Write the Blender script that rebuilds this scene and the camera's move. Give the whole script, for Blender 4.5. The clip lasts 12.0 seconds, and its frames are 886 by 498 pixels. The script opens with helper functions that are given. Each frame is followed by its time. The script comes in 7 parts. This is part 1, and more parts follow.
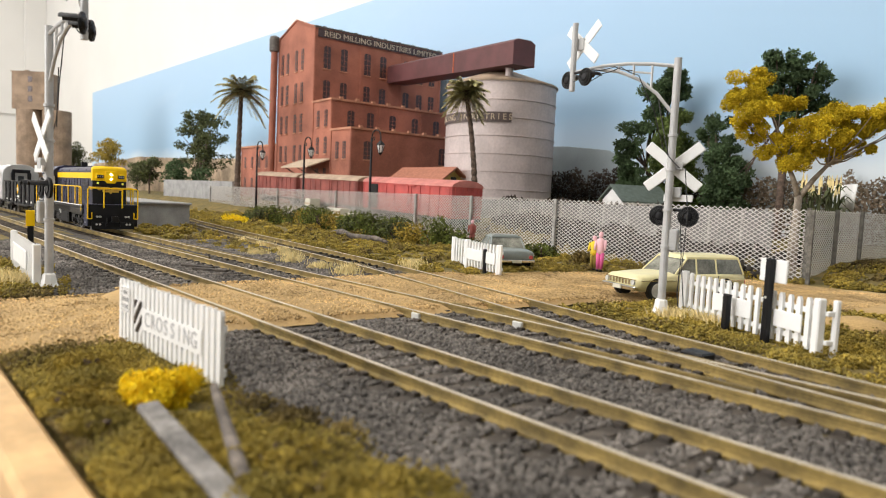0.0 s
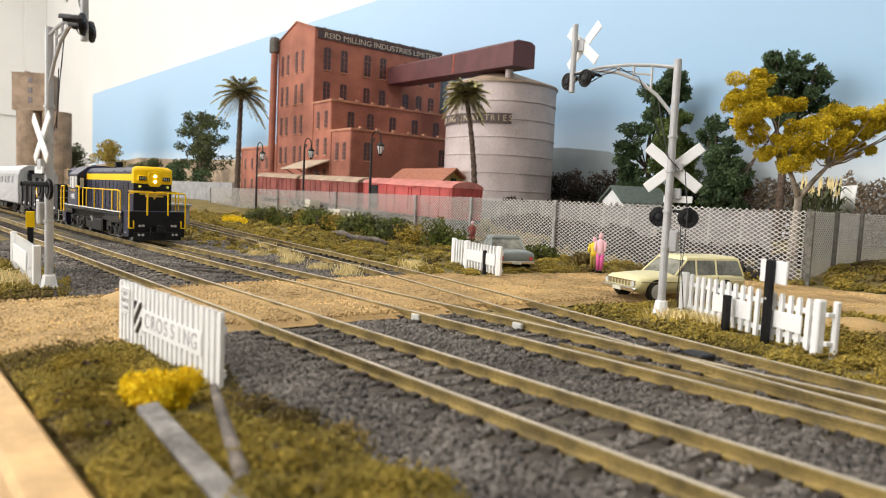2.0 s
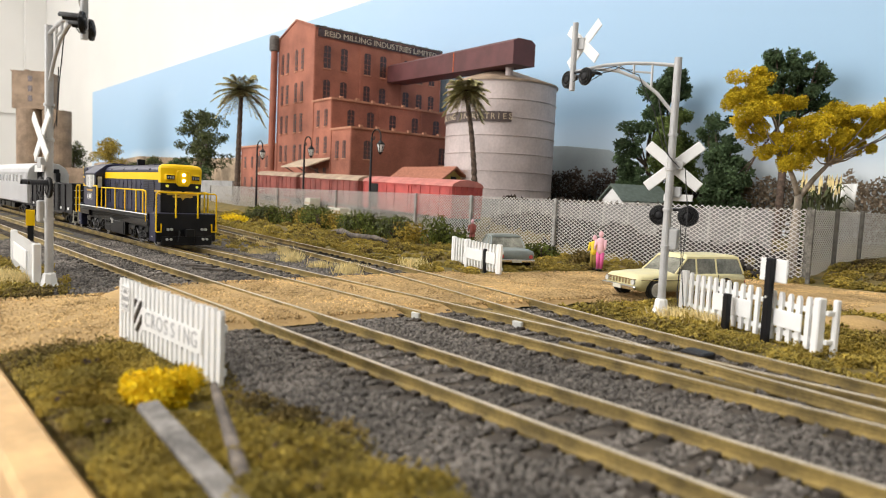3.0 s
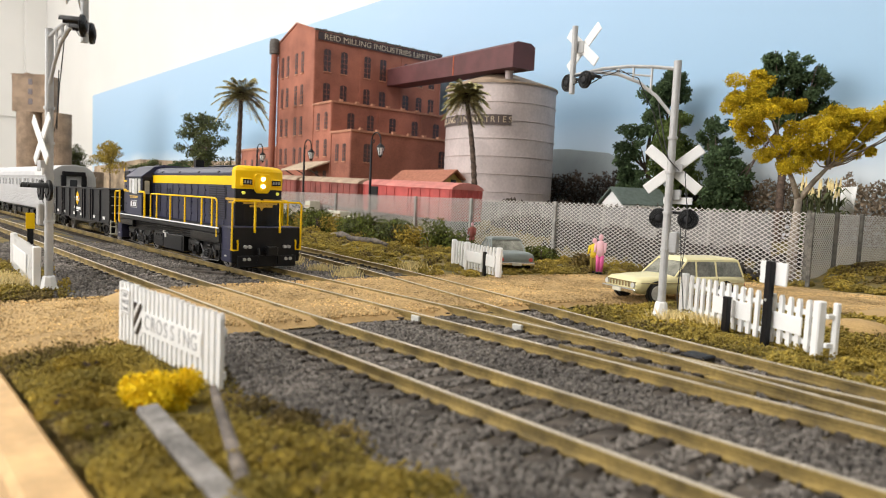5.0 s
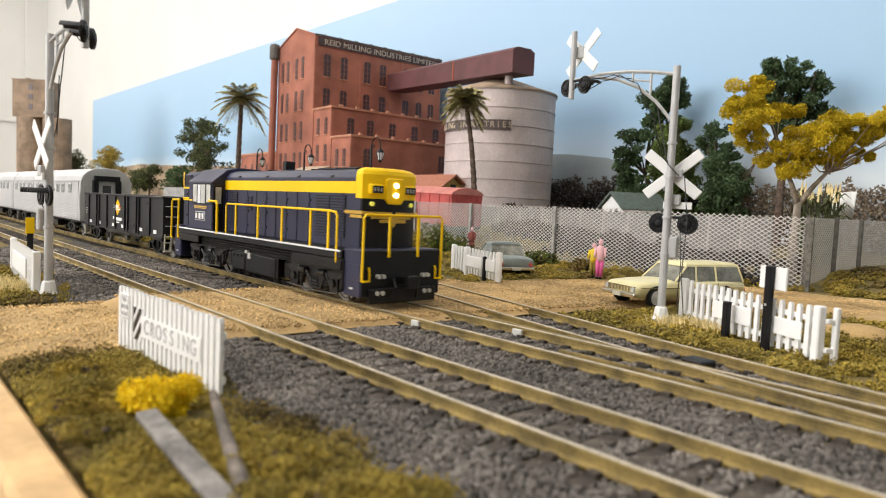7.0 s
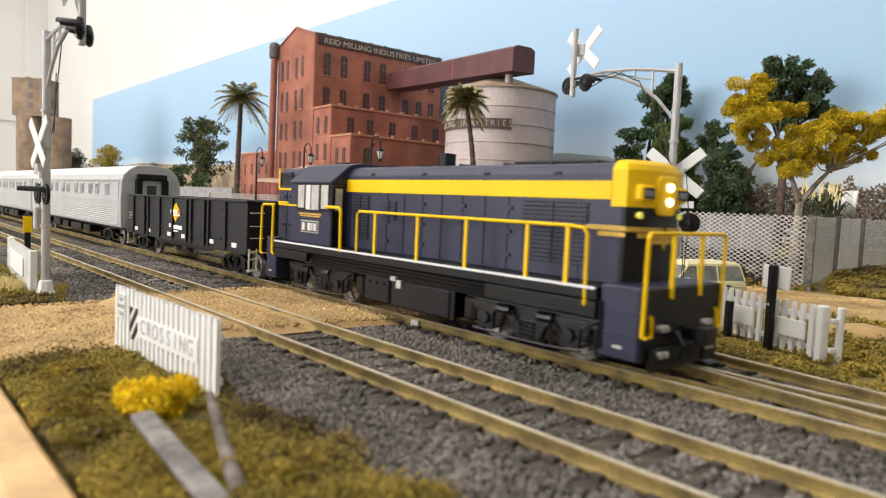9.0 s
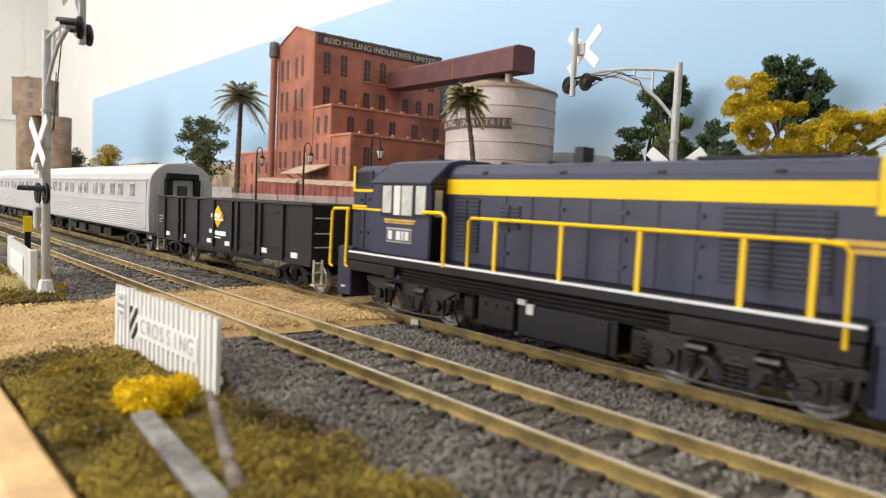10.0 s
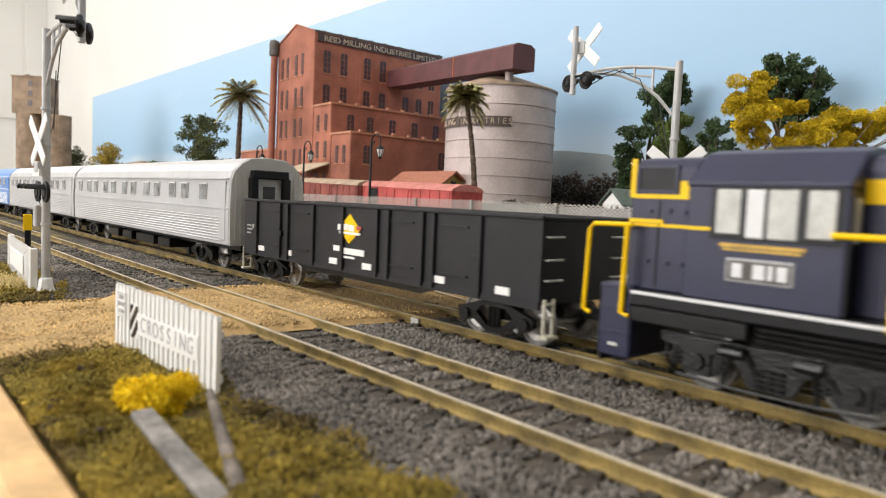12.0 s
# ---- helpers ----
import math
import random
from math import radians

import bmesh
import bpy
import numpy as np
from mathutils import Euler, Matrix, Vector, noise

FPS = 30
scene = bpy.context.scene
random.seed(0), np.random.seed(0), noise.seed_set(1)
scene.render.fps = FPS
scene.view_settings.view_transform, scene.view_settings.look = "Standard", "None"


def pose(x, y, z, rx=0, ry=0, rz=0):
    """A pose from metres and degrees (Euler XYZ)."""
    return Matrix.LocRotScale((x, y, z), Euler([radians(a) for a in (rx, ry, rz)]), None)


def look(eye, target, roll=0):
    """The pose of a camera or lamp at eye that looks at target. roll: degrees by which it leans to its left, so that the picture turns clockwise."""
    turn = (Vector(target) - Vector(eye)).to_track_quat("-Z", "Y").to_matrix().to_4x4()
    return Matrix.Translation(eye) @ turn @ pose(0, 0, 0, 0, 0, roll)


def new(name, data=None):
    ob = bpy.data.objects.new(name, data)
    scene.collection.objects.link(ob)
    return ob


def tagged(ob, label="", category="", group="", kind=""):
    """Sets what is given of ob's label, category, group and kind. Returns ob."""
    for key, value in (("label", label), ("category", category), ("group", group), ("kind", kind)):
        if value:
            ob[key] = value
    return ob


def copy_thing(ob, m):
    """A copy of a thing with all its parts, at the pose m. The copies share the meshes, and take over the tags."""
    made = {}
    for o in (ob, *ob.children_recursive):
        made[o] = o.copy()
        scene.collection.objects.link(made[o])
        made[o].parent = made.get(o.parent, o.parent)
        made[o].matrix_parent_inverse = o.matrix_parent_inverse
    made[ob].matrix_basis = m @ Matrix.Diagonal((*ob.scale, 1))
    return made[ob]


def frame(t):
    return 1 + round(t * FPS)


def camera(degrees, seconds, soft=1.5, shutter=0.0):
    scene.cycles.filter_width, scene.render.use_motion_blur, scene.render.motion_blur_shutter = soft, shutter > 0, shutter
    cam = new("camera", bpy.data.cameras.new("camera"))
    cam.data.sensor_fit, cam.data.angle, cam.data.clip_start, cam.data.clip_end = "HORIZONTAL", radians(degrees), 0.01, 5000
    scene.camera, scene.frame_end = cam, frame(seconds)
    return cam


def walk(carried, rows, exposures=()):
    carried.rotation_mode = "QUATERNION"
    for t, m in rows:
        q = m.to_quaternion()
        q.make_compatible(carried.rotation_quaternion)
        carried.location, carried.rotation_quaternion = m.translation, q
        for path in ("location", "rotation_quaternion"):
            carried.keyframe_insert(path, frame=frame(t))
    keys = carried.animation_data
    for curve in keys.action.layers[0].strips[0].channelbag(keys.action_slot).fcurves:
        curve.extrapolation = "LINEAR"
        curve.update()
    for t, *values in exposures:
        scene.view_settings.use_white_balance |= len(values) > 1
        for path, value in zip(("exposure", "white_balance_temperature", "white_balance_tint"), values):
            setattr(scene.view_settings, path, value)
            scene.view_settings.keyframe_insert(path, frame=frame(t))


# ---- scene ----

MM = 0.001  # the layout is a 1:87 model; lengths below are in millimetres unless a metre is named

# ---- camera ----
cam = camera(67.4, 12.0, soft=0.9, shutter=0.5)


def view(t, tilt, back):
    """The hand-held camera: eye height 32 mm over the rail tops, a small nod and a small step back along the view."""
    p, w = radians(3.89 + tilt), radians(41.56)
    d = Vector((-math.cos(w) * math.cos(p), math.sin(w) * math.cos(p), -math.sin(p)))
    eye = Vector((0, 0, 32 * MM)) - d * back * MM
    return (t, look(eye, eye + d, 2.61))


NOD = [(0, 0.49, 1), (0.5, 0.34, 1), (1, 0.22, 1), (1.5, 0.24, 1), (2, 0.39, 1), (2.5, 0.44, 1), (3, 0.53, 1),
       (4, 0.40, 1), (5, 0.27, 1), (5.5, 0.15, 1), (6, 0.15, 1), (6.5, 0.05, 1), (7, -0.15, 1), (8, -0.12, 0.2),
       (9, -0.07, -0.6), (9.5, -0.07, -0.6), (10, -0.02, -0.6), (10.5, -0.02, -0.6), (11, -0.07, -0.6), (11.5, 0.0, -0.6), (12, 0.12, -0.6)]
cam.data.dof.use_dof, cam.data.dof.focus_distance, cam.data.dof.aperture_fstop = True, 0.32, 30.0
walk(cam, [view(*r) for r in NOD])

# ---- world and light ----
world = bpy.data.worlds.new("room_sky")
scene.world = world
world.use_nodes = True
world.node_tree.nodes["Background"].inputs[0].default_value = (0.75, 0.85, 1.0, 1)
world.node_tree.nodes["Background"].inputs[1].default_value = 0.6
scene.view_settings.exposure = 0.0


def area_lamp(name, eye, target, sx, sy, watts, color):
    data = bpy.data.lights.new(name, "AREA")
    data.shape, data.size, data.size_y, data.energy, data.color = "RECTANGLE", sx, sy, watts, color
    ob = new(name, data)
    ob.matrix_world = look(eye, target)
    return ob


area_lamp("window_daylight", (-1.5, -2.45, 0.75), (-1.3, 0.5, 0.0), 2.4, 1.3, 76, (1.0, 0.962, 0.92))
# unseen ceiling lights, assumed, to fill the room softly
area_lamp("ceiling_tube_light", (-0.6, -0.35, 1.38), (-0.6, -0.2, 0), 2.4, 0.5, 23, (1.0, 0.962, 0.92))
area_lamp("ceiling_tube_light", (-3.2, -0.35, 1.38), (-3.2, -0.2, 0), 1.6, 0.5, 19, (1.0, 0.962, 0.92))

# ---- materials ----


def mat(name, color, rough=0.6, metal=0.0, var=0.15, size=4.0, bump=0.0, fine=0.6, color2=None, rand=0.0, spec=0.5, emit=0.0, island=0.0):
    """Two scales of noise vary the colour; size: the larger scale in mm, fine: the grain in mm."""
    m = bpy.data.materials.new(name)
    m.use_nodes = True
    nt = m.node_tree
    b = nt.nodes["Principled BSDF"]
    b.inputs["Roughness"].default_value, b.inputs["Metallic"].default_value = rough, metal
    b.inputs["Specular IOR Level"].default_value = spec
    tc = nt.nodes.new("ShaderNodeTexCoord")

    def tex(mm, detail):
        n = nt.nodes.new("ShaderNodeTexNoise")
        n.inputs["Scale"].default_value, n.inputs["Detail"].default_value = 1000.0 / mm, detail
        nt.links.new(tc.outputs["Object"], n.inputs["Vector"])
        return n
    n1, n2 = tex(size, 4), tex(fine, 3)
    ramp = nt.nodes.new("ShaderNodeValToRGB")
    c2 = color2 or tuple(c * (1 - 2.2 * var) for c in color)
    c1 = color if color2 else tuple(min(1, c * (1 + var)) for c in color)
    ramp.color_ramp.elements[0].position, ramp.color_ramp.elements[1].position = 0.33, 0.67
    ramp.color_ramp.elements[0].color, ramp.color_ramp.elements[1].color = (*c2, 1), (*c1, 1)
    nt.links.new(n1.outputs["Fac"], ramp.inputs[0])
    hsv = nt.nodes.new("ShaderNodeHueSaturation")
    mr = nt.nodes.new("ShaderNodeMapRange")
    mr.inputs[1].default_value, mr.inputs[2].default_value = 0.25, 0.75
    mr.inputs[3].default_value, mr.inputs[4].default_value = 1 - var, 1 + var
    nt.links.new(n2.outputs["Fac"], mr.inputs[0])
    last = mr.outputs[0]
    for k, amount, node, out in ((0, rand, "ShaderNodeObjectInfo", "Random"), (1, island, "ShaderNodeNewGeometry", "Random Per Island")):
        if amount:
            oi = nt.nodes.new(node)
            m2 = nt.nodes.new("ShaderNodeMapRange")
            m2.inputs[3].default_value, m2.inputs[4].default_value = 1 - amount, 1 + amount
            mu = nt.nodes.new("ShaderNodeMath")
            mu.operation = "MULTIPLY"
            nt.links.new(oi.outputs[out], m2.inputs[0])
            nt.links.new(m2.outputs[0], mu.inputs[0])
            nt.links.new(last, mu.inputs[1])
            last = mu.outputs[0]
    nt.links.new(last, hsv.inputs["Value"])
    nt.links.new(ramp.outputs[0], hsv.inputs["Color"])
    nt.links.new(hsv.outputs[0], b.inputs["Base Color"])
    if emit:
        nt.links.new(hsv.outputs[0], b.inputs["Emission Color"])
        b.inputs["Emission Strength"].default_value = emit
    if bump:
        bp = nt.nodes.new("ShaderNodeBump")
        bp.inputs["Strength"].default_value, bp.inputs["Distance"].default_value = bump, fine * MM * 0.5
        nt.links.new(n2.outputs["Fac"], bp.inputs["Height"])
        nt.links.new(bp.outputs[0], b.inputs["Normal"])
    return m


M_NAVY = mat("navy_paint", (0.022, 0.024, 0.058), 0.42, var=0.1, size=20, fine=2, spec=0.4)
M_BLACK = mat("black_plastic", (0.006, 0.006, 0.008), 0.45, var=0.2, size=6, fine=0.8, bump=0.1, spec=0.3)
M_UNDER = mat("underframe_black", (0.007, 0.0068, 0.007), 0.36, var=0.3, size=5, fine=0.6, bump=0.3, spec=0.32)
M_BOGIE = mat("bogie_dark_grey", (0.0085, 0.0082, 0.009), 0.33, var=0.35, size=4, fine=0.6, bump=0.4)
M_YELLOW = mat("yellow_paint", (0.95, 0.6, 0.001), 0.45, var=0.03, size=20, fine=2, spec=0.25)
M_GOLD = mat("gold_paint", (0.62, 0.38, 0.05), 0.45, var=0.1)
M_WHITE = mat("white_paint", (0.84, 0.84, 0.83), 0.5, var=0.02, size=8)
M_GREYINK = mat("grey_ink", (0.42, 0.42, 0.43), 0.6, var=0.05)
M_LINE = mat("white_lining", (0.75, 0.75, 0.76), 0.5, var=0.03)
M_CREAM = mat("cream_plastic", (0.6, 0.58, 0.48), 0.5, var=0.05)
M_CLEAR = mat("bare_plastic_light", (0.55, 0.55, 0.52), 0.35, var=0.1)
M_LAMP = mat("headlight_glow", (1.0, 0.83, 0.45), 0.3, var=0.0, emit=4.5)
M_MARK = mat("marker_lens", (0.8, 0.75, 0.1), 0.3, var=0.0, emit=0.4)
M_STEEL = mat("wheel_steel", (0.5, 0.48, 0.46), 0.36, 0.6, var=0.25, size=3)
M_WAGON = mat("wagon_black", (0.0125, 0.012, 0.0145), 0.55, var=0.14, size=12, fine=1.0, bump=0.05, spec=0.35)
M_SILVER = mat("coach_silver", (0.52, 0.52, 0.53), 0.42, 0.2, var=0.04, size=25, fine=2)
M_COACHGREY = mat("coach_end_grey", (0.36, 0.36, 0.35), 0.5, var=0.06, size=12)
M_COACHEND = mat("coach_end_silver", (0.5, 0.5, 0.49), 0.5, 0.1, var=0.06, size=12)
M_COACHBLUE = mat("coach_blue", (0.1, 0.25, 0.6), 0.4, var=0.05)
M_DARKGLASS = mat("dark_glass", (0.04, 0.045, 0.05), 0.12, var=0.1)
M_BLIND = mat("grey_window", (0.25, 0.26, 0.27), 0.25, var=0.3, size=6)
M_RAILTOP = mat("worn_rail_head", (0.52, 0.46, 0.36), 0.55, 0.15, var=0.12, size=12, fine=1)
M_RAIL = mat("olive_rail_side", (0.24, 0.17, 0.05), 0.7, 0.0, var=0.25, size=8, fine=0.7, bump=0.2)
M_SLEEPER = mat("dark_sleeper", (0.08, 0.064, 0.05), 0.75, var=0.25, size=5, fine=0.5, bump=0.5, rand=0.3)
M_BALLAST = mat("ballast_stone", (0.168, 0.15, 0.133), 0.9, var=0.24, size=25, fine=0.5, island=0.55)
M_BED = mat("ballast_bed", (0.075, 0.067, 0.058), 0.95, var=0.35, size=2, fine=0.6, bump=0.8)
M_ROAD = mat("sandy_gravel", (0.5, 0.335, 0.145), 0.95, var=0.14, size=30, fine=0.7, bump=0.8)
M_ROADSTONE = mat("gravel_grain", (0.54, 0.365, 0.16), 0.9, var=0.22, size=26, fine=0.5, island=0.45)
M_DIRT = mat("turf_soil", (0.22, 0.155, 0.045), 0.95, var=0.3, size=12, fine=0.8, bump=0.9, color2=(0.1, 0.085, 0.022))
M_TURF = mat("olive_turf", (0.36, 0.27, 0.05), 0.95, var=0.25, size=16, fine=0.8, island=0.24, color2=(0.21, 0.165, 0.03))
M_STRAW = mat("straw_grass", (0.85, 0.7, 0.35), 0.9, var=0.12, size=10, island=0.25)
M_SHRUB = mat("dark_shrub", (0.125, 0.15, 0.022), 0.9, var=0.35, size=8, island=0.5)
M_YBUSH = mat("yellow_flock", (0.95, 0.68, 0.008), 0.9, var=0.08, size=3, island=0.12)
M_LEAF_Y = mat("mustard_leaves", (0.58, 0.43, 0.02), 0.9, var=0.16, size=14, island=0.3, spec=0.2)
M_LEAF_G = mat("dark_green_leaves", (0.085, 0.13, 0.06), 0.9, var=0.25, size=25, island=0.4, spec=0.15)
M_LEAF_M = mat("mid_green_leaves", (0.13, 0.175, 0.05), 0.9, var=0.25, size=25, island=0.4, spec=0.15)
M_LEAF_O = mat("olive_leaves", (0.085, 0.1, 0.03), 0.85, var=0.25, size=25, island=0.5)
M_BARK = mat("pale_bark", (0.34, 0.29, 0.23), 0.85, var=0.2, size=5, fine=0.8, bump=0.5)
M_DARKBARK = mat("dark_bark", (0.11, 0.075, 0.055), 0.9, var=0.3, size=3, fine=0.8, bump=0.6)
M_PALM = mat("palm_frond", (0.44, 0.4, 0.18), 0.6, var=0.25, size=10, island=0.4)
M_GREYPOLE = mat("grey_pole_paint", (0.5, 0.5, 0.5), 0.45, 0.1, var=0.06, size=6)
M_BRICK = mat("red_brick_card", (0.36, 0.133, 0.086), 0.85, var=0.16, size=45, fine=1.6)
M_BRICKTRIM = mat("brick_trim", (0.48, 0.23, 0.14), 0.85, var=0.1, size=12)
M_WINDOW = mat("mill_window", (0.06, 0.03, 0.03), 0.4, var=0.2, size=4)
M_ROOFGREY = mat("roof_grey", (0.12, 0.11, 0.1), 0.8, var=0.15)
M_AWNING = mat("cream_awning", (0.55, 0.45, 0.33), 0.7, var=0.1, size=8)
M_CONVEYOR = mat("maroon_sheet", (0.115, 0.04, 0.042), 0.6, var=0.1, size=20)
M_CONVTRIM = mat("orange_rust_strip", (0.45, 0.1, 0.03), 0.7, var=0.1)
M_SILO = mat("galvanised_silo", (0.56, 0.48, 0.465), 0.6, 0.1, var=0.1, size=45, fine=3)
M_PANEL = mat("faded_panel", (0.1, 0.075, 0.07), 0.7, var=0.1)
M_SILOROOF = mat("rusty_silo_roof", (0.42, 0.31, 0.22), 0.7, var=0.15, size=20)
M_VAN = mat("red_van_paint", (0.5, 0.085, 0.075), 0.65, var=0.1, size=14)
M_VANDARK = mat("red_van_faded", (0.27, 0.07, 0.055), 0.7, var=0.15, size=14)
M_VANROOF = mat("faded_van_roof", (0.56, 0.2, 0.17), 0.7, var=0.1, size=14)
M_SHEDROOF = mat("terracotta_roof", (0.4, 0.16, 0.1), 0.75, var=0.1)
M_SHEDWALL = mat("ochre_weatherboard", (0.42, 0.3, 0.08), 0.7, var=0.1)
M_MESH = mat("silver_mesh", (0.58, 0.56, 0.53), 0.5, 0.2, var=0.08)
M_PANELWALL = mat("pale_concrete_panel", (0.2, 0.193, 0.187), 0.85, var=0.12, size=18, fine=1.2, bump=0.2, rand=0.08)
M_POSTLIGHT = mat("weathered_pale_post", (0.36, 0.35, 0.33), 0.8, var=0.2, size=3, bump=0.3)
M_POST = mat("grey_fence_post", (0.17, 0.16, 0.14), 0.8, var=0.25, size=3, bump=0.3)
M_PLATFORM = mat("platform_concrete", (0.33, 0.33, 0.33), 0.85, var=0.12, size=15, fine=1.0, bump=0.2)
M_CONCRETE = mat("old_concrete", (0.3, 0.215, 0.15), 0.85, var=0.18, size=30, fine=2)
M_CARY = mat("primrose_car_paint", (0.78, 0.71, 0.4), 0.3, var=0.03)
M_WHEELTRIM = mat("silver_wheel_trim", (0.62, 0.6, 0.56), 0.4, 0.3, var=0.08)
M_CARG = mat("grey_green_car_paint", (0.2, 0.23, 0.22), 0.3, var=0.05)
M_CHROME = mat("chrome", (0.7, 0.7, 0.68), 0.2, 1.0, var=0.1)
M_TYRE = mat("tyre", (0.02, 0.02, 0.02), 0.8, var=0.2)
M_WOOD = mat("pale_pine", (0.7, 0.45, 0.21), 0.5, var=0.1, size=9, fine=1.5, bump=0.15)
M_WALL = mat("white_wall_paint", (0.75, 0.74, 0.715), 0.8, var=0.02, size=300, fine=4)
M_FLOOR = mat("room_carpet", (0.4, 0.37, 0.33), 0.95, var=0.1, size=50, fine=4)
M_WIRE = mat("black_wire", (0.015, 0.015, 0.015), 0.5, var=0.1)
M_PINK = mat("pink_paint", (0.75, 0.12, 0.35), 0.6, var=0.05)
M_PALEPINK = mat("pale_pink_paint", (0.82, 0.5, 0.56), 0.6, var=0.05)
M_FIGY = mat("yellow_figure_paint", (0.8, 0.6, 0.03), 0.6, var=0.05)
M_WEATHERED = mat("weathered_timber", (0.23, 0.215, 0.2), 0.85, var=0.25, size=4, fine=0.5, bump=0.6)

# ---- building helpers ----


def part(name, bm, material, parent=None, label="", bevel=0.0, smooth=False, at=None):
    """Links a bmesh, drawn in mm, as one mesh object."""
    if bevel:
        bmesh.ops.bevel(bm, geom=bm.edges[:], offset=bevel, segments=1, affect="EDGES", clamp_overlap=True)
    bmesh.ops.scale(bm, vec=(MM, MM, MM), verts=bm.verts)
    me = bpy.data.meshes.new(name)
    bm.to_mesh(me)
    bm.free()
    me.materials.append(material)
    if smooth:
        for p in me.polygons:
            p.use_smooth = True
    ob = new(name, me)
    if parent:
        ob.parent = parent
    if at:
        ob.matrix_basis = mmpose(*at)
    if label:
        ob["label"] = label
    return ob


def mmpose(x, y, z, rx=0, ry=0, rz=0):
    return pose(x * MM, y * MM, z * MM, rx, ry, rz)


def thing(name, x, y, z, rz=0, label="", category="", group="", kind="", rx=0, ry=0):
    ob = new(name)
    ob.empty_display_size = 0.005
    ob.matrix_basis = mmpose(x, y, z, rx, ry, rz)
    return tagged(ob, label, category, group, kind)


def box(bm, x0, x1, y0, y1, z0, z1):
    v = [bm.verts.new((x, y, z)) for z in (z0, z1) for x, y in ((x0, y0), (x1, y0), (x1, y1), (x0, y1))]
    for f in ((3, 2, 1, 0), (4, 5, 6, 7), (0, 1, 5, 4), (1, 2, 6, 5), (2, 3, 7, 6), (3, 0, 4, 7)):
        bm.faces.new([v[i] for i in f])
    return bm


def boxes(*rows):
    bm = bmesh.new()
    for r in rows:
        box(bm, *r)
    return bm


def loft(bm, rings, caps=True):
    """Skin over rings of equal length; each ring a list of points."""
    vs = [[bm.verts.new(p) for p in r] for r in rings]
    n = len(vs[0])
    for a, b in zip(vs, vs[1:]):
        for i in range(n):
            bm.faces.new((a[i], a[(i + 1) % n], b[(i + 1) % n], b[i]))
    if caps:
        bm.faces.new(vs[0][::-1])
        bm.faces.new(vs[-1])
    return bm


def prism(bm, profile, axis, a, b):
    """A profile of (u, v) drawn along an axis: x (u=y, v=z), y (u=x, v=z), z (u=x, v=y)."""
    place = {"x": lambda u, v, w: (w, u, v), "y": lambda u, v, w: (u, w, v), "z": lambda u, v, w: (u, v, w)}[axis]
    loft(bm, [[place(u, v, w) for u, v in profile] for w in (a, b)])
    return bm


def rod(bm, p0, p1, r0, r1=None, n=8):
    p0, p1 = Vector(p0), Vector(p1)
    d = (p1 - p0).normalized()
    u = d.orthogonal().normalized()
    w = d.cross(u)
    rings = []
    for p, r in ((p0, r0), (p1, r0 if r1 is None else r1)):
        rings.append([p + (u * math.cos(a) + w * math.sin(a)) * r for a in (2 * math.pi * k / n for k in range(n))])
    return loft(bm, rings)


def tube(bm, points, r, n=6):
    pts = [Vector(p) for p in points]
    rings = []
    u = None
    for i, p in enumerate(pts):
        d = (pts[min(i + 1, len(pts) - 1)] - pts[max(i - 1, 0)]).normalized()
        u = (u - d * u.dot(d)).normalized() if u else d.orthogonal().normalized()
        w = d.cross(u)
        rr = r[i] if isinstance(r, (list, tuple)) else r
        rings.append([p + (u * math.cos(a) + w * math.sin(a)) * rr for a in (2 * math.pi * k / n for k in range(n))])
    return loft(bm, rings)


def lathe(bm, profile, n=24, cx=0, cy=0):
    """Profile of (radius, z) turned round the upright axis."""
    return loft(bm, [[(cx + r * math.cos(a), cy + r * math.sin(a), z) for a in (2 * math.pi * k / n for k in range(n))] for r, z in profile])


def blob(rng, n=1, squash=1.0, rough=0.25):
    bm = bmesh.new()
    bmesh.ops.create_icosphere(bm, subdivisions=n, radius=1)
    for v in bm.verts:
        v.co *= 1 + rng.uniform(-rough, rough)
        v.co.z *= squash
    V = np.array([v.co[:] for v in bm.verts])
    F = np.array([[v.index for v in f.verts] for f in bm.faces])
    bm.free()
    return V, F


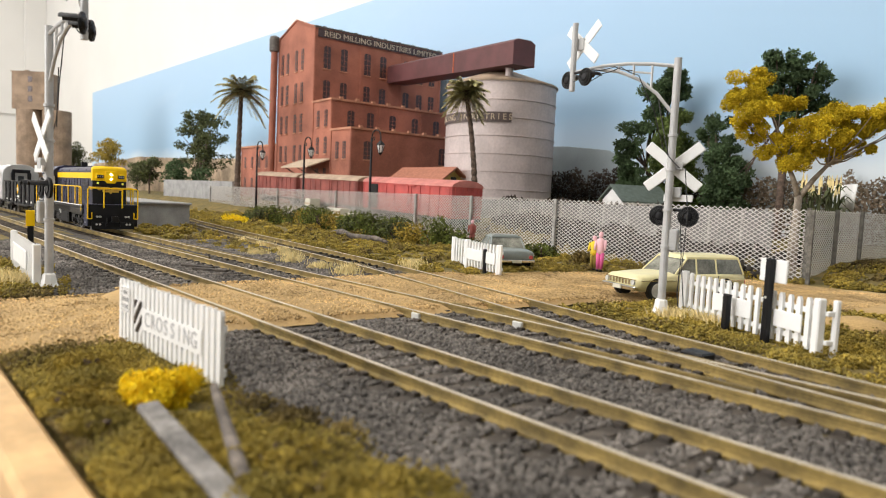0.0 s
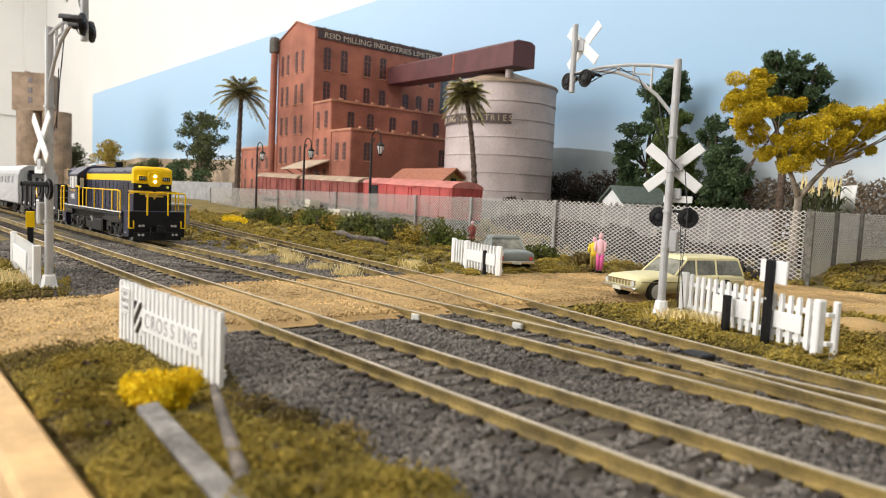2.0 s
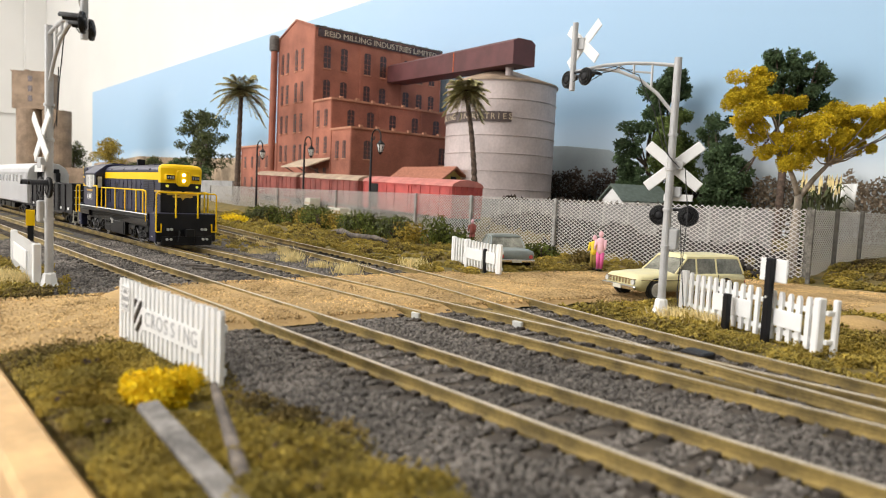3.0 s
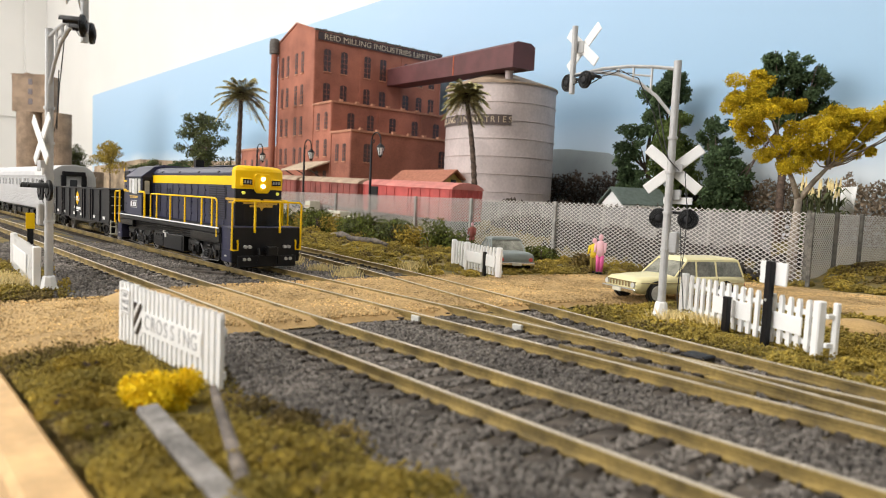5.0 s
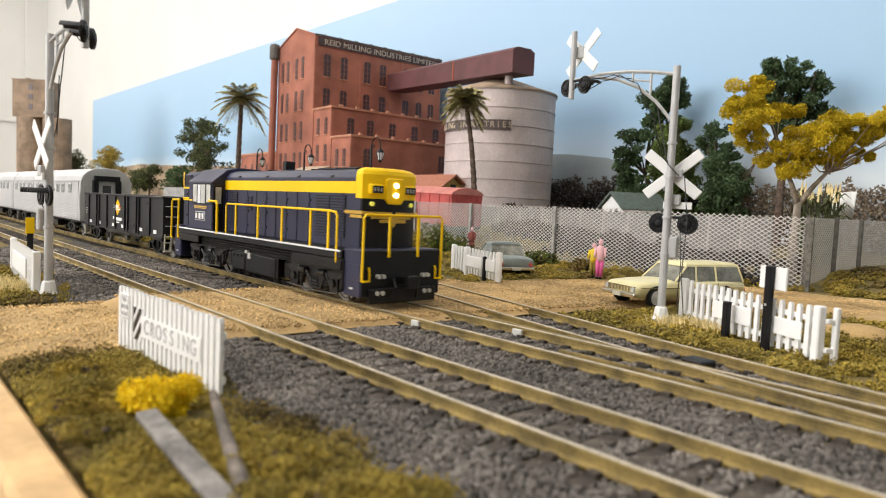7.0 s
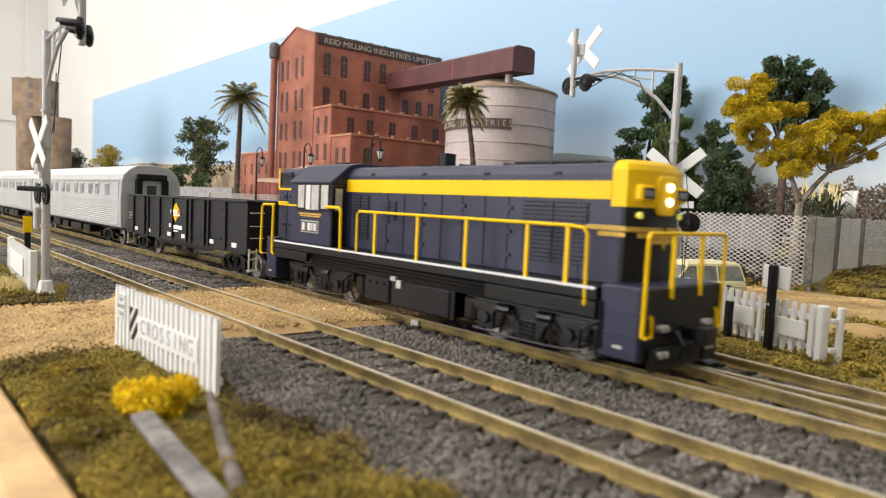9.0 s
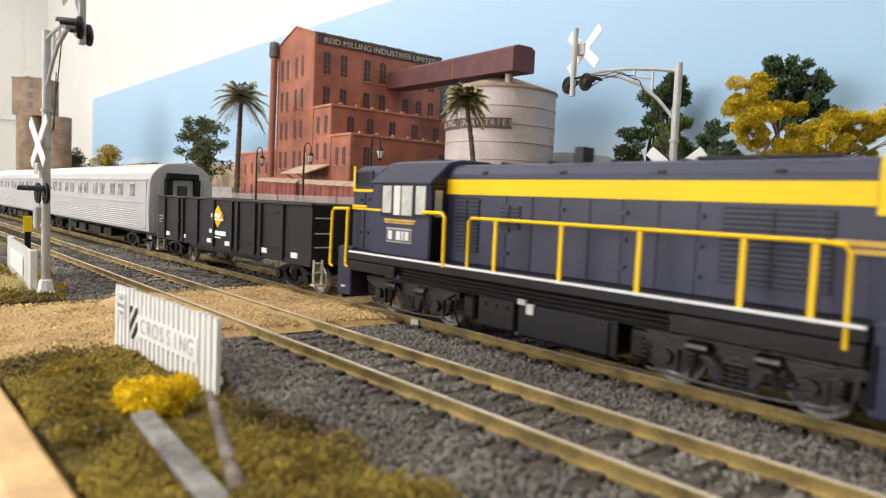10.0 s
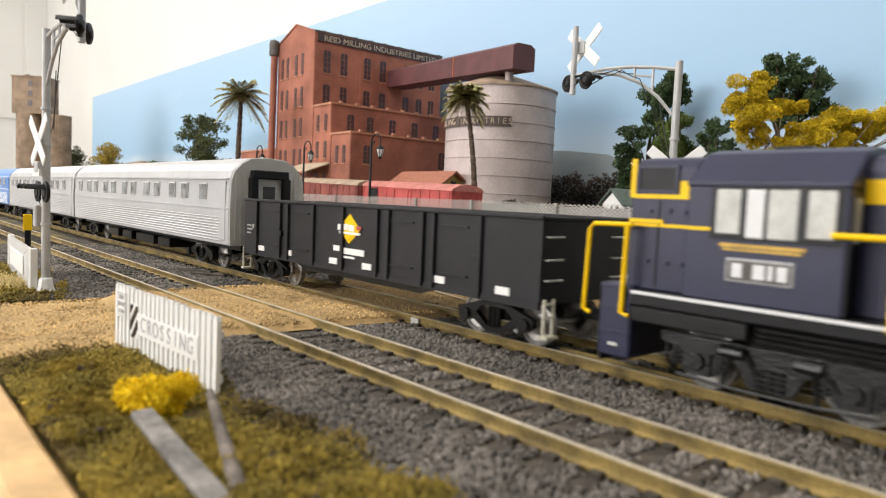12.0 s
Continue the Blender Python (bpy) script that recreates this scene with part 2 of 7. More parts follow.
def scatter(name, shapes, pos, size, material, parent=None, seed=1, flat=False, stretch=None):
    """Many small pieces joined into one mesh: shapes [(V, F)], pos in mm (n, 3), size in mm (n,)."""
    rng = np.random.default_rng(seed)
    allV, allF, off = [], [], 0
    pick = rng.integers(0, len(shapes), len(pos))
    for k, (V, F) in enumerate(shapes):
        sel = np.where(pick == k)[0]
        if not len(sel):
            continue
        if flat:
            a = rng.uniform(0, 2 * np.pi, len(sel))
            R = np.zeros((len(sel), 3, 3))
            R[:, 0, 0], R[:, 0, 1], R[:, 1, 0], R[:, 1, 1], R[:, 2, 2] = np.cos(a), -np.sin(a), np.sin(a), np.cos(a), 1
        else:
            q = rng.normal(size=(len(sel), 4))
            q /= np.linalg.norm(q, axis=1)[:, None]
            w, x, y, z = q.T
            R = np.stack([np.stack([1 - 2 * (y * y + z * z), 2 * (x * y - z * w), 2 * (x * z + y * w)], -1),
                          np.stack([2 * (x * y + z * w), 1 - 2 * (x * x + z * z), 2 * (y * z - x * w)], -1),
                          np.stack([2 * (x * z - y * w), 2 * (y * z + x * w), 1 - 2 * (x * x + y * y)], -1)], 1)
        P = np.einsum("nij,vj->nvi", R, V) * size[sel][:, None, None] + pos[sel][:, None, :]
        allV.append(P.reshape(-1, 3))
        allF.append((F[None] + off + np.arange(len(sel))[:, None, None] * len(V)).reshape(-1, F.shape[1]))
        off += len(sel) * len(V)
    V, F = np.concatenate(allV) * MM, np.concatenate(allF)
    me = bpy.data.meshes.new(name)
    me.vertices.add(len(V))
    me.vertices.foreach_set("co", V.astype(np.float32).ravel())
    k = F.shape[1]
    me.loops.add(F.size)
    me.loops.foreach_set("vertex_index", F.astype(np.int32).ravel())
    me.polygons.add(len(F))
    me.polygons.foreach_set("loop_start", np.arange(0, F.size, k, dtype=np.int32))
    me.update(calc_edges=True)
    me.materials.append(material)
    ob = new(name, me)
    if parent:
        ob.parent = parent
    return ob


RNG = np.random.default_rng(7)
OCTA = (np.array([[1, 0, 0], [-1, 0, 0], [0, 1, 0], [0, -1, 0], [0, 0, 1], [0, 0, -1]], float),
        np.array([[0, 2, 4], [2, 1, 4], [1, 3, 4], [3, 0, 4], [2, 0, 5], [1, 2, 5], [3, 1, 5], [0, 3, 5]]))
STONES = [(OCTA[0] * RNG.uniform(.65, 1.3, (6, 1)) + RNG.uniform(-.4, .4, (6, 3)), OCTA[1]) for _ in range(9)]
SMALL = [(np.array([[0, 0, 1], [.9, 0, -.4], [-.5, .8, -.4], [-.5, -.8, -.3]]) * (1 + RNG.uniform(-.25, .25, (4, 3))),
          np.array([[0, 1, 2], [0, 2, 3], [0, 3, 1], [1, 3, 2]])) for _ in range(5)]
LEAF = [(np.array([[0, 0, 0], [.45, .5, .1], [0, 1.2, .25], [-.45, .5, .1]]) * RNG.uniform(.8, 1.2, (4, 3)), np.array([[0, 1, 2, 3]])) for _ in range(4)]


def ease(a, b, x):
    t = min(1, max(0, (x - a) / (b - a)))
    return t * t * (3 - 2 * t)


def ground_z(x, y):
    """Height of the scenery sheet: flat by the tracks, a low rise behind the mesh fence."""
    n = noise.noise(Vector((x / 40, y / 40, 0)))
    bank = 14 * ease(352, 440, y) * (0.55 + 0.45 * ease(-250, -420, x))
    lump = 0.5 * n * (1 if y < 60 or y > 205 else 0.25)
    return -3.0 + bank + lump


# ---- room and layout structure ----


def build_room():
    m = 1000
    rows = (("wall_north", (-4.3 * m, 2.6 * m, 800, 900, -950, 1450)), ("wall_west", (-4.4 * m, -4.3 * m, -2.6 * m, 900, -950, 1450)),
            ("wall_east", (2.6 * m, 2.7 * m, -2.6 * m, 900, -950, 1450)))
    for name, r in rows:
        tagged(part(name, boxes(r), M_WALL), "plain white painted room wall", "wall", kind="structure")
    # the south wall has the window opening
    tagged(part("wall_south", boxes((-4400, -2700, -2700, -2600, -950, 1450), (-300, 2700, -2700, -2600, -950, 1450),
                                    (-2700, -300, -2700, -2600, -950, 100), (-2700, -300, -2700, -2600, 1400, 1450)), M_WALL),
           "white painted room wall with a window opening", "wall", kind="structure")
    tagged(part("ceiling", boxes((-4400, 2700, -2700, 900, 1450, 1500)), M_WALL), "plain white ceiling", "ceiling", kind="structure")
    tagged(part("floor", boxes((-4400, 2700, -2700, 900, -1000, -950)), M_FLOOR), "beige carpeted room floor", "floor", kind="structure")
    tagged(part("trim", boxes((-4298, -4260, 700, 799, -950, 1449), (-4298, -4285, -2600, 690, 380, 420)), M_WALL),
           "white painted corner trim", "trim", kind="structure")
    # layout front edge
    tagged(part("layout_fascia", boxes((-3900, 900, 11.9, 18.8, -9, -2.2)), M_WOOD, bevel=0.8), "pale pine board along the layout's front edge", "trim", kind="structure")
    tagged(part("layout_skirt", boxes((-3900, 900, 17.6, 18.6, -95, -9)), M_DARKBARK), "dark board behind the layout's front slats", "skirt", kind="structure")
    sk = tagged(new("layout_slats"), "upright pine slats below the layout's front edge", "slats", kind="structure")
    slat = None
    for i in range(24):
        if slat is None:
            slat = part("slat", boxes((-2.6, 2.6, 14.2, 17.4, -94, -9.2)), M_WOOD, sk, at=(-170, 0, 0))
        else:
            ob = new("slat", slat.data)
            ob.parent = sk
            ob.matrix_basis = mmpose(-170 + i * 7.4, 0, 0)
    tagged(part("layout_base", boxes((-3900, 900, 19.2, 798, -30, -9)), M_WOOD), "pine baseboard under the scenery", "baseboard", kind="structure")


def build_backdrop():
    m = bpy.data.materials.new("painted_sky")
    m.use_nodes = True
    nt = m.node_tree
    b = nt.nodes["Principled BSDF"]
    b.inputs["Roughness"].default_value = 0.8
    tc = nt.nodes.new("ShaderNodeTexCoord")
    sep = nt.nodes.new("ShaderNodeSeparateXYZ")
    nt.links.new(tc.outputs["Object"], sep.inputs[0])
    ramp = nt.nodes.new("ShaderNodeValToRGB")
    e = ramp.color_ramp.elements
    e[0].position, e[0].color = 0.0, (0.7, 0.76, 0.8, 1)
    e[1].position, e[1].color = 1.0, (0.41, 0.58, 0.77, 1)
    k = ramp.color_ramp.elements.new(0.3)
    k.color = (0.34, 0.52, 0.71, 1)
    mr = nt.nodes.new("ShaderNodeMapRange")
    mr.inputs[1].default_value, mr.inputs[2].default_value = 0.05, 0.41
    nt.links.new(sep.outputs["Z"], mr.inputs[0])
    nt.links.new(mr.outputs[0], ramp.inputs[0])
    n = nt.nodes.new("ShaderNodeTexNoise")
    n.inputs["Scale"].default_value, n.inputs["Detail"].default_value = 5.0, 5
    mp = nt.nodes.new("ShaderNodeMapping")
    mp.inputs["Scale"].default_value = (0.6, 1, 2.2)
    nt.links.new(tc.outputs["Object"], mp.inputs[0])
    nt.links.new(mp.outputs[0], n.inputs["Vector"])
    cl = nt.nodes.new("ShaderNodeMapRange")
    cl.inputs[1].default_value, cl.inputs[2].default_value = 0.55, 0.8
    low = nt.nodes.new("ShaderNodeMapRange")
    low.inputs[1].default_value, low.inputs[2].default_value, low.inputs[3].default_value, low.inputs[4].default_value = 0.06, 0.17, 1.0, 0.1
    mu = nt.nodes.new("ShaderNodeMath")
    mu.operation = "MULTIPLY"
    nt.links.new(n.outputs["Fac"], cl.inputs[0])
    nt.links.new(sep.outputs["Z"], low.inputs[0])
    nt.links.new(cl.outputs[0], mu.inputs[0])
    nt.links.new(low.outputs[0], mu.inputs[1])
    mix = nt.nodes.new("ShaderNodeMixRGB")
    mix.inputs[2].default_value = (0.82, 0.84, 0.84, 1)
    nt.links.new(mu.outputs[0], mix.inputs[0])
    nt.links.new(ramp.outputs[0], mix.inputs[1])
    nt.links.new(mix.outputs[0], b.inputs["Base Color"])
    tagged(part("backdrop", boxes((-3150, 900, 762, 770, -8, 410)), m), "sky-blue painted backdrop board with faint white clouds", "backdrop", kind="structure")


def build_ground():
    xs = sorted(set([*range(-3900, -1000, 60), *range(-1000, -400, 14), *range(-400, 40, 4), *range(40, 901, 60)]))
    ys = sorted(set([*range(19, 260, 4), *range(260, 480, 7), *range(480, 771, 20)]))
    bm = bmesh.new()
    g = [[bm.verts.new((x, y, ground_z(x, y) - (6 if y < 20 else 0))) for x in xs] for y in ys]
    for r0, r1 in zip(g, g[1:]):
        for i in range(len(xs) - 1):
            bm.faces.new((r0[i], r0[i + 1], r1[i + 1], r1[i]))
    tagged(part("ground", bm, M_DIRT, smooth=True), "olive and brown scenic turf covering the layout", "ground", kind="structure")


# centre line of the road over the crossing, then bending off behind the picket fence
ROAD = [(-188, 20, 36), (-188, 60, 36), (-187, 100, 38), (-184, 150, 40), (-178, 195, 40), (-172, 235, 46), (-152, 280, 52), (-105, 312, 46), (-40, 322, 40), (60, 326, 40), (250, 326, 40)]


def road_edges(n=120):
    P = np.array(ROAD, float)
    d = np.r_[0, np.cumsum(np.hypot(*np.diff(P[:, :2], axis=0).T))]
    t = np.linspace(0, d[-1], n)
    c = np.stack([np.interp(t, d, P[:, k]) for k in range(3)], 1)
    for _ in range(6):
        c[1:-1] = (c[:-2] + 2 * c[1:-1] + c[2:]) / 4
    tan = np.gradient(c[:, :2], axis=0)
    tan /= np.hypot(*tan.T)[:, None]
    nrm = np.stack([-tan[:, 1], tan[:, 0]], 1)
    return c, nrm


def in_road(x, y, grow=0.0):
    c, _ = road_edges(60)
    d = np.hypot(x[:, None] - c[None, :, 0], y[:, None] - c[None, :, 1])
    k = d.argmin(1)
    return d[np.arange(len(x)), k] < c[k, 2] + grow


def build_road():
    c, nrm = road_edges()
    bm = bmesh.new()
    rows = []
    for i in range(len(c)):
        row = []
        for s in np.linspace(-1, 1, 13):
            w = c[i, 2] + 2.5 * noise.noise(Vector((c[i, 0] / 9, c[i, 1] / 9, s * 3)))
            x, y = c[i, :2] + nrm[i] * s * w
            over = 60 < y < 200
            z = (-0.7 if over else ground_z(x, y) + 0.7) - (1.6 if abs(s) == 1 else 0) + 0.25 * noise.noise(Vector((x / 6, y / 6, 2)))
            row.append(bm.verts.new((x, y, z)))
        rows.append(row)
    for a, b in zip(rows, rows[1:]):
        for i in range(12):
            bm.faces.new((a[i], a[i + 1], b[i + 1], b[i]))
    bmesh.ops.recalc_face_normals(bm, faces=bm.faces)
    tagged(part("road", bm, M_ROAD, smooth=True), "sandy gravel road over the level crossing", "road", kind="structure")
    rng = np.random.default_rng(3)
    n = 70000
    x, y = rng.uniform(-245, -80, n), rng.uniform(20, 345, n)
    keep = in_road(x, y, -1.0 + 0)
    for yr in (74, 90.5, 118.3, 134.8):
        keep &= ~((np.abs(y - yr) < 2.4))
    x, y = x[keep], y[keep]
    z = np.array([-0.75 if 60 < b < 200 else ground_z(a, b) + 0.65 for a, b in zip(x, y)])
    ob = scatter("road_gravel", SMALL, np.stack([x, y, z], 1), rng.uniform(0.28, 0.6, len(x)), M_ROADSTONE, seed=4)
    tagged(ob, "loose tan gravel grains on the road", "gravel", kind="stuff")


# ---- tracks ----
def siding_y(x):
    return float(np.interp(x, [-1600, -900, -650, -571, -430, -296, -206, -124, -86, -35, 30, 900], [420, 286, 240, 226, 205, 187, 172, 153, 145.5, 136.5, 129, 126.5]))


def siding_smooth(x):
    return sum(siding_y(x + k) for k in (-45, -30, -15, 0, 15, 30, 45)) / 7


def rail_mesh(line, off, name, parent):
    """Rail with foot, web and head along a line of (x, y)."""
    prof = [(-1.0, -2.5), (1.0, -2.5), (1.0, -2.15), (0.28, -1.8), (0.28, -0.85), (0.45, -0.65), (0.45, -0.05), (-0.45, -0.05), (-0.45, -0.65), (-0.28, -0.85), (-0.28, -1.8), (-1.0, -2.15)]
    P = np.array(line, float)
    tan = np.gradient(P, axis=0)
    tan /= np.hypot(*tan.T)[:, None]
    nrm = np.stack([-tan[:, 1], tan[:, 0]], 1)
    Q = P + nrm * off
    bm = bmesh.new()
    loft(bm, [[(q[0] + n_[0] * u, q[1] + n_[1] * u, v) for u, v in prof] for q, n_ in zip(Q, nrm)])
    rail = part(name, bm, M_RAIL, parent)
    bm = bmesh.new()
    loft(bm, [[(q[0] + n_[0] * u, q[1] + n_[1] * u, v) for u, v in ((-0.44, -0.05), (0.44, -0.05), (0.36, 0.02), (-0.36, 0.02))] for q, n_ in zip(Q, nrm)])
    part("rail_head", bm, M_RAILTOP, rail, "worn bright rail head")


SLEEPER_MESH = None


def build_track(line, label, x_near0, x_near1, fixings=True):
    tr = tagged(new("railway_track"), label, "railway track", kind="structure", group="tracks on the layout")
    rail_mesh(line, -8.25 - 0.42, "rail", tr)
    rail_mesh(line, 8.25 + 0.42, "rail", tr)
    P = np.array(line, float)
    sx = np.arange(x_near0, x_near1, 7.6)
    sy = np.interp(sx, P[:, 0], P[:, 1])
    ang = np.degrees(np.arctan2(np.interp(sx + 5, P[:, 0], P[:, 1]) - np.interp(sx - 5, P[:, 0], P[:, 1]), 10))
    rng = random.Random(5)
    first = None
    for x, y, a in zip(sx, sy, ang):
        if first is None:
            bm = boxes((-1.5, 1.5, -15.5, 15.5, -4.6, -2.55))
            for s in (-8.75, 8.75):
                for d in (-1.9, 1.9):
                    box(bm, -0.9, 0.9, s + d - 0.7, s + d + 0.7, -2.6, -1.75)
            ob = first = part("sleeper", bm, M_SLEEPER, tr, at=(x, y, 0, 0, 0, a))
        else:
            ob = new("sleeper", first.data)
            ob.parent = tr
            ob.matrix_basis = mmpose(x, y, 0, 0, 0, a + rng.uniform(-1.2, 1.2))
    far = np.r_[np.arange(-1700, x_near0 - 3, 7.6), np.arange(x_near1 + 3, 300, 7.6)]
    bm = bmesh.new()
    for x in far:
        y = float(np.interp(x, P[:, 0], P[:, 1]))
        box(bm, x - 1.5, x + 1.5, y - 15.5, y + 15.5, -4.6, -2.55)
    tagged(part("far_sleeper_run", bm, M_SLEEPER, tr), kind="stuff")
    return tr


def build_tracks():
    xs = [*range(-1800, -420, 30), *range(-420, 120, 10), *range(120, 900, 40)]
    build_track([(x, 82.25) for x in xs], "near railway track with olive-brown rails and dark sleepers", -330, 40)
    build_track([(x, 126.55) for x in xs], "main railway track on grey ballast carrying the train", -330, 40)
    build_track([(x, siding_smooth(x)) for x in xs if x < 15], "siding track curving in to the main line", -330, -60)
    # ballast: a rough bed with loose stones on it
    bm = bmesh.new()
    gx = [*range(-1800, -420, 40), *range(-420, 100, 5), *range(100, 901, 50)]
    rows = []
    for x in gx:
        y0, y1 = 48 + 3 * noise.noise(Vector((x / 20, 0, 5))), max(152, siding_smooth(min(x, 20)) + 19) + 3 * noise.noise(Vector((x / 20, 4, 5)))
        if x < -330:
            y1 = 150
        row = []
        for s in np.linspace(0, 1, 40):
            y = y0 + (y1 - y0) * s
            row.append(bm.verts.new((x, y, (-4.2 if s in (0, 1) else -3.0) + 0.3 * noise.noise(Vector((x / 3, y / 3, 1))))))
        rows.append(row)
    for a, b in zip(rows, rows[1:]):
        for i in range(39):
            bm.faces.new((a[i], b[i], b[i + 1], a[i + 1]))
    tagged(part("ballast_bed", bm, M_BED, smooth=True), "grey ballast bed under the tracks", "ballast", kind="structure")
    rng = np.random.default_rng(11)
    n = 134000
    x = np.r_[rng.uniform(-175, 30, n), rng.uniform(-430, -175, n // 2)]
    y = rng.uniform(44, 185, len(x))
    sy = np.interp(x, gx, [siding_smooth(min(v, 20)) for v in gx])
    keep = (y < sy + 18) & ~in_road(x, y, 0.5) & (rng.random(len(x)) < np.clip((y - 43) / 9, 0.1, 1))
    zz = rng.uniform(-3.0, -2.35, len(x))
    for c in (82.25, 126.55, None):
        cc = sy if c is None else c
        keep &= ~((np.abs(np.abs(y - cc) - 8.7) < 1.3))
        inside = np.abs(y - cc) < 15.5
        near_sl = np.abs(((x + 330) % 7.6 + 3.8) % 7.6 - 3.8) < 2.0
        keep &= ~(inside & near_sl & (rng.random(len(x)) < 0.96))
    x, y, zz = x[keep], y[keep], zz[keep]
    size = rng.uniform(0.34, 0.72, len(x)) * np.where(x < -175, 1.25, 1)
    tagged(scatter("ballast_stones", STONES, np.stack([x, y, zz], 1), size, M_BALLAST, seed=12), "loose grey ballast stones between the tracks", "ballast", kind="stuff")


# ---- train ----
def wheelset(parent, x, r):
    bm = bmesh.new()
    for s in (-1, 1):
        prof = [(r * 0.45, 6.6), (r * 0.8, 6.7), (r * 0.86, 7.3), (r, 7.4), (r, 8.9), (r * 0.86, 9.0), (r * 0.8, 8.6), (r * 0.5, 8.5), (0.1, 9.0)]
        loft(bm, [[(q * math.cos(a), s * w, q * math.sin(a)) for a in (2 * math.pi * k / 24 for k in range(24))] for q, w in prof], caps=False)
        for k in range(4):
            a = k * math.pi / 2
            rod(bm, (r * .6 * math.cos(a), s * 8.9, r * .6 * math.sin(a)), (r * .6 * math.cos(a), s * 8.4, r * .6 * math.sin(a)), r * .12, n=6)
    rod(bm, (0, -9.2, 0), (0, 9.2, 0), 1.0)
    ob = part("wheelset", bm, M_STEEL, parent, "steel wheelset", at=(x, 0, r))
    return ob


def build_loco():
    L = thing("diesel_locomotive", 0, 0, 0, label="navy diesel locomotive with yellow band, nose and handrails", category="locomotive")
    W = 16.3
    h = 10.3  # half width of the hood
    q = 2.9  # forward shift of the nose group
    # frame and footplate
    fr = part("footplate", boxes((-71.4, 64.6, -W, W, 14.3, 17.2)), M_BLACK, L, bevel=0.3)
    for s in (-1, 1):
        part("lining", boxes((-71, 64.2, s * (W + 0.12) - .15, s * (W + 0.12) + .15, 16.5, 17.05)), M_LINE, fr, "white lining along the footplate")
    for s in (-1, 1):
        for x0, x1, z0 in ((33, 64.4, 10.6), (-71.2, -49, 11.2)):
            part("valance", boxes((x0, x1, s * 15.5 - .7, s * 15.5 + .7, z0, 14.2)), M_UNDER, L, bevel=0.3)
        bm = boxes((-49, 33, s * 13.6 - .5, s * 13.6 + .5, 10.4, 14.2))
        for k in range(4):
            rod(bm, (-49, s * 14.4, 10.9 + k * .95), (33, s * 14.4, 10.9 + k * .95), .36, n=6)
        part("pipe_run", bm, M_UNDER, L, "black ribbed pipe run below the footplate")
    # long hood with rounded top edges
    prof = [(-h, 17.2), (h, 17.2), (h, 39.6), (h - 1.7, 41.7), (h - 4.4, 42.5), (-h + 4.4, 42.5), (-h + 1.7, 41.7), (-h, 39.6)]
    bm = bmesh.new()
    prism(bm, prof, "x", -35.5, 60.2 + q)
    hood = part("long_hood", bm, M_NAVY, L, bevel=0.25)
    # yellow band wraps from the nose
    for s in (-1, 1):
        part("yellow_band", boxes((-35.2, 59.6 + q, s * (h + .08) - .1, s * (h + .08) + .1, 34.6, 38.4)), M_YELLOW, hood, "broad yellow band")
        for x in (-22, 2, 26, 48):  # lifting lugs
            part("roof_lug", boxes((x - 1.0, x + 1.0, s * (h - .5) - .5, s * (h - .5) + .5, 39.4, 40.4)), M_BLACK, hood, bevel=.2)
        for x0, x1, z0, z1 in ((-31, -23, 20.5, 33.6), (-15.5, -9.5, 27, 32), (39, 57, 20.5, 33.5)):
            back = part("louvre_panel", boxes((x0 - .3, x1 + .3, s * h - .06, s * h + .06, z0 - .3, z1 + .3)), M_BLACK, hood)
            bm = bmesh.new()
            z = z0
            while z < z1:
                for u0, u1 in ((x0, (x0 + x1) / 2 - .3), ((x0 + x1) / 2 + .3, x1)):
                    box(bm, u0, u1, s * h - .42, s * h + .42, z, z + .5)
                z += .95
            part("louvre_slats", bm, M_NAVY, back)
        for k, x in enumerate((-33, -14, -6, 2, 10, 18, 26, 34, 55)):
            bm = boxes((x - .2, x + .2, s * h - .22, s * h + .22, 17.6, 34.4))
            if k in (1, 3, 5, 7):
                for z in (20.5, 26, 31.5):
                    box(bm, x + .4, x + 1.4, s * h - .5, s * h + .5, z, z + .8)
            part("door_seam", bm, M_NAVY, hood)
    for x in (-20, -5, 12, 28, 43):
        part("roof_seam", boxes((x - .25, x + .25, -h + 4, h - 4, 42.4, 42.9)), M_NAVY, hood)
    part("fan_grille", boxes((30, 55, -5, 5, 42.5, 43.3)), M_BLACK, hood, bevel=.3)
    part("exhaust_stack", boxes((-1.3, 1.3, -2, 2, 42.3, 46.4), (-.9, .9, -1.5, 1.5, 46.4, 46.5)), M_BLACK, hood, bevel=.25)
    # nose, bowed forward in plan
    def fx(y):
        return 65.9 + q - 2.6 * (abs(y) / (h + .25)) ** 2.4

    def plan(w, back, n=12):
        ys = [w * math.sin(math.pi * (k / n - .5)) for k in range(n + 1)]
        return [(back, -w)] + [(fx(v), v) for v in ys] + [(back, w)]

    rows = []
    for z, sy, dx in ((33.2, 1, 0), (40.7, 1, 0), (41.9, .95, -.5), (42.6, .84, -1.3), (42.9, .7, -2.2)):
        rows.append([(max(x + dx, 59.8 + q), y * sy, z) for x, y in plan(h + .25, 59.8 + q)])
    bm = bmesh.new()
    loft(bm, rows)
    bmesh.ops.recalc_face_normals(bm, faces=bm.faces)
    nose = part("nose", bm, M_YELLOW, L, "rounded yellow nose cap")
    bm = bmesh.new()
    prism(bm, [(x - .25, y) for x, y in plan(h, 60.2 + q)], "z", 17.2, 33.2)
    bmesh.ops.recalc_face_normals(bm, faces=bm.faces)
    low = part("nose_lower", bm, M_BLACK, L, "black lower nose")
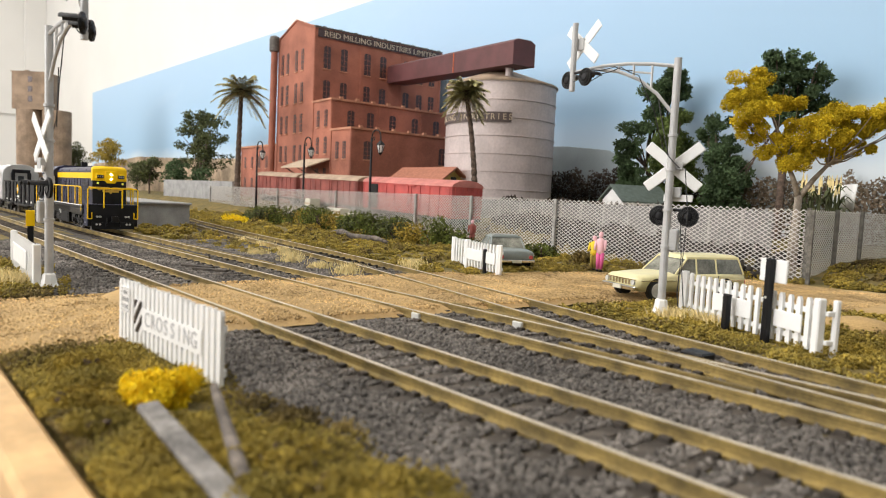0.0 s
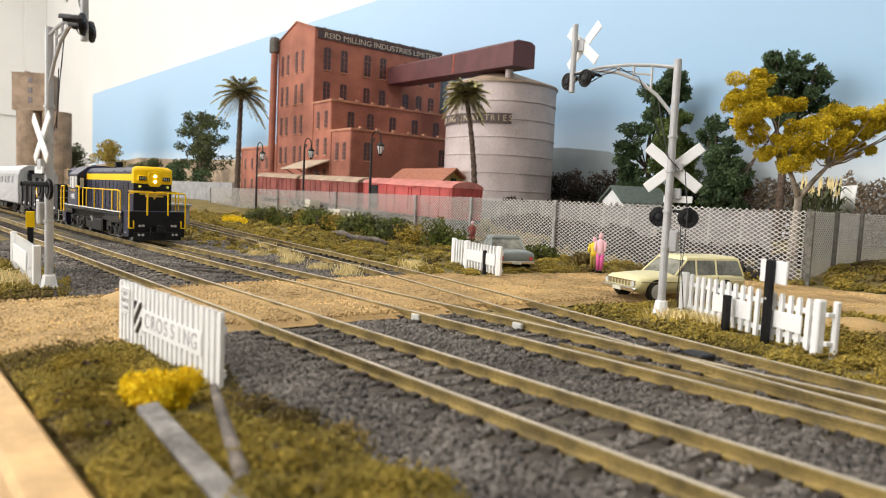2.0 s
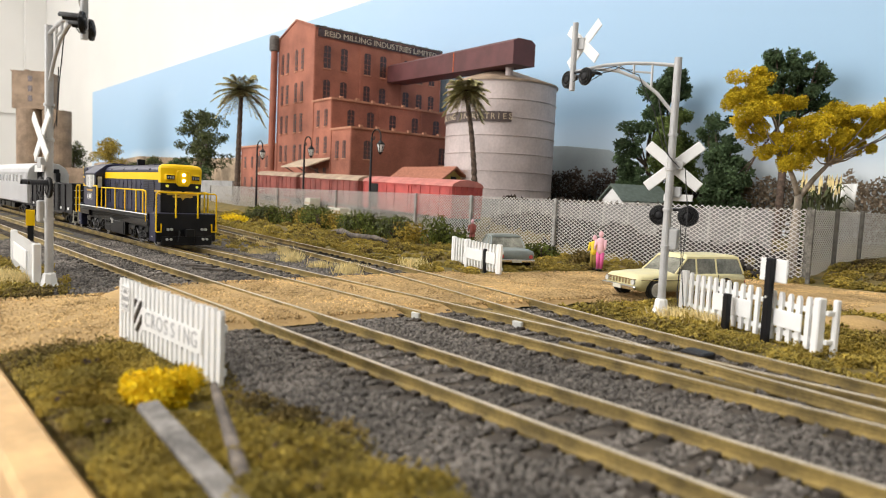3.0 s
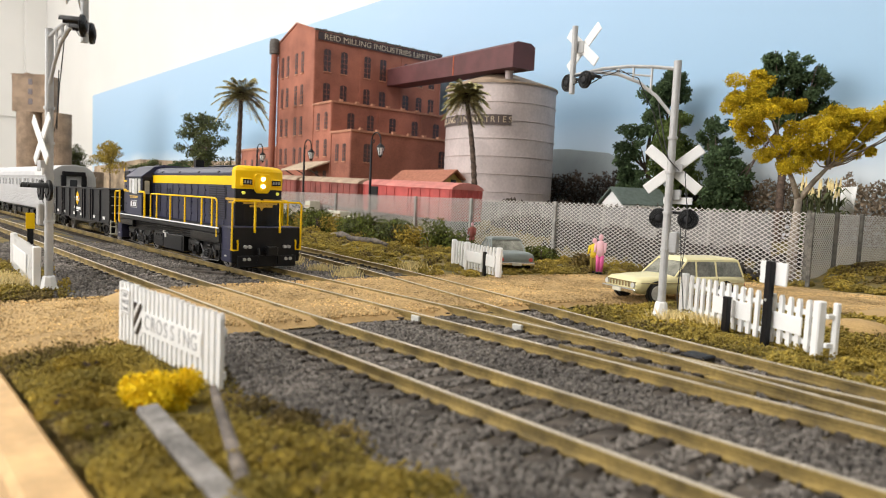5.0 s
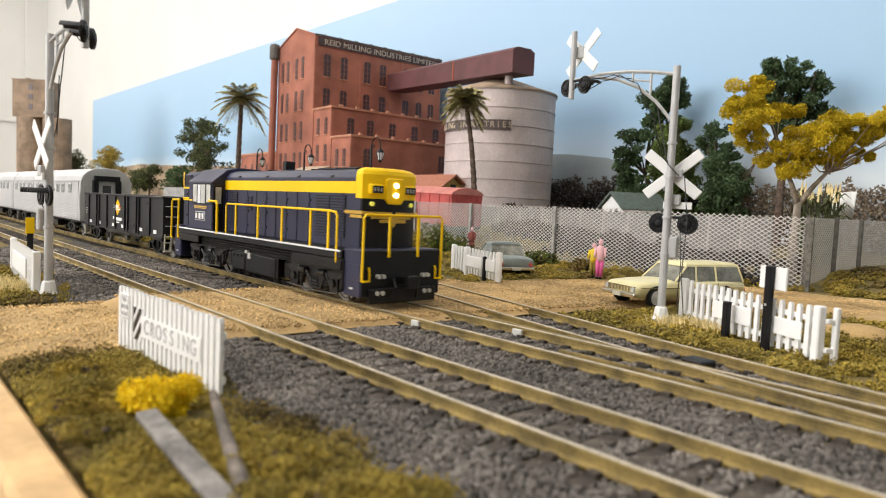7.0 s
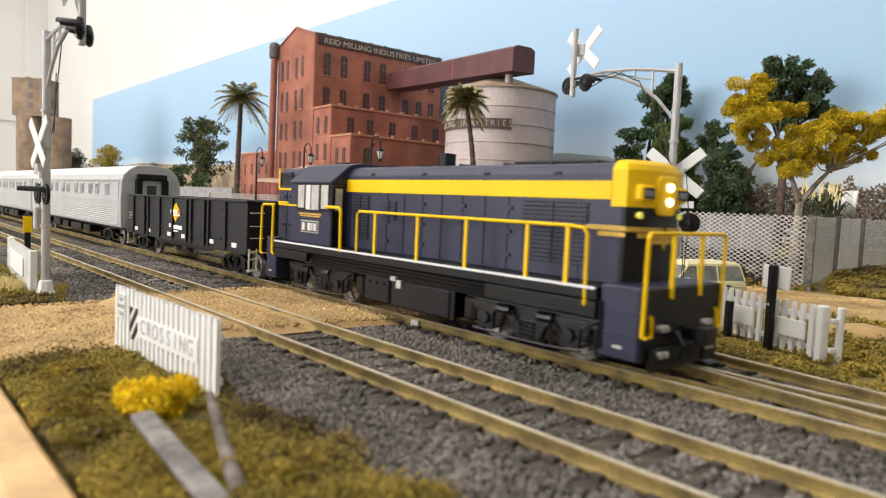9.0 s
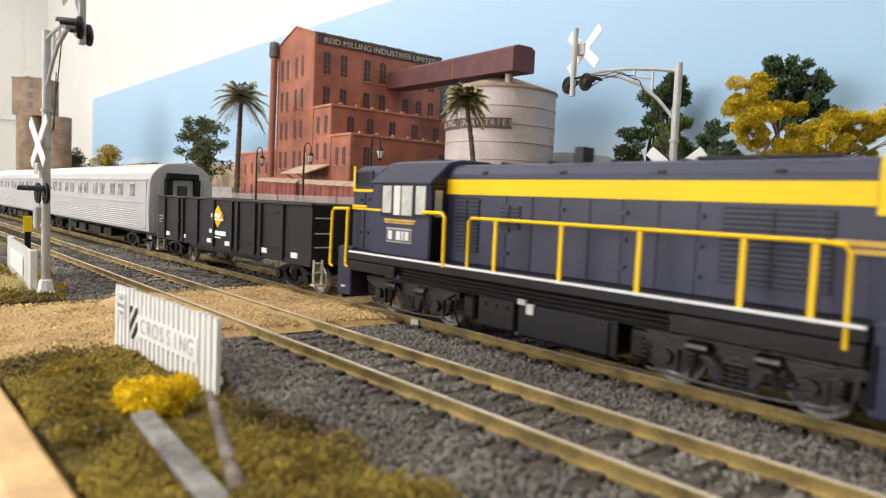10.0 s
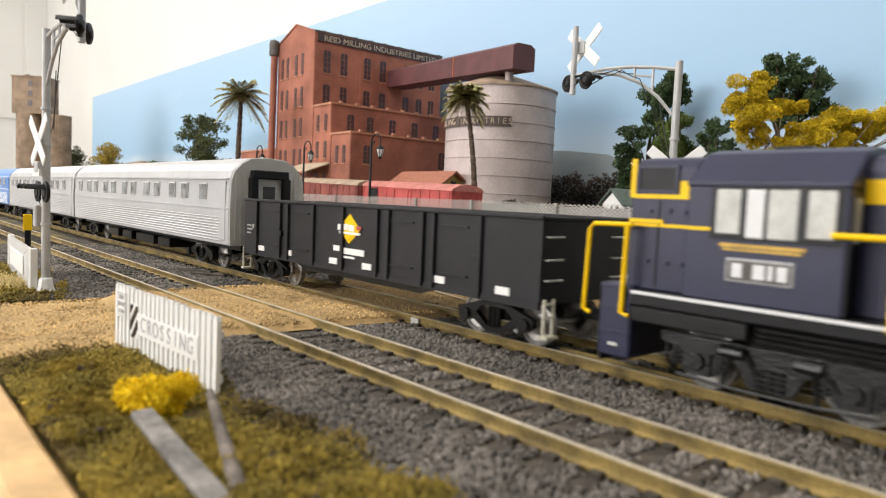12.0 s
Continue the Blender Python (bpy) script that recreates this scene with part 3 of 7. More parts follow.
    for s in (-1, 1):
        part("nose_side", boxes((59.9 + q, 62.4 + q, s * (h + .03) - .1, s * (h + .03) + .1, 17.3, 33.1)), M_NAVY, low)
    bm = bmesh.new()
    prism(bm, [(-3.6, 33.2), (-2.4, 31.6), (2.4, 31.6), (3.6, 33.2), (3.6, 39), (2.6, 39.8), (-2.6, 39.8), (-3.6, 39)], "x", 65 + q, 66.5 + q)
    part("lamp_panel", bm, M_YELLOW, nose, bevel=.3)
    for z in (34.5, 37.5):
        bm = bmesh.new()
        rod(bm, (65.6 + q, 0, z), (67.1 + q, 0, z), .85, n=16)
        part("headlight", bm, M_LAMP, nose, "lit warm white headlight")
    for s in (-1, 1):
        c, xn = s * 6.4, fx(6.4)
        nb = part("number_box", boxes((xn - 1.5, xn + .75, c - 2.5, c + 2.5, 34.4, 37.8)), M_YELLOW, nose, bevel=.5)
        part("number_panel", boxes((xn + .7, xn + .85, c - 2.0, c + 2.0, 35.0, 37.2)), M_BLACK, nb, "black number panel")
        part("number_bar", boxes(*[(xn + .82, xn + .95, c + d - .35, c + d + .35, 35.5, 36.7) for d in (-1.2, 0, 1.2)]), M_COACHGREY, nb)
        bm = bmesh.new()
        rod(bm, (63.0 + q, s * 7.6, 31.6), (fx(7.6) + .4, s * 7.6, 31.6), .7, n=10)
        part("marker_light", bm, M_MARK, nose, "small yellow-green marker light")
        bm = bmesh.new()  # winged emblem: three stepped bars each side, bent round the nose
        for k, b in enumerate((h - .2, 7.6, 5)):
            ys = [s * (.8 + (b - .8) * i / 6) for i in range(7)]
            prism(bm, [(fx(v) + .25, v) for v in ys] + [(fx(v) - .5, v) for v in ys[::-1]], "z", 28.2 - k * 1.2, 29.2 - k * 1.2)
        bmesh.ops.recalc_face_normals(bm, faces=bm.faces)
        part("wing_emblem", bm, M_GOLD, nose, "gold wing emblem")
        part("wing_tip", boxes((53.5 + q, 63.6 + q, s * (h + .16) - .12, s * (h + .16) + .12, 28.3, 29.3), (57 + q, 63.4 + q, s * (h + .16) - .12, s * (h + .16) + .12, 27.1, 28.0)), M_GOLD, nose)
    bm = bmesh.new()
    prism(bm, [(-2.6, 28.4), (0, 24.4), (2.6, 28.4), (1.4, 29), (0, 27.4), (-1.4, 29)], "x", 65.2 + q, 66.1 + q)
    part("emblem_shield", bm, M_GOLD, nose)
    # cab
    cw = W - .4
    cab = part("cab", boxes((-61.2, -35.4, -cw, cw, 17.2, 37.0)), M_NAVY, L, bevel=.3)
    bm = bmesh.new()
    prism(bm, [(-13.4, 17.2), (13.4, 17.2), (13.4, 40.2), (11, 42), (5, 42.8), (-5, 42.8), (-11, 42), (-13.4, 40.2)], "x", -74.2, -61.0)
    sh = part("short_hood", bm, M_NAVY, L, bevel=.3)
    bm = bmesh.new()
    prism(bm, [(-cw - .25, 36.8), (cw + .25, 36.8), (cw + .25, 37.6), (h - .6, 42.9), (5, 43.9), (-5, 43.9), (-h + .6, 42.9), (-cw - .25, 37.6)], "x", -61.4, -35.2)
    part("cab_roof", bm, M_NAVY, cab, bevel=.25)
    part("roof_hatch", boxes((-52, -46, -4, 4, 43.8, 44.5)), M_BLACK, cab, bevel=.25)
    for s in (-1, 1):
        y = s * 13.45
        part("rear_band", boxes((-74.3, -73.3, y - .12, y + .12, 34.6, 42.0), (-73.3, -61.4, y - .12, y + .12, 34.5, 35.3), (-64.0, -61.4, y - .12, y + .12, 35.3, 37.8)), M_YELLOW, sh, "yellow edge band")
        bm = boxes((-72.9, -64.4, y - .35, y + .35, 35.7, 36.1), (-72.9, -64.4, y - .35, y + .35, 40.2, 40.7), (-72.9, -72.4, y - .35, y + .35, 36.1, 40.2), (-64.9, -64.4, y - .35, y + .35, 36.1, 40.2))
        gr = part("grille_frame", bm, M_NAVY, sh)
        part("grille", boxes((-72.5, -64.8, y - .1, y + .1, 36, 40.3)), M_BLACK, gr, "dark recessed grille")
        for x, z in ((-70, 32), (-66, 32.2), (-63, 32), (-70, 22.5), (-66, 22.5), (-63, 22.5)):
            part("latch", boxes((x - .5, x + .5, y - .35, y + .35, z - .3, z + .5)), M_NAVY, sh)
        part("door_seam", boxes((-68.1, -67.9, y - .15, y + .15, 18, 34.2)), M_BLACK, sh)
        # black panel paints the shade on the cab's front wall by the door
        part("cab_door", boxes((-35.5, -35.1, min(s * 11.2, s * 15.6), max(s * 11.2, s * 15.6), 17.6, 36)), M_BLACK, cab, "cab front by the door, painted black as shade", bevel=0)
        part("door_window", boxes((-35.15, -34.9, min(s * 12.2, s * 14.6), max(s * 12.2, s * 14.6), 28.5, 35.4)), M_CLEAR, cab)
        y = s * (cw + .05)
        part("cab_window_glass", boxes((-56.6, -36.2, y - .12, y + .12, 27.9, 36.9)), M_BLACK, cab, "dark side window opening")
        # panes coloured grey and white to stand for the daylight they reflect
        for x0, x1, m in ((-55.8, -51.5, M_CLEAR), (-50.7, -47.6, M_LINE), (-47.2, -42.4, M_CLEAR), (-41.2, -37.0, M_CLEAR)):
            part("window_shutter", boxes((x0, x1, y - .25, y + .35, 28.8 if x0 > -42 or x0 < -51 else 28.3, 36.4)), m, cab, "window pane painted pale for reflected light", bevel=.2)
        part("window_mullion", boxes((-51.5, -50.6, y - .2, y + .6, 28.1, 36.7), (-42.5, -41.2, y - .2, y + .6, 28.1, 36.7)), M_UNDER, cab)
        plate = part("number_plate", boxes((-53.5, -42.5, y - .15, y + .2, 20.9, 24.9)), M_GREYINK, cab, "pale-framed number plate", bevel=.15)
        part("plate_field", boxes((-53.1, -42.9, y - .05 + s * .2, y + .05 + s * .2, 21.3, 24.5)), M_ROOFGREY, plate)
        part("plate_bar", boxes((-52.3, -50.6, y - .05 + s * .28, y + .05 + s * .28, 21.7, 24.1), (-48.8, -46.9, y - .05 + s * .28, y + .05 + s * .28, 21.7, 24.1), (-46.4, -45.6, y - .05 + s * .28, y + .05 + s * .28, 21.7, 24.1), (-45.0, -43.4, y - .05 + s * .28, y + .05 + s * .28, 21.7, 24.1)), M_LINE, plate)
        part("name_bar", boxes((-54.8, -41.0, y - .1, y + .12, 26.7, 27.3), (-54.2, -41.6, y - .1, y + .12, 26.1, 26.5)), M_GOLD, cab)
        part("side_band", boxes((-61.1, -56.6, y - .1, y + .1, 29.2, 29.8)), M_YELLOW, cab)
        part("side_band", boxes((-74.2, -61.3, s * 13.5 - .1, s * 13.5 + .1, 29.2, 29.8), (-74.2, -67, s * 13.6 - .1, s * 13.6 + .1, 29.9, 30.6)), M_YELLOW, sh)
        # handrails
        yy = s * (W - .2)
        bm = bmesh.new()
        tube(bm, [(-20.5, yy, 17), (-20.5, yy, 28), (-19.6, yy, 28.9), (57, yy, 28.9), (60.5, yy, 28.6), (61.4, yy, 27.4), (61.6, yy, 13)], .38, 8)
        for x in (-11.5, 7.5, 26, 45.5, 56.5):
            box(bm, x - .45, x + .45, yy - .25, yy + .25, 16.4, 29)
        part("handrail", bm, M_YELLOW, L, "yellow side handrail", smooth=False)
        bm = bmesh.new()
        tube(bm, [(-37.4, yy + s * .3, 29.6), (-30, yy + s * .3, 29.6), (-29, yy + s * .3, 28.6), (-28.8, yy + s * .3, 16.2)], .5, 8)
        part("cab_grab_rail", bm, M_YELLOW, L)
        bm = bmesh.new()
        tube(bm, [(-72, yy, 29.4), (-80.4, yy, 29.2), (-81.4, yy, 28.2), (-81.9, yy, 12), (-80.4, yy, 11.4)], .45, 8)
        tube(bm, [(-72.8, yy, 29.4), (-73.2, yy, 12.4), (-71.6, yy, 12)], .5, 8)
        part("rear_handrail", bm, M_YELLOW, L)
        # front end rails
        bm = bmesh.new()
        ye = s * (W - 1)
        tube(bm, [(74.6, ye, 8.5), (74.8, ye, 27.4), (74.6, ye - s * .8, 28.3), (74.6, 0, 28.3)], .42, 8)
        tube(bm, [(74.6, s * 5.6, 28.3), (74.6, s * 5.6, 15.5)], .5, 8)
        tube(bm, [(75, ye, 8.5), (75, ye - s * 2.4, 8.5), (75, ye - s * 2.4, 11.5), (74.6, ye - s * 2.4, 12.6)], .38, 8)
        part("front_handrail", bm, M_YELLOW, L, "yellow front handrail")
        bm = bmesh.new()
        tube(bm, [(65.4, s * (W - .4), 5), (65.4, s * (W - .4), 14.5)], .3, 6)
        part("step_rail", bm, M_BLACK, L)
    # fuel tank and battery box
    tank = part("fuel_tank", boxes((-4.6, 20, -15, 15, 3.2, 10.6)), M_BLACK, L, bevel=.5)
    bat = part("battery_box", boxes((-17.5, -5.6, -14.8, 14.8, 3.6, 10.8)), M_BLACK, L, bevel=.4)
    for s in (-1, 1):
        part("box_seam", boxes((-17, -6, s * 14.85 - .12, s * 14.85 + .12, 6.9, 7.2)), M_UNDER, bat)
        for x in (-15, -11.5, -8):
            part("catch", boxes((x - .4, x + .4, s * 14.9 - .3, s * 14.9 + .3, 8.6, 9.4)), M_UNDER, bat)
        part("tank_strap", boxes((19.8, 21.4, s * 14.2 - .4, s * 14.2 + .4, 3.4, 10.6)), M_UNDER, tank)
        part("filler_cap", boxes((-1.6, .4, s * 15.1 - .4, s * 15.1 + .4, 8.6, 10.8), (-4.2, -2, s * 15 - .5, s * 15 + .5, 10.4, 11.6)), M_CLEAR, tank, "pale filler cap")
        for x0, x1 in ((23.5, 27), (-24, -20)):
            part("air_tank", boxes((x0, x1, s * 12 - 1.5, s * 12 + 1.5, 4, 10)), M_UNDER, L, bevel=.6)
    # end sills, steps, buffers
    for e in (-1, 1):
        x = 74.4 if e > 0 else -79.0
        lo, hi = sorted((x - e * (9.6 if e > 0 else 7.6), x - e * .4))
        hs = part("headstock", boxes((lo, hi, -W + .9, W - .9, 3.4, 17.9)), M_NAVY, L, "navy end box with steps", bevel=.4)
        part("headstock_face", boxes((min(x - e * .5, x), max(x - e * .5, x), -W + 1.2, W - 1.2, 3.8, 17.6)), M_BLACK, hs, "black end plate", bevel=.15)
        for s in (-1, 1):
            part("tread_edge", boxes(*[(lo + .2, hi - .2, s * (W - .95) - .25, s * (W - .95) + .25, z, z + .45) for z in (8.2, 12.8, 17.0)]), M_NAVY, hs)
            part("step_plate", boxes(((lo + hi) / 2 - 1, (lo + hi) / 2 + 1, s * (W - .85) - .2, s * (W - .85) + .2, 5.6, 6.2)), M_CLEAR, hs, "small bright plate")
        part("pilot", boxes((min(x, x + e), max(x, x + e), -13, 13, 1.6, 6.2)), M_BLACK, L, bevel=.3)
        bm = boxes((min(x, x + e * 3.5), max(x, x + e * 3.5), -1.2, 1.2, 7.2, 9.6), (min(x + e * 3.3, x + e * 6), max(x + e * 3.3, x + e * 6), -2.1, 2.1, 6.4, 10.2))
        part("coupler", bm, M_UNDER, L, bevel=.3)
        bm = bmesh.new()
        tube(bm, [(x + e * .8, 3, 9), (x + e * 3, 3.6, 6), (x + e * 2.4, 3.8, 3)], .5, 6)
        tube(bm, [(x + e * .8, -4, 9), (x + e * 3, -4.6, 6.5), (x + e * 2.4, -5, 3.6)], .5, 6)
        part("brake_hose", bm, M_BLACK, L)
        for s in (-1, 1):
            bm = bmesh.new()
            rod(bm, (x, s * 9.6, 9.8), (x + e * 1.3, s * 9.6, 9.8), .7, n=8)
            rod(bm, (x, s * 7.8, 9.8), (x + e * 1.3, s * 7.8, 9.8), .7, n=8)
            rod(bm, (x, s * 10.2, 4.8), (x + e * 1.6, s * 10.2, 4.8), .7, n=8)
            rod(bm, (x, s * 8.2, 4.8), (x + e * 1.6, s * 8.2, 4.8), .7, n=8)
            part("hose_fitting", bm, M_CLEAR, L, "bright hose fitting")
    # bogies
    for bx in (-46, 44):
        bg = part("bogie", boxes((bx - 19, bx + 19, -6, 6, 6, 10)), M_UNDER, L)
        for s in (-1, 1):
            y = s * 12.2
            bm = bmesh.new()
            prof = [(-20, 10), (20, 10), (20, 8.4), (17, 7.6), (15.6, 3.6), (9.4, 3.6), (7.6, 7.2), (5.4, 6.4), (3.6, 2.8), (-3.6, 2.8), (-5.4, 6.4), (-7.6, 7.2), (-9.4, 3.6), (-15.6, 3.6), (-17, 7.6), (-20, 8.4)]
            prism(bm, [(bx + u, v) for u, v in prof], "y", y - .8, y + .8)
            for d in (-12.5, 12.5):
                box(bm, bx + d - 2.4, bx + d + 2.4, y + s * .4 - 1, y + s * .4 + 1, 3.2, 8.4)
                rod(bm, (bx + d, y, 5.75), (bx + d, y + s * 2.3, 5.75), 1.7, 1.4, n=12)
                prism(bm, [(bx + d - 6.4, 9.4), (bx + d + 6.4, 9.4), (bx + d + 3, 7.4), (bx + d - 3, 7.4)], "y", min(y, y + s * 1.5), max(y, y + s * 1.5))
                for g in (-4.2, 4.2):
                    for z in (4.6, 5.5, 6.4, 7.3):
                        rod(bm, (bx + d + g, y + s * .5, z), (bx + d + g, y + s * .5, z + .55), 1.05, n=9)
            for d in (-1.7, 0, 1.7):  # bolster springs
                for z in (3.4, 4.3, 5.2, 6.1):
                    rod(bm, (bx + d, y + s * .9, z), (bx + d, y + s * .9, z + .55), .8, n=8)
            for d in (-6.2, 6.2):  # brake cylinders and slack levers
                rod(bm, (bx + d - 2, y + s * 1.7, 8.6), (bx + d + 2, y + s * 1.7, 8.6), 1.1, n=10)
                rod(bm, (bx + d + 2, y + s * 1.7, 8.6), (bx + d + 4.6, y + s * 1.4, 5.2), .34, n=6)
                rod(bm, (bx + d * 1.1, y + s * 1.3, 7.6), (bx + d * 1.25, y + s * 1.3, 2.2), .45, n=6)
            for d in (-19, 19):  # brake blocks outside the wheels and sand pipes
                rod(bm, (bx + d, y - s * 3, 8.4), (bx + d * 1.01, y - s * 3, 2.6), .5, n=6)
                box(bm, bx + d - .7, bx + d + .7, y - s * 3.6 - 1, y - s * 3.6 + 1, 3.6, 6.4)
                tube(bm, [(bx + d, y + s * .6, 10), (bx + d * .98, y + s * .8, 5), (bx + d * .93, y - s * 1.6, 1.4)], .3, 5)
            tube(bm, [(bx - 16, y + s * 1.9, 2.9), (bx - 5, y + s * 1.5, 2.3), (bx + 6, y + s * 1.7, 2.4), (bx + 16, y + s * 1.9, 3)], .32, 5)
            bmesh.ops.recalc_face_normals(bm, faces=bm.faces)
            part("side_frame", bm, M_BOGIE, bg, "dark grey moulded bogie side frame", bevel=0)
        for d in (-12.5, 12.5):
            WHEELS.append((wheelset(bg, bx + d, 5.75), bx + d, 5.75))
    return L


WHEELS = []


def build_gondola():
    G = thing("open_wagon", 0, 0, 0, label="black bogie open goods wagon with yellow diamond logo", category="goods wagon")
    hw, L0 = 16.0, 72.8
    t = .8
    body = part("floor", boxes((-L0 + t, L0 - t, -hw + t, hw - t, 11, 12.2)), M_WAGON, G)
    for s in (-1, 1):
        part("side_wall", boxes((-L0, L0, min(s * hw, s * (hw - t)), max(s * hw, s * (hw - t)), 10.6, 29.6)), M_WAGON, G)
        part("end_wall", boxes((min(s * L0, s * (L0 - t)), max(s * L0, s * (L0 - t)), -hw + t, hw - t, 10.6, 29.2)), M_WAGON, G)
    part("top_rail", boxes((-L0 - .3, L0 + .3, -hw - .5, -hw + 1, 29.2, 30.2), (-L0 - .3, L0 + .3, hw - 1, hw + .5, 29.2, 30.2), (-L0 - .3, -L0 + 1, -hw + 1, hw - 1, 29, 30), (L0 - 1, L0 + .3, -hw + 1, hw - 1, 29, 30)), M_WAGON, body, bevel=.2)
    part("sill", boxes((-L0, L0, -hw - .3, -hw + .6, 9.6, 11.2), (-L0, L0, hw - .6, hw + .3, 9.6, 11.2)), M_WAGON, body)
    for s in (-1, 1):
        for i, x in enumerate((-62, -44, -38.5, -22, -4.5, 13, 18, 33, 37.5, 54)):
            w = .7 if i % 3 else 1.0
            bm = bmesh.new()
            prism(bm, [(x - w, 10.2), (x + w, 10.2), (x + w * .8, 29.2), (x - w * .8, 29.2)], "y", min(s * hw, s * (hw + .9)), max(s * hw, s * (hw + .9)))
            part("side_rib", bm, M_WAGON, body)
        for i, x in enumerate((-51, -30, 24, 45)):
            part("door_bar", boxes((x - 5, x + 5, s * (hw + .2) - .25, s * (hw + .2) + .25, 14, 14.5), (x - 5, x + 5, s * (hw + .2) - .25, s * (hw + .2) + .25, 26, 26.5)), M_WAGON, body)
            part("latch", boxes((x + 7.6, x + 8.6, s * (hw + .4) - .5, s * (hw + .4) + .5, 18, 19.6)), M_BLACK, body)
        y = s * (hw + .12)
        for x in (-58, -38, -9.6, 8.3, 40, 62):
            part("white_patch", boxes((x - 2.2, x + 2.2, y - .15, y + .15, 11.6, 13.4)), M_WHITE, body, "small white stencil patch")
        bm = bmesh.new()
        cx = -1.2
        prism(bm, [(cx - 5.7, 22.8), (cx, 18.4), (cx + 5.7, 22.8), (cx, 27.2)], "y", y - .15, y + .15)
        logo = part("logo_diamond", bm, M_YELLOW, body, "yellow diamond logo")
        bm = bmesh.new()
        y2 = s * (hw + .32)
        prism(bm, [(cx - 3.6, 22.7), (cx, 19.4), (cx + 3.6, 22.7), (cx, 26)], "y", y2 - .08, y2 + .08)
        part("logo_centre", bm, M_YELLOW, logo)
        y3 = s * (hw + .46)
        part("logo_band", boxes((cx - 6, cx - 3.2, y3 - .06, y3 + .06, 22.2, 24), (cx - 2.7, cx - .4, y3 - .06, y3 + .06, 22.4, 24.2), (cx + .1, cx + 2.8, y3 - .06, y3 + .06, 22.2, 24), (cx - 5, cx + 6, y3 - .06, y3 + .06, 21.2, 21.9)), M_WHITE, logo)
        part("logo_spot", boxes((cx + 4, cx + 6.4, y3 - .06, y3 + .06, 22.7, 23.9)), M_VAN, logo)
        part("lettering_bar", boxes((cx - 8.4, cx - 5, y - .15, y + .15, 15.8, 17.4), (cx - 3.6, cx + 8, y - .15, y + .15, 15.2, 17), (cx - 3.4, cx + 3, y - .15, y + .15, 14, 14.6)), M_WHITE, body, "white stencilled lettering bars")
        part("lettering_bar", boxes((-70, -67, y - .12, y + .12, 20, 20.6), (-70, -66, y - .12, y + .12, 18.6, 19.2), (-70, -67, y - .12, y + .12, 17.2, 17.8), (-66, -64, y - .12, y + .12, 19.2, 20.8)), M_COACHGREY, body)
    for e in (-1, 1):
        for z in (16, 20.5, 25.5):
            bm = bmesh.new()
            for s in (-1, 1):
                tube(bm, [(e * L0, s * 14.6, z), (e * (L0 + 1), s * 14.6, z), (e * (L0 + 1), s * 9.6, z), (e * L0, s * 9.6, z)], .22, 5)
            part("grab_rung", bm, M_CLEAR, body)
        for s in (-1, 1):
            bm = bmesh.new()
            x = e * (L0 + 1.2)
            for q in (-1.5, 1.5):
                tube(bm, [(x, s * 14 + q, 12), (x, s * 14 + q, 3.6)], .38, 5)
            for z in (8, 11):
                rod(bm, (x, s * 14 - 1.5, z), (x, s * 14 + 1.5, z), .32, n=5)
            box(bm, x - .9, x + 1.4, s * 14 - 2, s * 14 + 2, 3.5, 4.1)
            part("ladder", bm, M_CREAM, body, "cream end ladder")
        x = e * L0
        part("coupler", boxes((min(x, x + e * 7), max(x, x + e * 7), -1.4, 1.4, 7, 9.4)), M_UNDER, body, bevel=.3)
    bm = bmesh.new()
    prism(bm, [(-44, 10.6), (-22, 7.4), (22, 7.4), (44, 10.6)], "y", -2, 2)
    for s in (-1, 1):
        prism(bm, [(-40, 10.2), (-30, 7.6), (30, 7.6), (40, 10.2)], "y", min(s * 13, s * 14), max(s * 13, s * 14))
    part("centre_sill", bm, M_UNDER, body)
    for bx in (-56, 57):
        bogie(G, bx)
    return G


def bogie(parent, bx, wheel=5.0, base=9.6, spin=True):
    bg = part("bogie", boxes((bx - 3, bx + 3, -12, 12, 5, 8.4)), M_UNDER, parent)
    for s in (-1, 1):
        y = s * 12.6
        bm = bmesh.new()
        for q in (-1, 1):
            prism(bm, [(bx + q * 12, 6.6), (bx + q * 12, 4.6), (bx + q * 7, 4.2), (bx + q * 2.5, 1.8), (bx, 1.8), (bx, 3.0), (bx + q * 2.2, 3.2), (bx + q * 6, 6.0), (bx + q * 4, 7.8), (bx, 8.0), (bx, 9.0), (bx + q * 5, 8.8)][::q], "y", y - .8, y + .8)
            rod(bm, (bx + q * base, y - s, 5), (bx + q * base, y + s * 1.6, 5), 1.7, n=10)
        for q in (-1.4, 0, 1.4):
            rod(bm, (bx + q, y + s * .3, 3.2), (bx + q, y + s * .3, 7.6), .65, n=6)
        bmesh.ops.recalc_face_normals(bm, faces=bm.faces)
        part("side_frame", bm, M_UNDER, bg)
    for d in (-base, base):
        ws = wheelset(bg, bx + d, wheel)
        if spin:
            WHEELS.append((ws, bx + d, wheel))


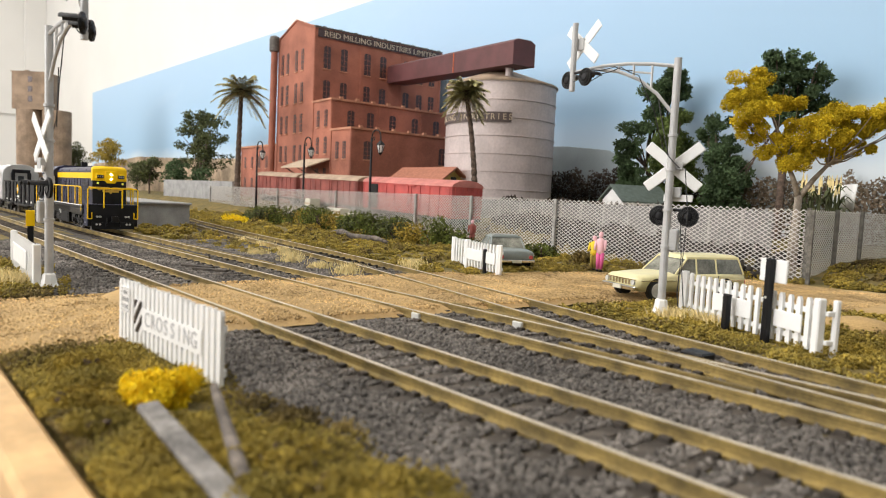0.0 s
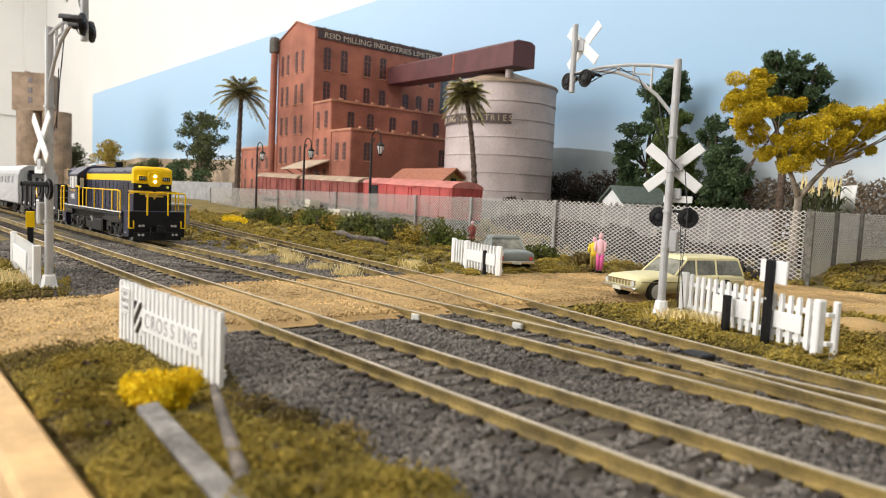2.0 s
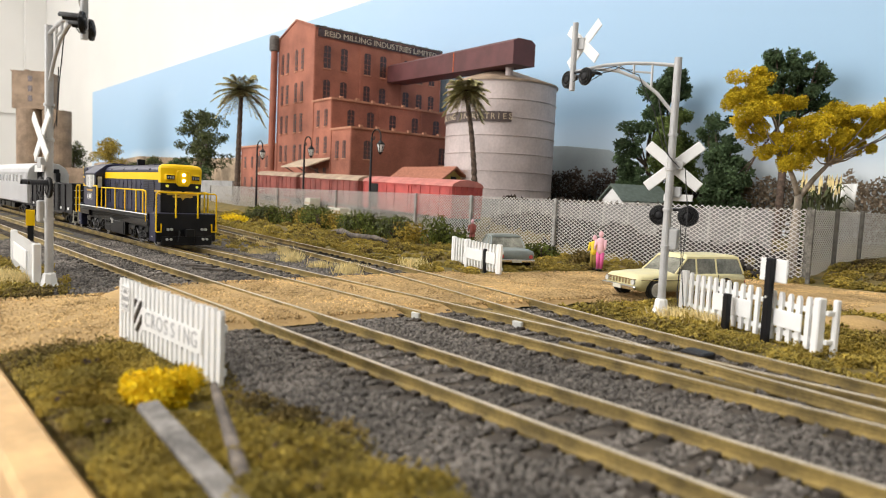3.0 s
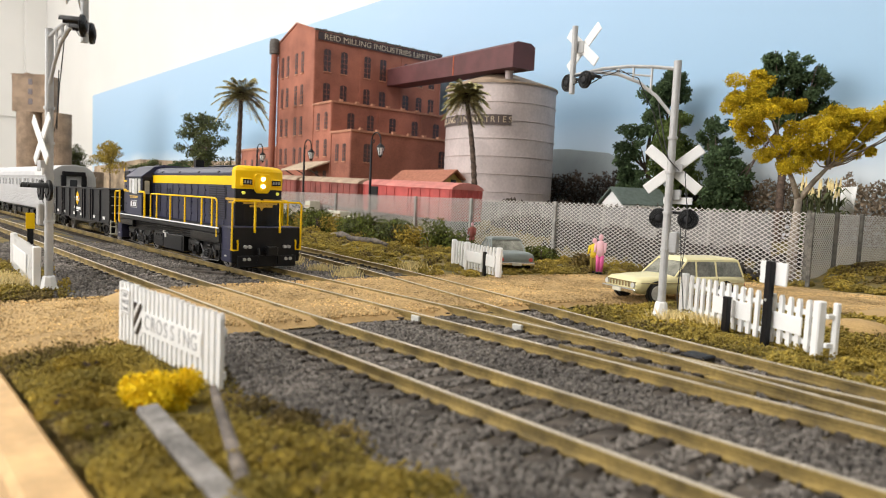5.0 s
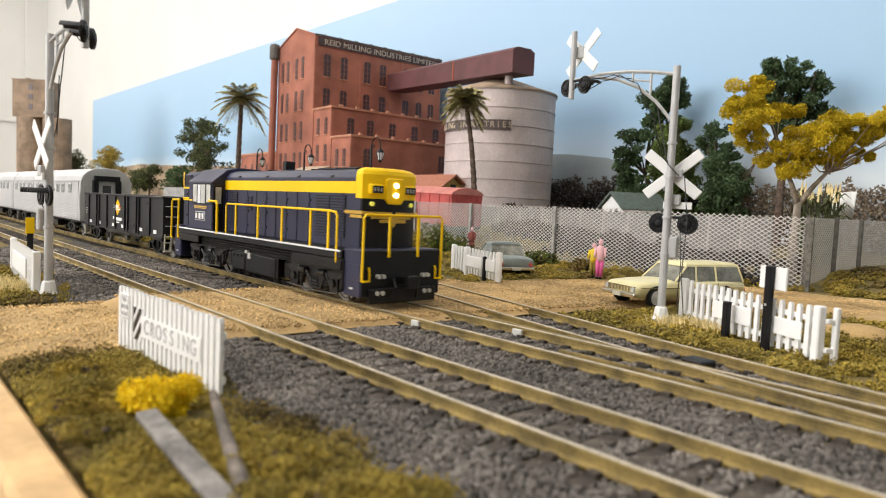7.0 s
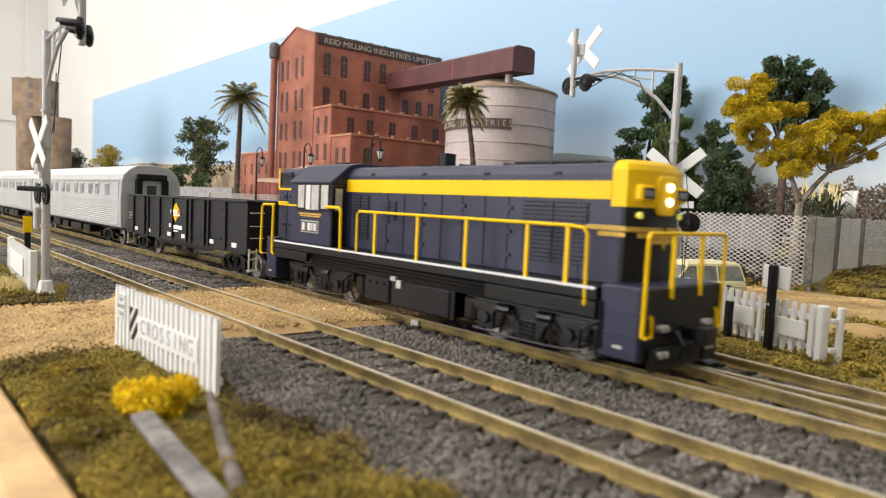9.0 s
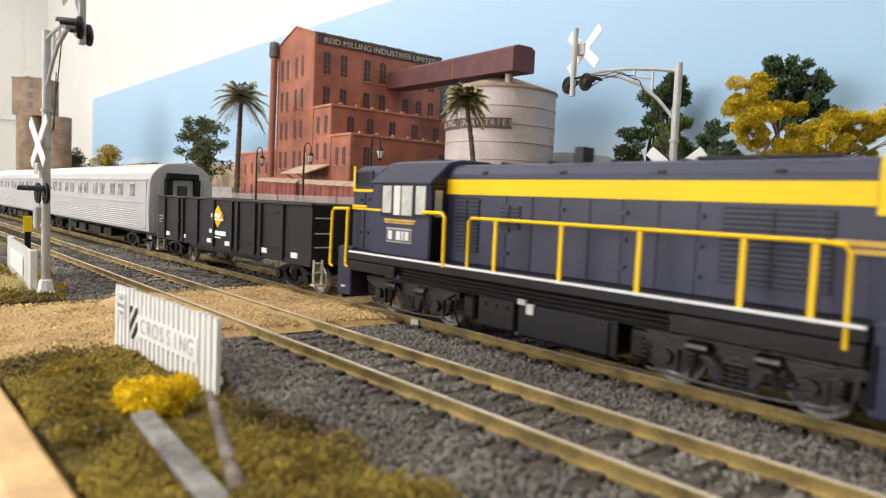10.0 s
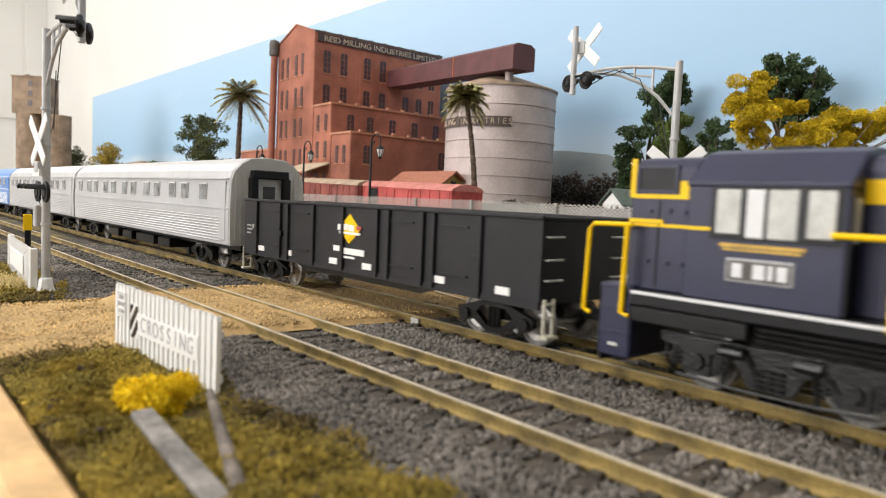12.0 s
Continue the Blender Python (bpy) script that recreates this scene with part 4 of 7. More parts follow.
def build_coach(label, main, low):
    C = thing("passenger_coach", 0, 0, 0, label=label, category="passenger coach", group="coaches of the train")
    hl, hw = 122.5, 16.2
    prof = [(-hw, 11), (hw, 11), (hw + .2, 24), (hw - .2, 37), (hw - 1.6, 41), (hw - 4.5, 44), (8, 46), (0, 46.8), (-8, 46), (-hw + 4.5, 44), (-hw + 1.6, 41), (-hw + .2, 37), (-hw - .2, 24)]
    bm = bmesh.new()
    prism(bm, prof, "x", -hl, hl)
    body = part("body", bm, main, C, bevel=.35)
    for s in (-1, 1):
        bm = bmesh.new()
        for k in range(9):
            z = 12.6 + k * 1.15
            rod(bm, (-hl + 5, s * (hw - .02), z), (hl - 5, s * (hw - .02), z), .36, n=6)
        tagged(part("fluting", bm, low, body, "corrugated lower side panels"), kind="stuff")
        for z in (25.4, 37.2):
            part("side_strip", boxes((-hl + 1, hl - 1, s * (hw + .2) - .3, s * (hw + .2) + .3, z, z + .5)), low, body)
        x, k = hl - 26, 0
        while x > -hl + 14:
            wf = part("window", boxes((x - 4.0, x + 4.0, s * (hw + .15) - .3, s * (hw + .15) + .3, 28.8, 35.6)), M_COACHEND, body, bevel=.25)
            part("pane", boxes((x - 3.5, x + 3.5, s * (hw + .4) - .15, s * (hw + .4) + .15, 29.3, 35.1)), M_BLIND, wf, "grey window pane")
            x -= 15.5 if k % 2 else 21.0
            k += 1
        part("door_panel", boxes((hl - 9, hl - 3, s * (hw + .1) - .3, s * (hw + .1) + .3, 13, 36.5)), main, body, bevel=.2)
        part("step", boxes((hl - 9, hl - 3, s * 14.6 - 1.4, s * 14.6 + 1.4, 6.4, 7.2)), M_UNDER, body)
    for e in (-1, 1):
        x = e * hl
        prof2 = [(u * .985, v if v < 30 else v - .4) for u, v in prof]
        bm = bmesh.new()
        prism(bm, prof2, "x", min(x, x + e * .8), max(x, x + e * .8))
        part("end_panel", bm, M_COACHEND, body, "pale grey ribbed coach end")
        bm = bmesh.new()
        for k in range(-6, 7):
            if abs(k) > 3:
                box(bm, min(x, x + e * 1.2), max(x, x + e * 1.2), k * 2.3 - .3, k * 2.3 + .3, 13, 40)
        part("end_rib", bm, M_COACHEND, body)
        gang = part("gangway", boxes((min(x, x + e * 3.4), max(x, x + e * 3.4), -8.8, -5.4, 12, 38.4), (min(x, x + e * 3.4), max(x, x + e * 3.4), 5.4, 8.8, 12, 38.4), (min(x, x + e * 3.4), max(x, x + e * 3.4), -8, 8, 38, 41.4)), M_BLACK, body, "black rubber gangway", bevel=.4)
        part("end_door", boxes((min(x, x + e * 1.2), max(x, x + e * 1.2), -5.4, 5.4, 12, 38)), M_COACHEND, gang)
        part("end_door_window", boxes((min(x + e * 1.1, x + e * 1.4), max(x + e * 1.1, x + e * 1.4), -2.6, 2.6, 27, 35)), M_DARKGLASS, gang)
        part("coupler", boxes((min(x, x + e * 5), max(x, x + e * 5), -1.4, 1.4, 7, 9.4)), M_UNDER, body)
    part("underframe", boxes((-hl + 2, hl - 2, -10, 10, 8.6, 11)), M_UNDER, body)
    for x0, x1 in ((-50, -30), (-22, -6), (2, 30), (36, 52)):
        part("equipment_box", boxes((x0, x1, -14.6, 14.6, 4.6, 9)), M_UNDER, body, bevel=.4)
    for bx in (-88, 88):
        bogie(C, bx, 5.2, 13, spin=False)
    return C


# ---- mill, silo and other buildings ----
def arched(bm, u0, u1, v0, v1, place, a, b, n=6):
    prof = [(u0, v0), (u1, v0), (u1, v1)]
    c, r = (u0 + u1) / 2, (u1 - u0) / 2
    prof += [(c + r * math.cos(t), v1 + r * .45 * math.sin(t)) for t in (math.pi * k / n for k in range(1, n))]
    prof.append((u0, v1))
    loft(bm, [[place(u, v, w) for u, v in prof] for w in (a, b)])


def mill_window(parent, face, c, u, v, w, hgt):
    """face 'front' (looks to -y) at y=c or 'side' (looks to +x) at x=c."""
    place = (lambda p, q, s: (p, c - s, q)) if face == "front" else (lambda p, q, s: (c + s, p, q))
    bm = bmesh.new()
    arched(bm, u - w / 2, u + w / 2, v, v + hgt, place, -.4, .35)
    bmesh.ops.recalc_face_normals(bm, faces=bm.faces)
    win = part("window", bm, M_WINDOW, parent)
    bm = bmesh.new()

    def bar(p0, p1, q0, q1, s0, s1):
        P, Q = place(p0, q0, s0), place(p1, q1, s1)
        box(bm, min(P[0], Q[0]), max(P[0], Q[0]), min(P[1], Q[1]), max(P[1], Q[1]), min(P[2], Q[2]), max(P[2], Q[2]))
    bar(u - .3, u + .3, v, v + hgt + w * .2, .3, .6)
    for k in range(1, 4):
        bar(u - w / 2, u + w / 2, v + hgt * k / 4 - .2, v + hgt * k / 4 + .2, .3, .6)
    part("glazing_bar", bm, M_BRICK, win)
    bm = bmesh.new()
    bar(u - w / 2 - .8, u + w / 2 + .8, v - 1.4, v, 0, 1.4)
    part("sill", bm, M_BRICKTRIM, win)


def brick_block(parent, x0, x1, y0, y1, z0, z1, bays_front, bays_side, floors, gable=0):
    bm = bmesh.new()
    if gable:
        prism(bm, [(x0, z0), (x1, z0), (x1, z1), ((x0 + x1) / 2, z1 + gable), (x0, z1)], "y", y0, y1)
    else:
        box(bm, x0, x1, y0, y1, z0, z1)
    wall = part("wall", bm, M_BRICK, parent, "red brick wall")
    # piers and string courses
    nf, ns = len(bays_front), len(bays_side)
    for x in (x0 + 1.6, x1 - 1.6):
        part("pier", boxes((x - 1.6, x + 1.6, y0 - 1.0, y0, z0, z1)), M_BRICK, wall)
    for y in np.linspace(y0 + 2, y1 - 2, max(2, ns // 2 + 1)):
        part("pier", boxes((x1, x1 + 1.0, y - 2, y + 2, z0, z1)), M_BRICK, wall)
    bm = boxes((x0 - .8, x1 + 1.6, y0 - 1.6, y0 + 1, z1 - 2.0, z1 + .8)) if not gable else bmesh.new()
    box(bm, x1 - 1, x1 + 1.8, y0 + .8, y1, z1 - 2.0, z1 + .8)
    if gable:
        m_ = (x0 + x1) / 2
        for sgn, xe in ((1, x0), (-1, x1)):
            prism(bm, [(xe, z1 - .5), (xe, z1 + 2), (m_, z1 + gable + 2), (m_, z1 + gable - .5)][::sgn], "y", y0 - 1.4, y0 + 2)
        bmesh.ops.recalc_face_normals(bm, faces=bm.faces)
    part("parapet", bm, M_BRICKTRIM if not gable else M_BRICK, wall)
    for y in np.arange(y0 + 14, y1, 26):
        part("parapet_pier", boxes((x1 - 2, x1 + 2.4, y - 2.4, y + 2.4, z1, z1 + 3.4)), M_ROOFGREY if gable else M_BRICKTRIM, wall)
    for z, hgt in floors:
        for x in bays_front:
            mill_window(wall, "front", y0, x, z, 8.6, hgt)
        for y in bays_side:
            mill_window(wall, "side", x1, y, z, 11, hgt)
    return wall


def text_part(name, body, size, material, m, parent, label=""):
    cu = bpy.data.curves.new(name, "FONT")
    cu.body, cu.size, cu.extrude = body, size * MM, .25 * MM
    cu.align_x, cu.align_y = "CENTER", "CENTER"
    tmp = new(name, cu)
    bpy.context.view_layer.update()
    me = bpy.data.meshes.new_from_object(tmp.evaluated_get(bpy.context.evaluated_depsgraph_get()))
    bpy.data.objects.remove(tmp)
    me.materials.clear()
    me.materials.append(material)
    ob = new(name, me)
    ob.parent = parent
    ob.matrix_basis = m
    if label:
        ob["label"] = label
    return ob


def build_mill():
    # local frame: origin at the corner between gable and long side; x to the east, y away from the tracks
    B = thing("flour_mill", -862, 500, 3, rz=-4, label="tall red brick flour mill with stepped wings", category="mill building")
    main = brick_block(B, -127, 0, 0, 228, 0, 266, (-111, -92, -61, -40), (20, 48, 88, 116, 160, 186, 210), ((30, 24), (74, 24), (118, 26), (163, 28), (210, 30)), gable=20)
    brick_block(B, 0.2, 58, -.5, 229, 0, 160, (18, 42), (30, 62, 100, 140, 180, 214), ((40, 22), (84, 22), (122, 22)))
    brick_block(B, 58.2, 116, -1, 230, 0, 117, (78, 98), (24, 150, 206), ((30, 18), (76, 22)))
    brick_block(B, -290, -127.2, 4, 200, 0, 104, (-272, -240, -208, -176, -150), (), ((30, 18), (66, 18)))
    # long name board on the east side
    board = part("name_board", boxes((.9, 2.0, 4, 226, 253.5, 265)), M_WINDOW, B, "weathered name board with raised capitals")
    text_part("lettering", "REID MILLING INDUSTRIES LIMITED", 11.5, M_AWNING, Matrix.Translation((2.2 * MM, 115 * MM, 258.8 * MM)) @ Euler((radians(90), 0, radians(90))).to_matrix().to_4x4() @ Matrix.Diagonal((1.13, 1, 1, 1)), board)
    part("roof_edge", boxes((-2, 3, -1.5, 228, 266, 268.4)), M_ROOFGREY, B)
    # drain pipe and chimney drum
    bm = bmesh.new()
    rod(bm, (-134, -6, 60), (-130, -6, 262), 5.4, n=14)
    pipe = part("dust_pipe", bm, M_BRICK, B, "brown vertical dust pipe", smooth=False)
    bm = bmesh.new()
    lathe(bm, [(6, 248), (8.2, 250), (8.2, 268), (7, 272), (2, 274)], 16, -131, -6)
    part("cowl", bm, M_ROOFGREY, pipe, "dark cowl")
    # loading awnings on the front
    bm = bmesh.new()
    prism(bm, [(-2, 77), (-36, 64), (-36, 62.4), (-2, 75)], "x", -26, 60)
    bmesh.ops.recalc_face_normals(bm, faces=bm.faces)
    part("awning", bm, M_AWNING, B, "cream sloping awning")
    for x in (-22, 17, 56):
        bm = bmesh.new()
        rod(bm, (x, -2, 48), (x, -32, 63.6), .8, n=5)
        part("awning_post", bm, M_DARKBARK, B)
    part("low_canopy", boxes((-120, 100, -30, -2, 46, 48)), M_AWNING, B, bevel=.5)
    part("plinth", boxes((-204, 120, -6, 30, -4, 8)), M_PLATFORM, B)
    return B


def build_gallery():
    G = thing("conveyor_gallery", 0, 0, 0, label="maroon enclosed conveyor gallery from mill to silo", category="conveyor")
    a, b = Vector((-851, 640, 221)), Vector((-534, 586, 205))
    d = (b - a).normalized()
    up = Vector((0, 0, 1))
    side = d.cross(up).normalized()
    bm = bmesh.new()
    rings = []
    for p, hh in ((a, 14), (b, 15)):
        rings.append([p + side * u * 16 + up * v * hh for u, v in ((-1, -1), (1, -1), (1, .75), (.6, 1), (-.6, 1), (-1, .75))])
    loft(bm, rings)
    bmesh.ops.recalc_face_normals(bm, faces=bm.faces)
    body = part("gallery_body", bm, M_CONVEYOR, G, "maroon sheet cladding")
    bm = bmesh.new()
    p = a.lerp(b, .6)
    loft(bm, [[q + side * u * 16.6 + up * v * 14.2 for u, v in ((-1, -1), (1, -1), (1, .75), (.6, 1), (-.6, 1), (-1, .75))] for q in (p - d * .8, p + d * .8)])
    bmesh.ops.recalc_face_normals(bm, faces=bm.faces)
    part("joint_strip", bm, M_CONVTRIM, body, "rust-orange joint strip")
    return G


def build_silo():
    cx, cy, r = -607, 627, 70
    S = thing("grain_silo", cx, cy, 3, label="round galvanised grain silo with conical rusty roof", category="silo")
    bm = bmesh.new()
    prof = []
    for k in range(8):
        z = k * 21.5
        prof += [(r, z), (r, z + 20.4), (r + .9, z + 20.7), (r + .9, z + 21.3)]
    lathe(bm, prof, 64)
    wall = part("silo_wall", bm, M_SILO, S, "banded galvanised wall", smooth=False)
    bm = bmesh.new()
    lathe(bm, [(r + 2, 172), (r + 2, 174), (9, 196), (8, 198), (.5, 198)], 64)
    roof = part("silo_roof", bm, M_SILOROOF, S, "rusty conical roof")
    bm = bmesh.new()
    lathe(bm, [(8, 194), (8, 204), (.5, 206)], 14)
    part("roof_vent", bm, M_SILO, roof)
    bm = bmesh.new()
    lathe(bm, [(5, 178), (5, 188), (6, 189), (.5, 191)], 12, 44, -34)
    part("roof_vent", bm, M_SILO, roof)
    # name panel bent round the wall
    bm = bmesh.new()
    rings = []
    for k in range(21):
        a = radians(-137 + k * 5.1)
        rings.append([((r + o) * math.cos(a), (r + o) * math.sin(a), z) for o, z in ((.6, 122.5), (1.3, 122.5), (1.3, 134.5), (.6, 134.5))])
    loft(bm, rings)
    panel = part("name_panel", bm, M_PANEL, S, "curved name panel with dark capitals")
    word = "MILLING INDUSTRIES"
    for i, ch in enumerate(word):
        if ch == " ":
            continue
        a = radians(-133 + i * 5.7)
        m = Matrix.Translation(((r + 1.5) * math.cos(a) * MM, (r + 1.5) * math.sin(a) * MM, 128.5 * MM)) @ Euler((radians(90), 0, a + math.pi / 2)).to_matrix().to_4x4()
        text_part("letter", ch, 10, M_AWNING, m, panel)
    return S


# ---- crossing furniture ----
def build_gate_signal():
    """Pole with a braced arm along -x, cross boards, lamp pairs and cables."""
    G = thing("crossing_signal", 0, 0, 0, label="grey level-crossing signal mast with white cross boards and black lamps", category="crossing signal", group="signals at the level crossing")
    bm = bmesh.new()
    rod(bm, (0, 0, 0), (0, 0, 83), 1.3, 1.2, 14)
    pole = part("mast", bm, M_GREYPOLE, G, smooth=False)
    bm = bmesh.new()
    lathe(bm, [(2.9, -.5), (2.9, 1.2), (2.4, 2.0), (1.9, 5), (1.5, 5.4)], 8)
    part("mast_base", bm, M_WHITE, pole, "whitish cast base")
    for z in (22, 34, 47, 58):
        bm = bmesh.new()
        lathe(bm, [(1.28, z), (1.6, z + .1), (1.6, z + .9), (1.28, z + 1)], 14)
        part("band", bm, M_GREYPOLE, pole)
    # arched arm with lower brace
    bm = bmesh.new()
    top = [(-1, 0, 80.6), (-8, 0, 81.6), (-16, 0, 82.2), (-24, 0, 82), (-34, 0, 80.4)]
    low = [(-1, 0, 66), (-6, 0, 72), (-12, 0, 76.8), (-19, 0, 79.8), (-27, 0, 81)]
    tube(bm, top, .58, 8)
    tube(bm, low, .55, 8)
    for a, b in (((-8, 0, 81.4), (-8, 0, 73.8)), ((-14, 0, 82), (-14, 0, 78)), ((-19, 0, 82), (-19, 0, 79.8))):
        rod(bm, a, b, .45, n=6)
    rod(bm, (-8, 0, 78.6), (-14, 0, 79.4), .35, n=5)
    arm = part("arm", bm, M_GREYPOLE, G, smooth=False)
    bm = bmesh.new()
    rod(bm, (-35, 0, 74), (-35, 0, 97), 1.0, n=12)
    part("arm_post", bm, M_GREYPOLE, arm)

    def cross(cx, cz, y, size, parent, turn=0, w=1.75):
        for k, a in enumerate((39, -39)):
            bm = bmesh.new()
            box(bm, -size, size, -.24, .24, -w, w)
            ob = part("cross_board", bm, M_WHITE, parent, "white cross board", bevel=.2)
            ob.matrix_basis = mmpose(cx, y, cz, 0, 0, turn) @ mmpose(0, k * .5, 0, 0, a, 0)

    def lamps(cx, cz, y, parent, r=3.3, turn=0):
        bm = bmesh.new()
        rod(bm, (-5, 0, 2.0), (5, 0, 2.0), .5, n=6)
        bar = part("lamp_bar", bm, M_BLACK, parent, at=(cx, y, cz, 0, 0, turn))
        for s in (-1, 1):
            bm = bmesh.new()
            prof = [(.3, -1.3), (1.1, -1.2), (1.7, -.6), (r, -.5), (r, .1), (2.5, .3), (2.4, -.2), (1.7, -.2), (1.6, .4), (.2, .2)]
            x = s * 4.5
            loft(bm, [[(x + q * math.cos(a), -w, q * math.sin(a)) for a in (2 * math.pi * k / 20 for k in range(20))] for q, w in prof])
            bmesh.ops.recalc_face_normals(bm, faces=bm.faces)
            part("lamp_head", bm, M_BLACK, bar, "black round lamp with target board")
            bm = bmesh.new()
            for q, d in ((r - .25, .6), (r - .95, .75), (1.75, .95)):
                tube(bm, [(x + q * math.cos(a), d, q * math.sin(a)) for a in (2 * math.pi * k / 20 for k in range(21))], .2, 5)
            part("lamp_back_ring", bm, M_UNDER, bar)
            bm = bmesh.new()
            rings = []
            for yy in (-.3, -5.2):
                rings.append([(x + q * math.cos(a), yy, q * math.sin(a)) for q in (2.3, 2.0) for a in ([radians(20 + k * 14) for k in range(11)] if q == 2.3 else [radians(160 - k * 14) for k in range(11)])])
            loft(bm, rings)
            bmesh.ops.recalc_face_normals(bm, faces=bm.faces)
            part("hood", bm, M_BLACK, bar)

    cross(.4, 48.6, 1.9, 10.9, pole)
    part("bracket", boxes((-1, 3.6, .8, 1.6, 47.6, 50.2), (-.6, 3.4, .8, 2.6, 38.6, 42)), M_GREYPOLE, pole, bevel=.2)
    part("notice_plate", boxes((-2, 7, 1.8, 2.4, 37.4, 39.6)), M_WHITE, pole, "small white notice plate")
    lamps(1.8, 32.6, 1.0, pole, turn=180)
    part("relay_box", boxes((.6, 3.8, -.6, 2.8, 21.4, 28.4)), M_GREYPOLE, pole, "grey relay box", bevel=.4)
    cross(-32.6, 90, 1.6, 9.8, arm, -30)
    part("bracket", boxes((-36, -31.8, .6, 1.8, 88, 92)), M_GREYPOLE, arm, bevel=.2)
    lamps(-33, 78.0, -1.0, arm, 3.0, 150)
    for pts in ([(4, 1, 31), (5.4, -1, 20), (5, -1.2, 8), (6, -1, -.5)], [(4.5, 0, 48), (6.4, -1, 34), (5.8, -1, 16), (7.6, -.5, -.5)], [(-31, -.6, 76), (-24, -.8, 79.4), (-18, -1.2, 81), (-12, -1, 78), (-6, -1.4, 66), (-2.4, -1.4, 54), (3, -1, 48)],
                [(-37, -.6, 76), (-28, -.8, 80.4), (-20, -1.2, 81.2), (-14, -1.2, 79.6)], [(-5, -1.4, 70), (-3.2, -1.6, 62), (-.6, -2, 52)]):
        bm = bmesh.new()
        P = [Vector(p) for p in pts]
        fine = [P[0]]
        for a, b in zip(P, P[1:]):
            fine += [a.lerp(b, .33) + Vector((0, 0, -.3)), a.lerp(b, .66) + Vector((0, 0, -.3)), b]
        tube(bm, fine, .17, 5)
        part("cable", bm, M_WIRE, pole, "thin black cable")
    return G


def build_picket_fence(name, a, b, n, label, posts=(0, 1), board=True, z0=-2.6):
    a, b = Vector((*a, 0)), Vector((*b, 0))
    L = (b - a).length
    F = thing(name, a.x, a.y, z0, rz=math.degrees(math.atan2(b.y - a.y, b.x - a.x)), label=label, category="fence", group="white wing fences at the crossing")
    first = None
    for i in range(n):
        x = L * (i + .5) / n
        if first is None:
            bm = bmesh.new()
            prism(bm, [(-.72, .8), (.72, .8), (.72, 13.0), (.35, 13.9), (-.35, 13.9), (-.72, 13.0)], "y", -.45, .35)
            first = part("picket", bm, M_WHITE, F, at=(x, 0, 0))
        else:
            ob = new("picket", first.data)
            ob.parent = F
            ob.matrix_basis = mmpose(x, 0, RNG.uniform(-.15, .15), 0, RNG.uniform(-.8, .8), 0)
    for z in (3, 10.6):
        part("fence_rail", boxes((.4, L - .8, .36, 1.1, z - .7, z + .7)), M_WHITE, F, bevel=.15)
    for t in posts:
        part("fence_post", boxes((L * t - 1.15, L * t + 1.15, -.8, 1.5, -1, 14.2)), M_WHITE, F, bevel=.3)
    return F, L


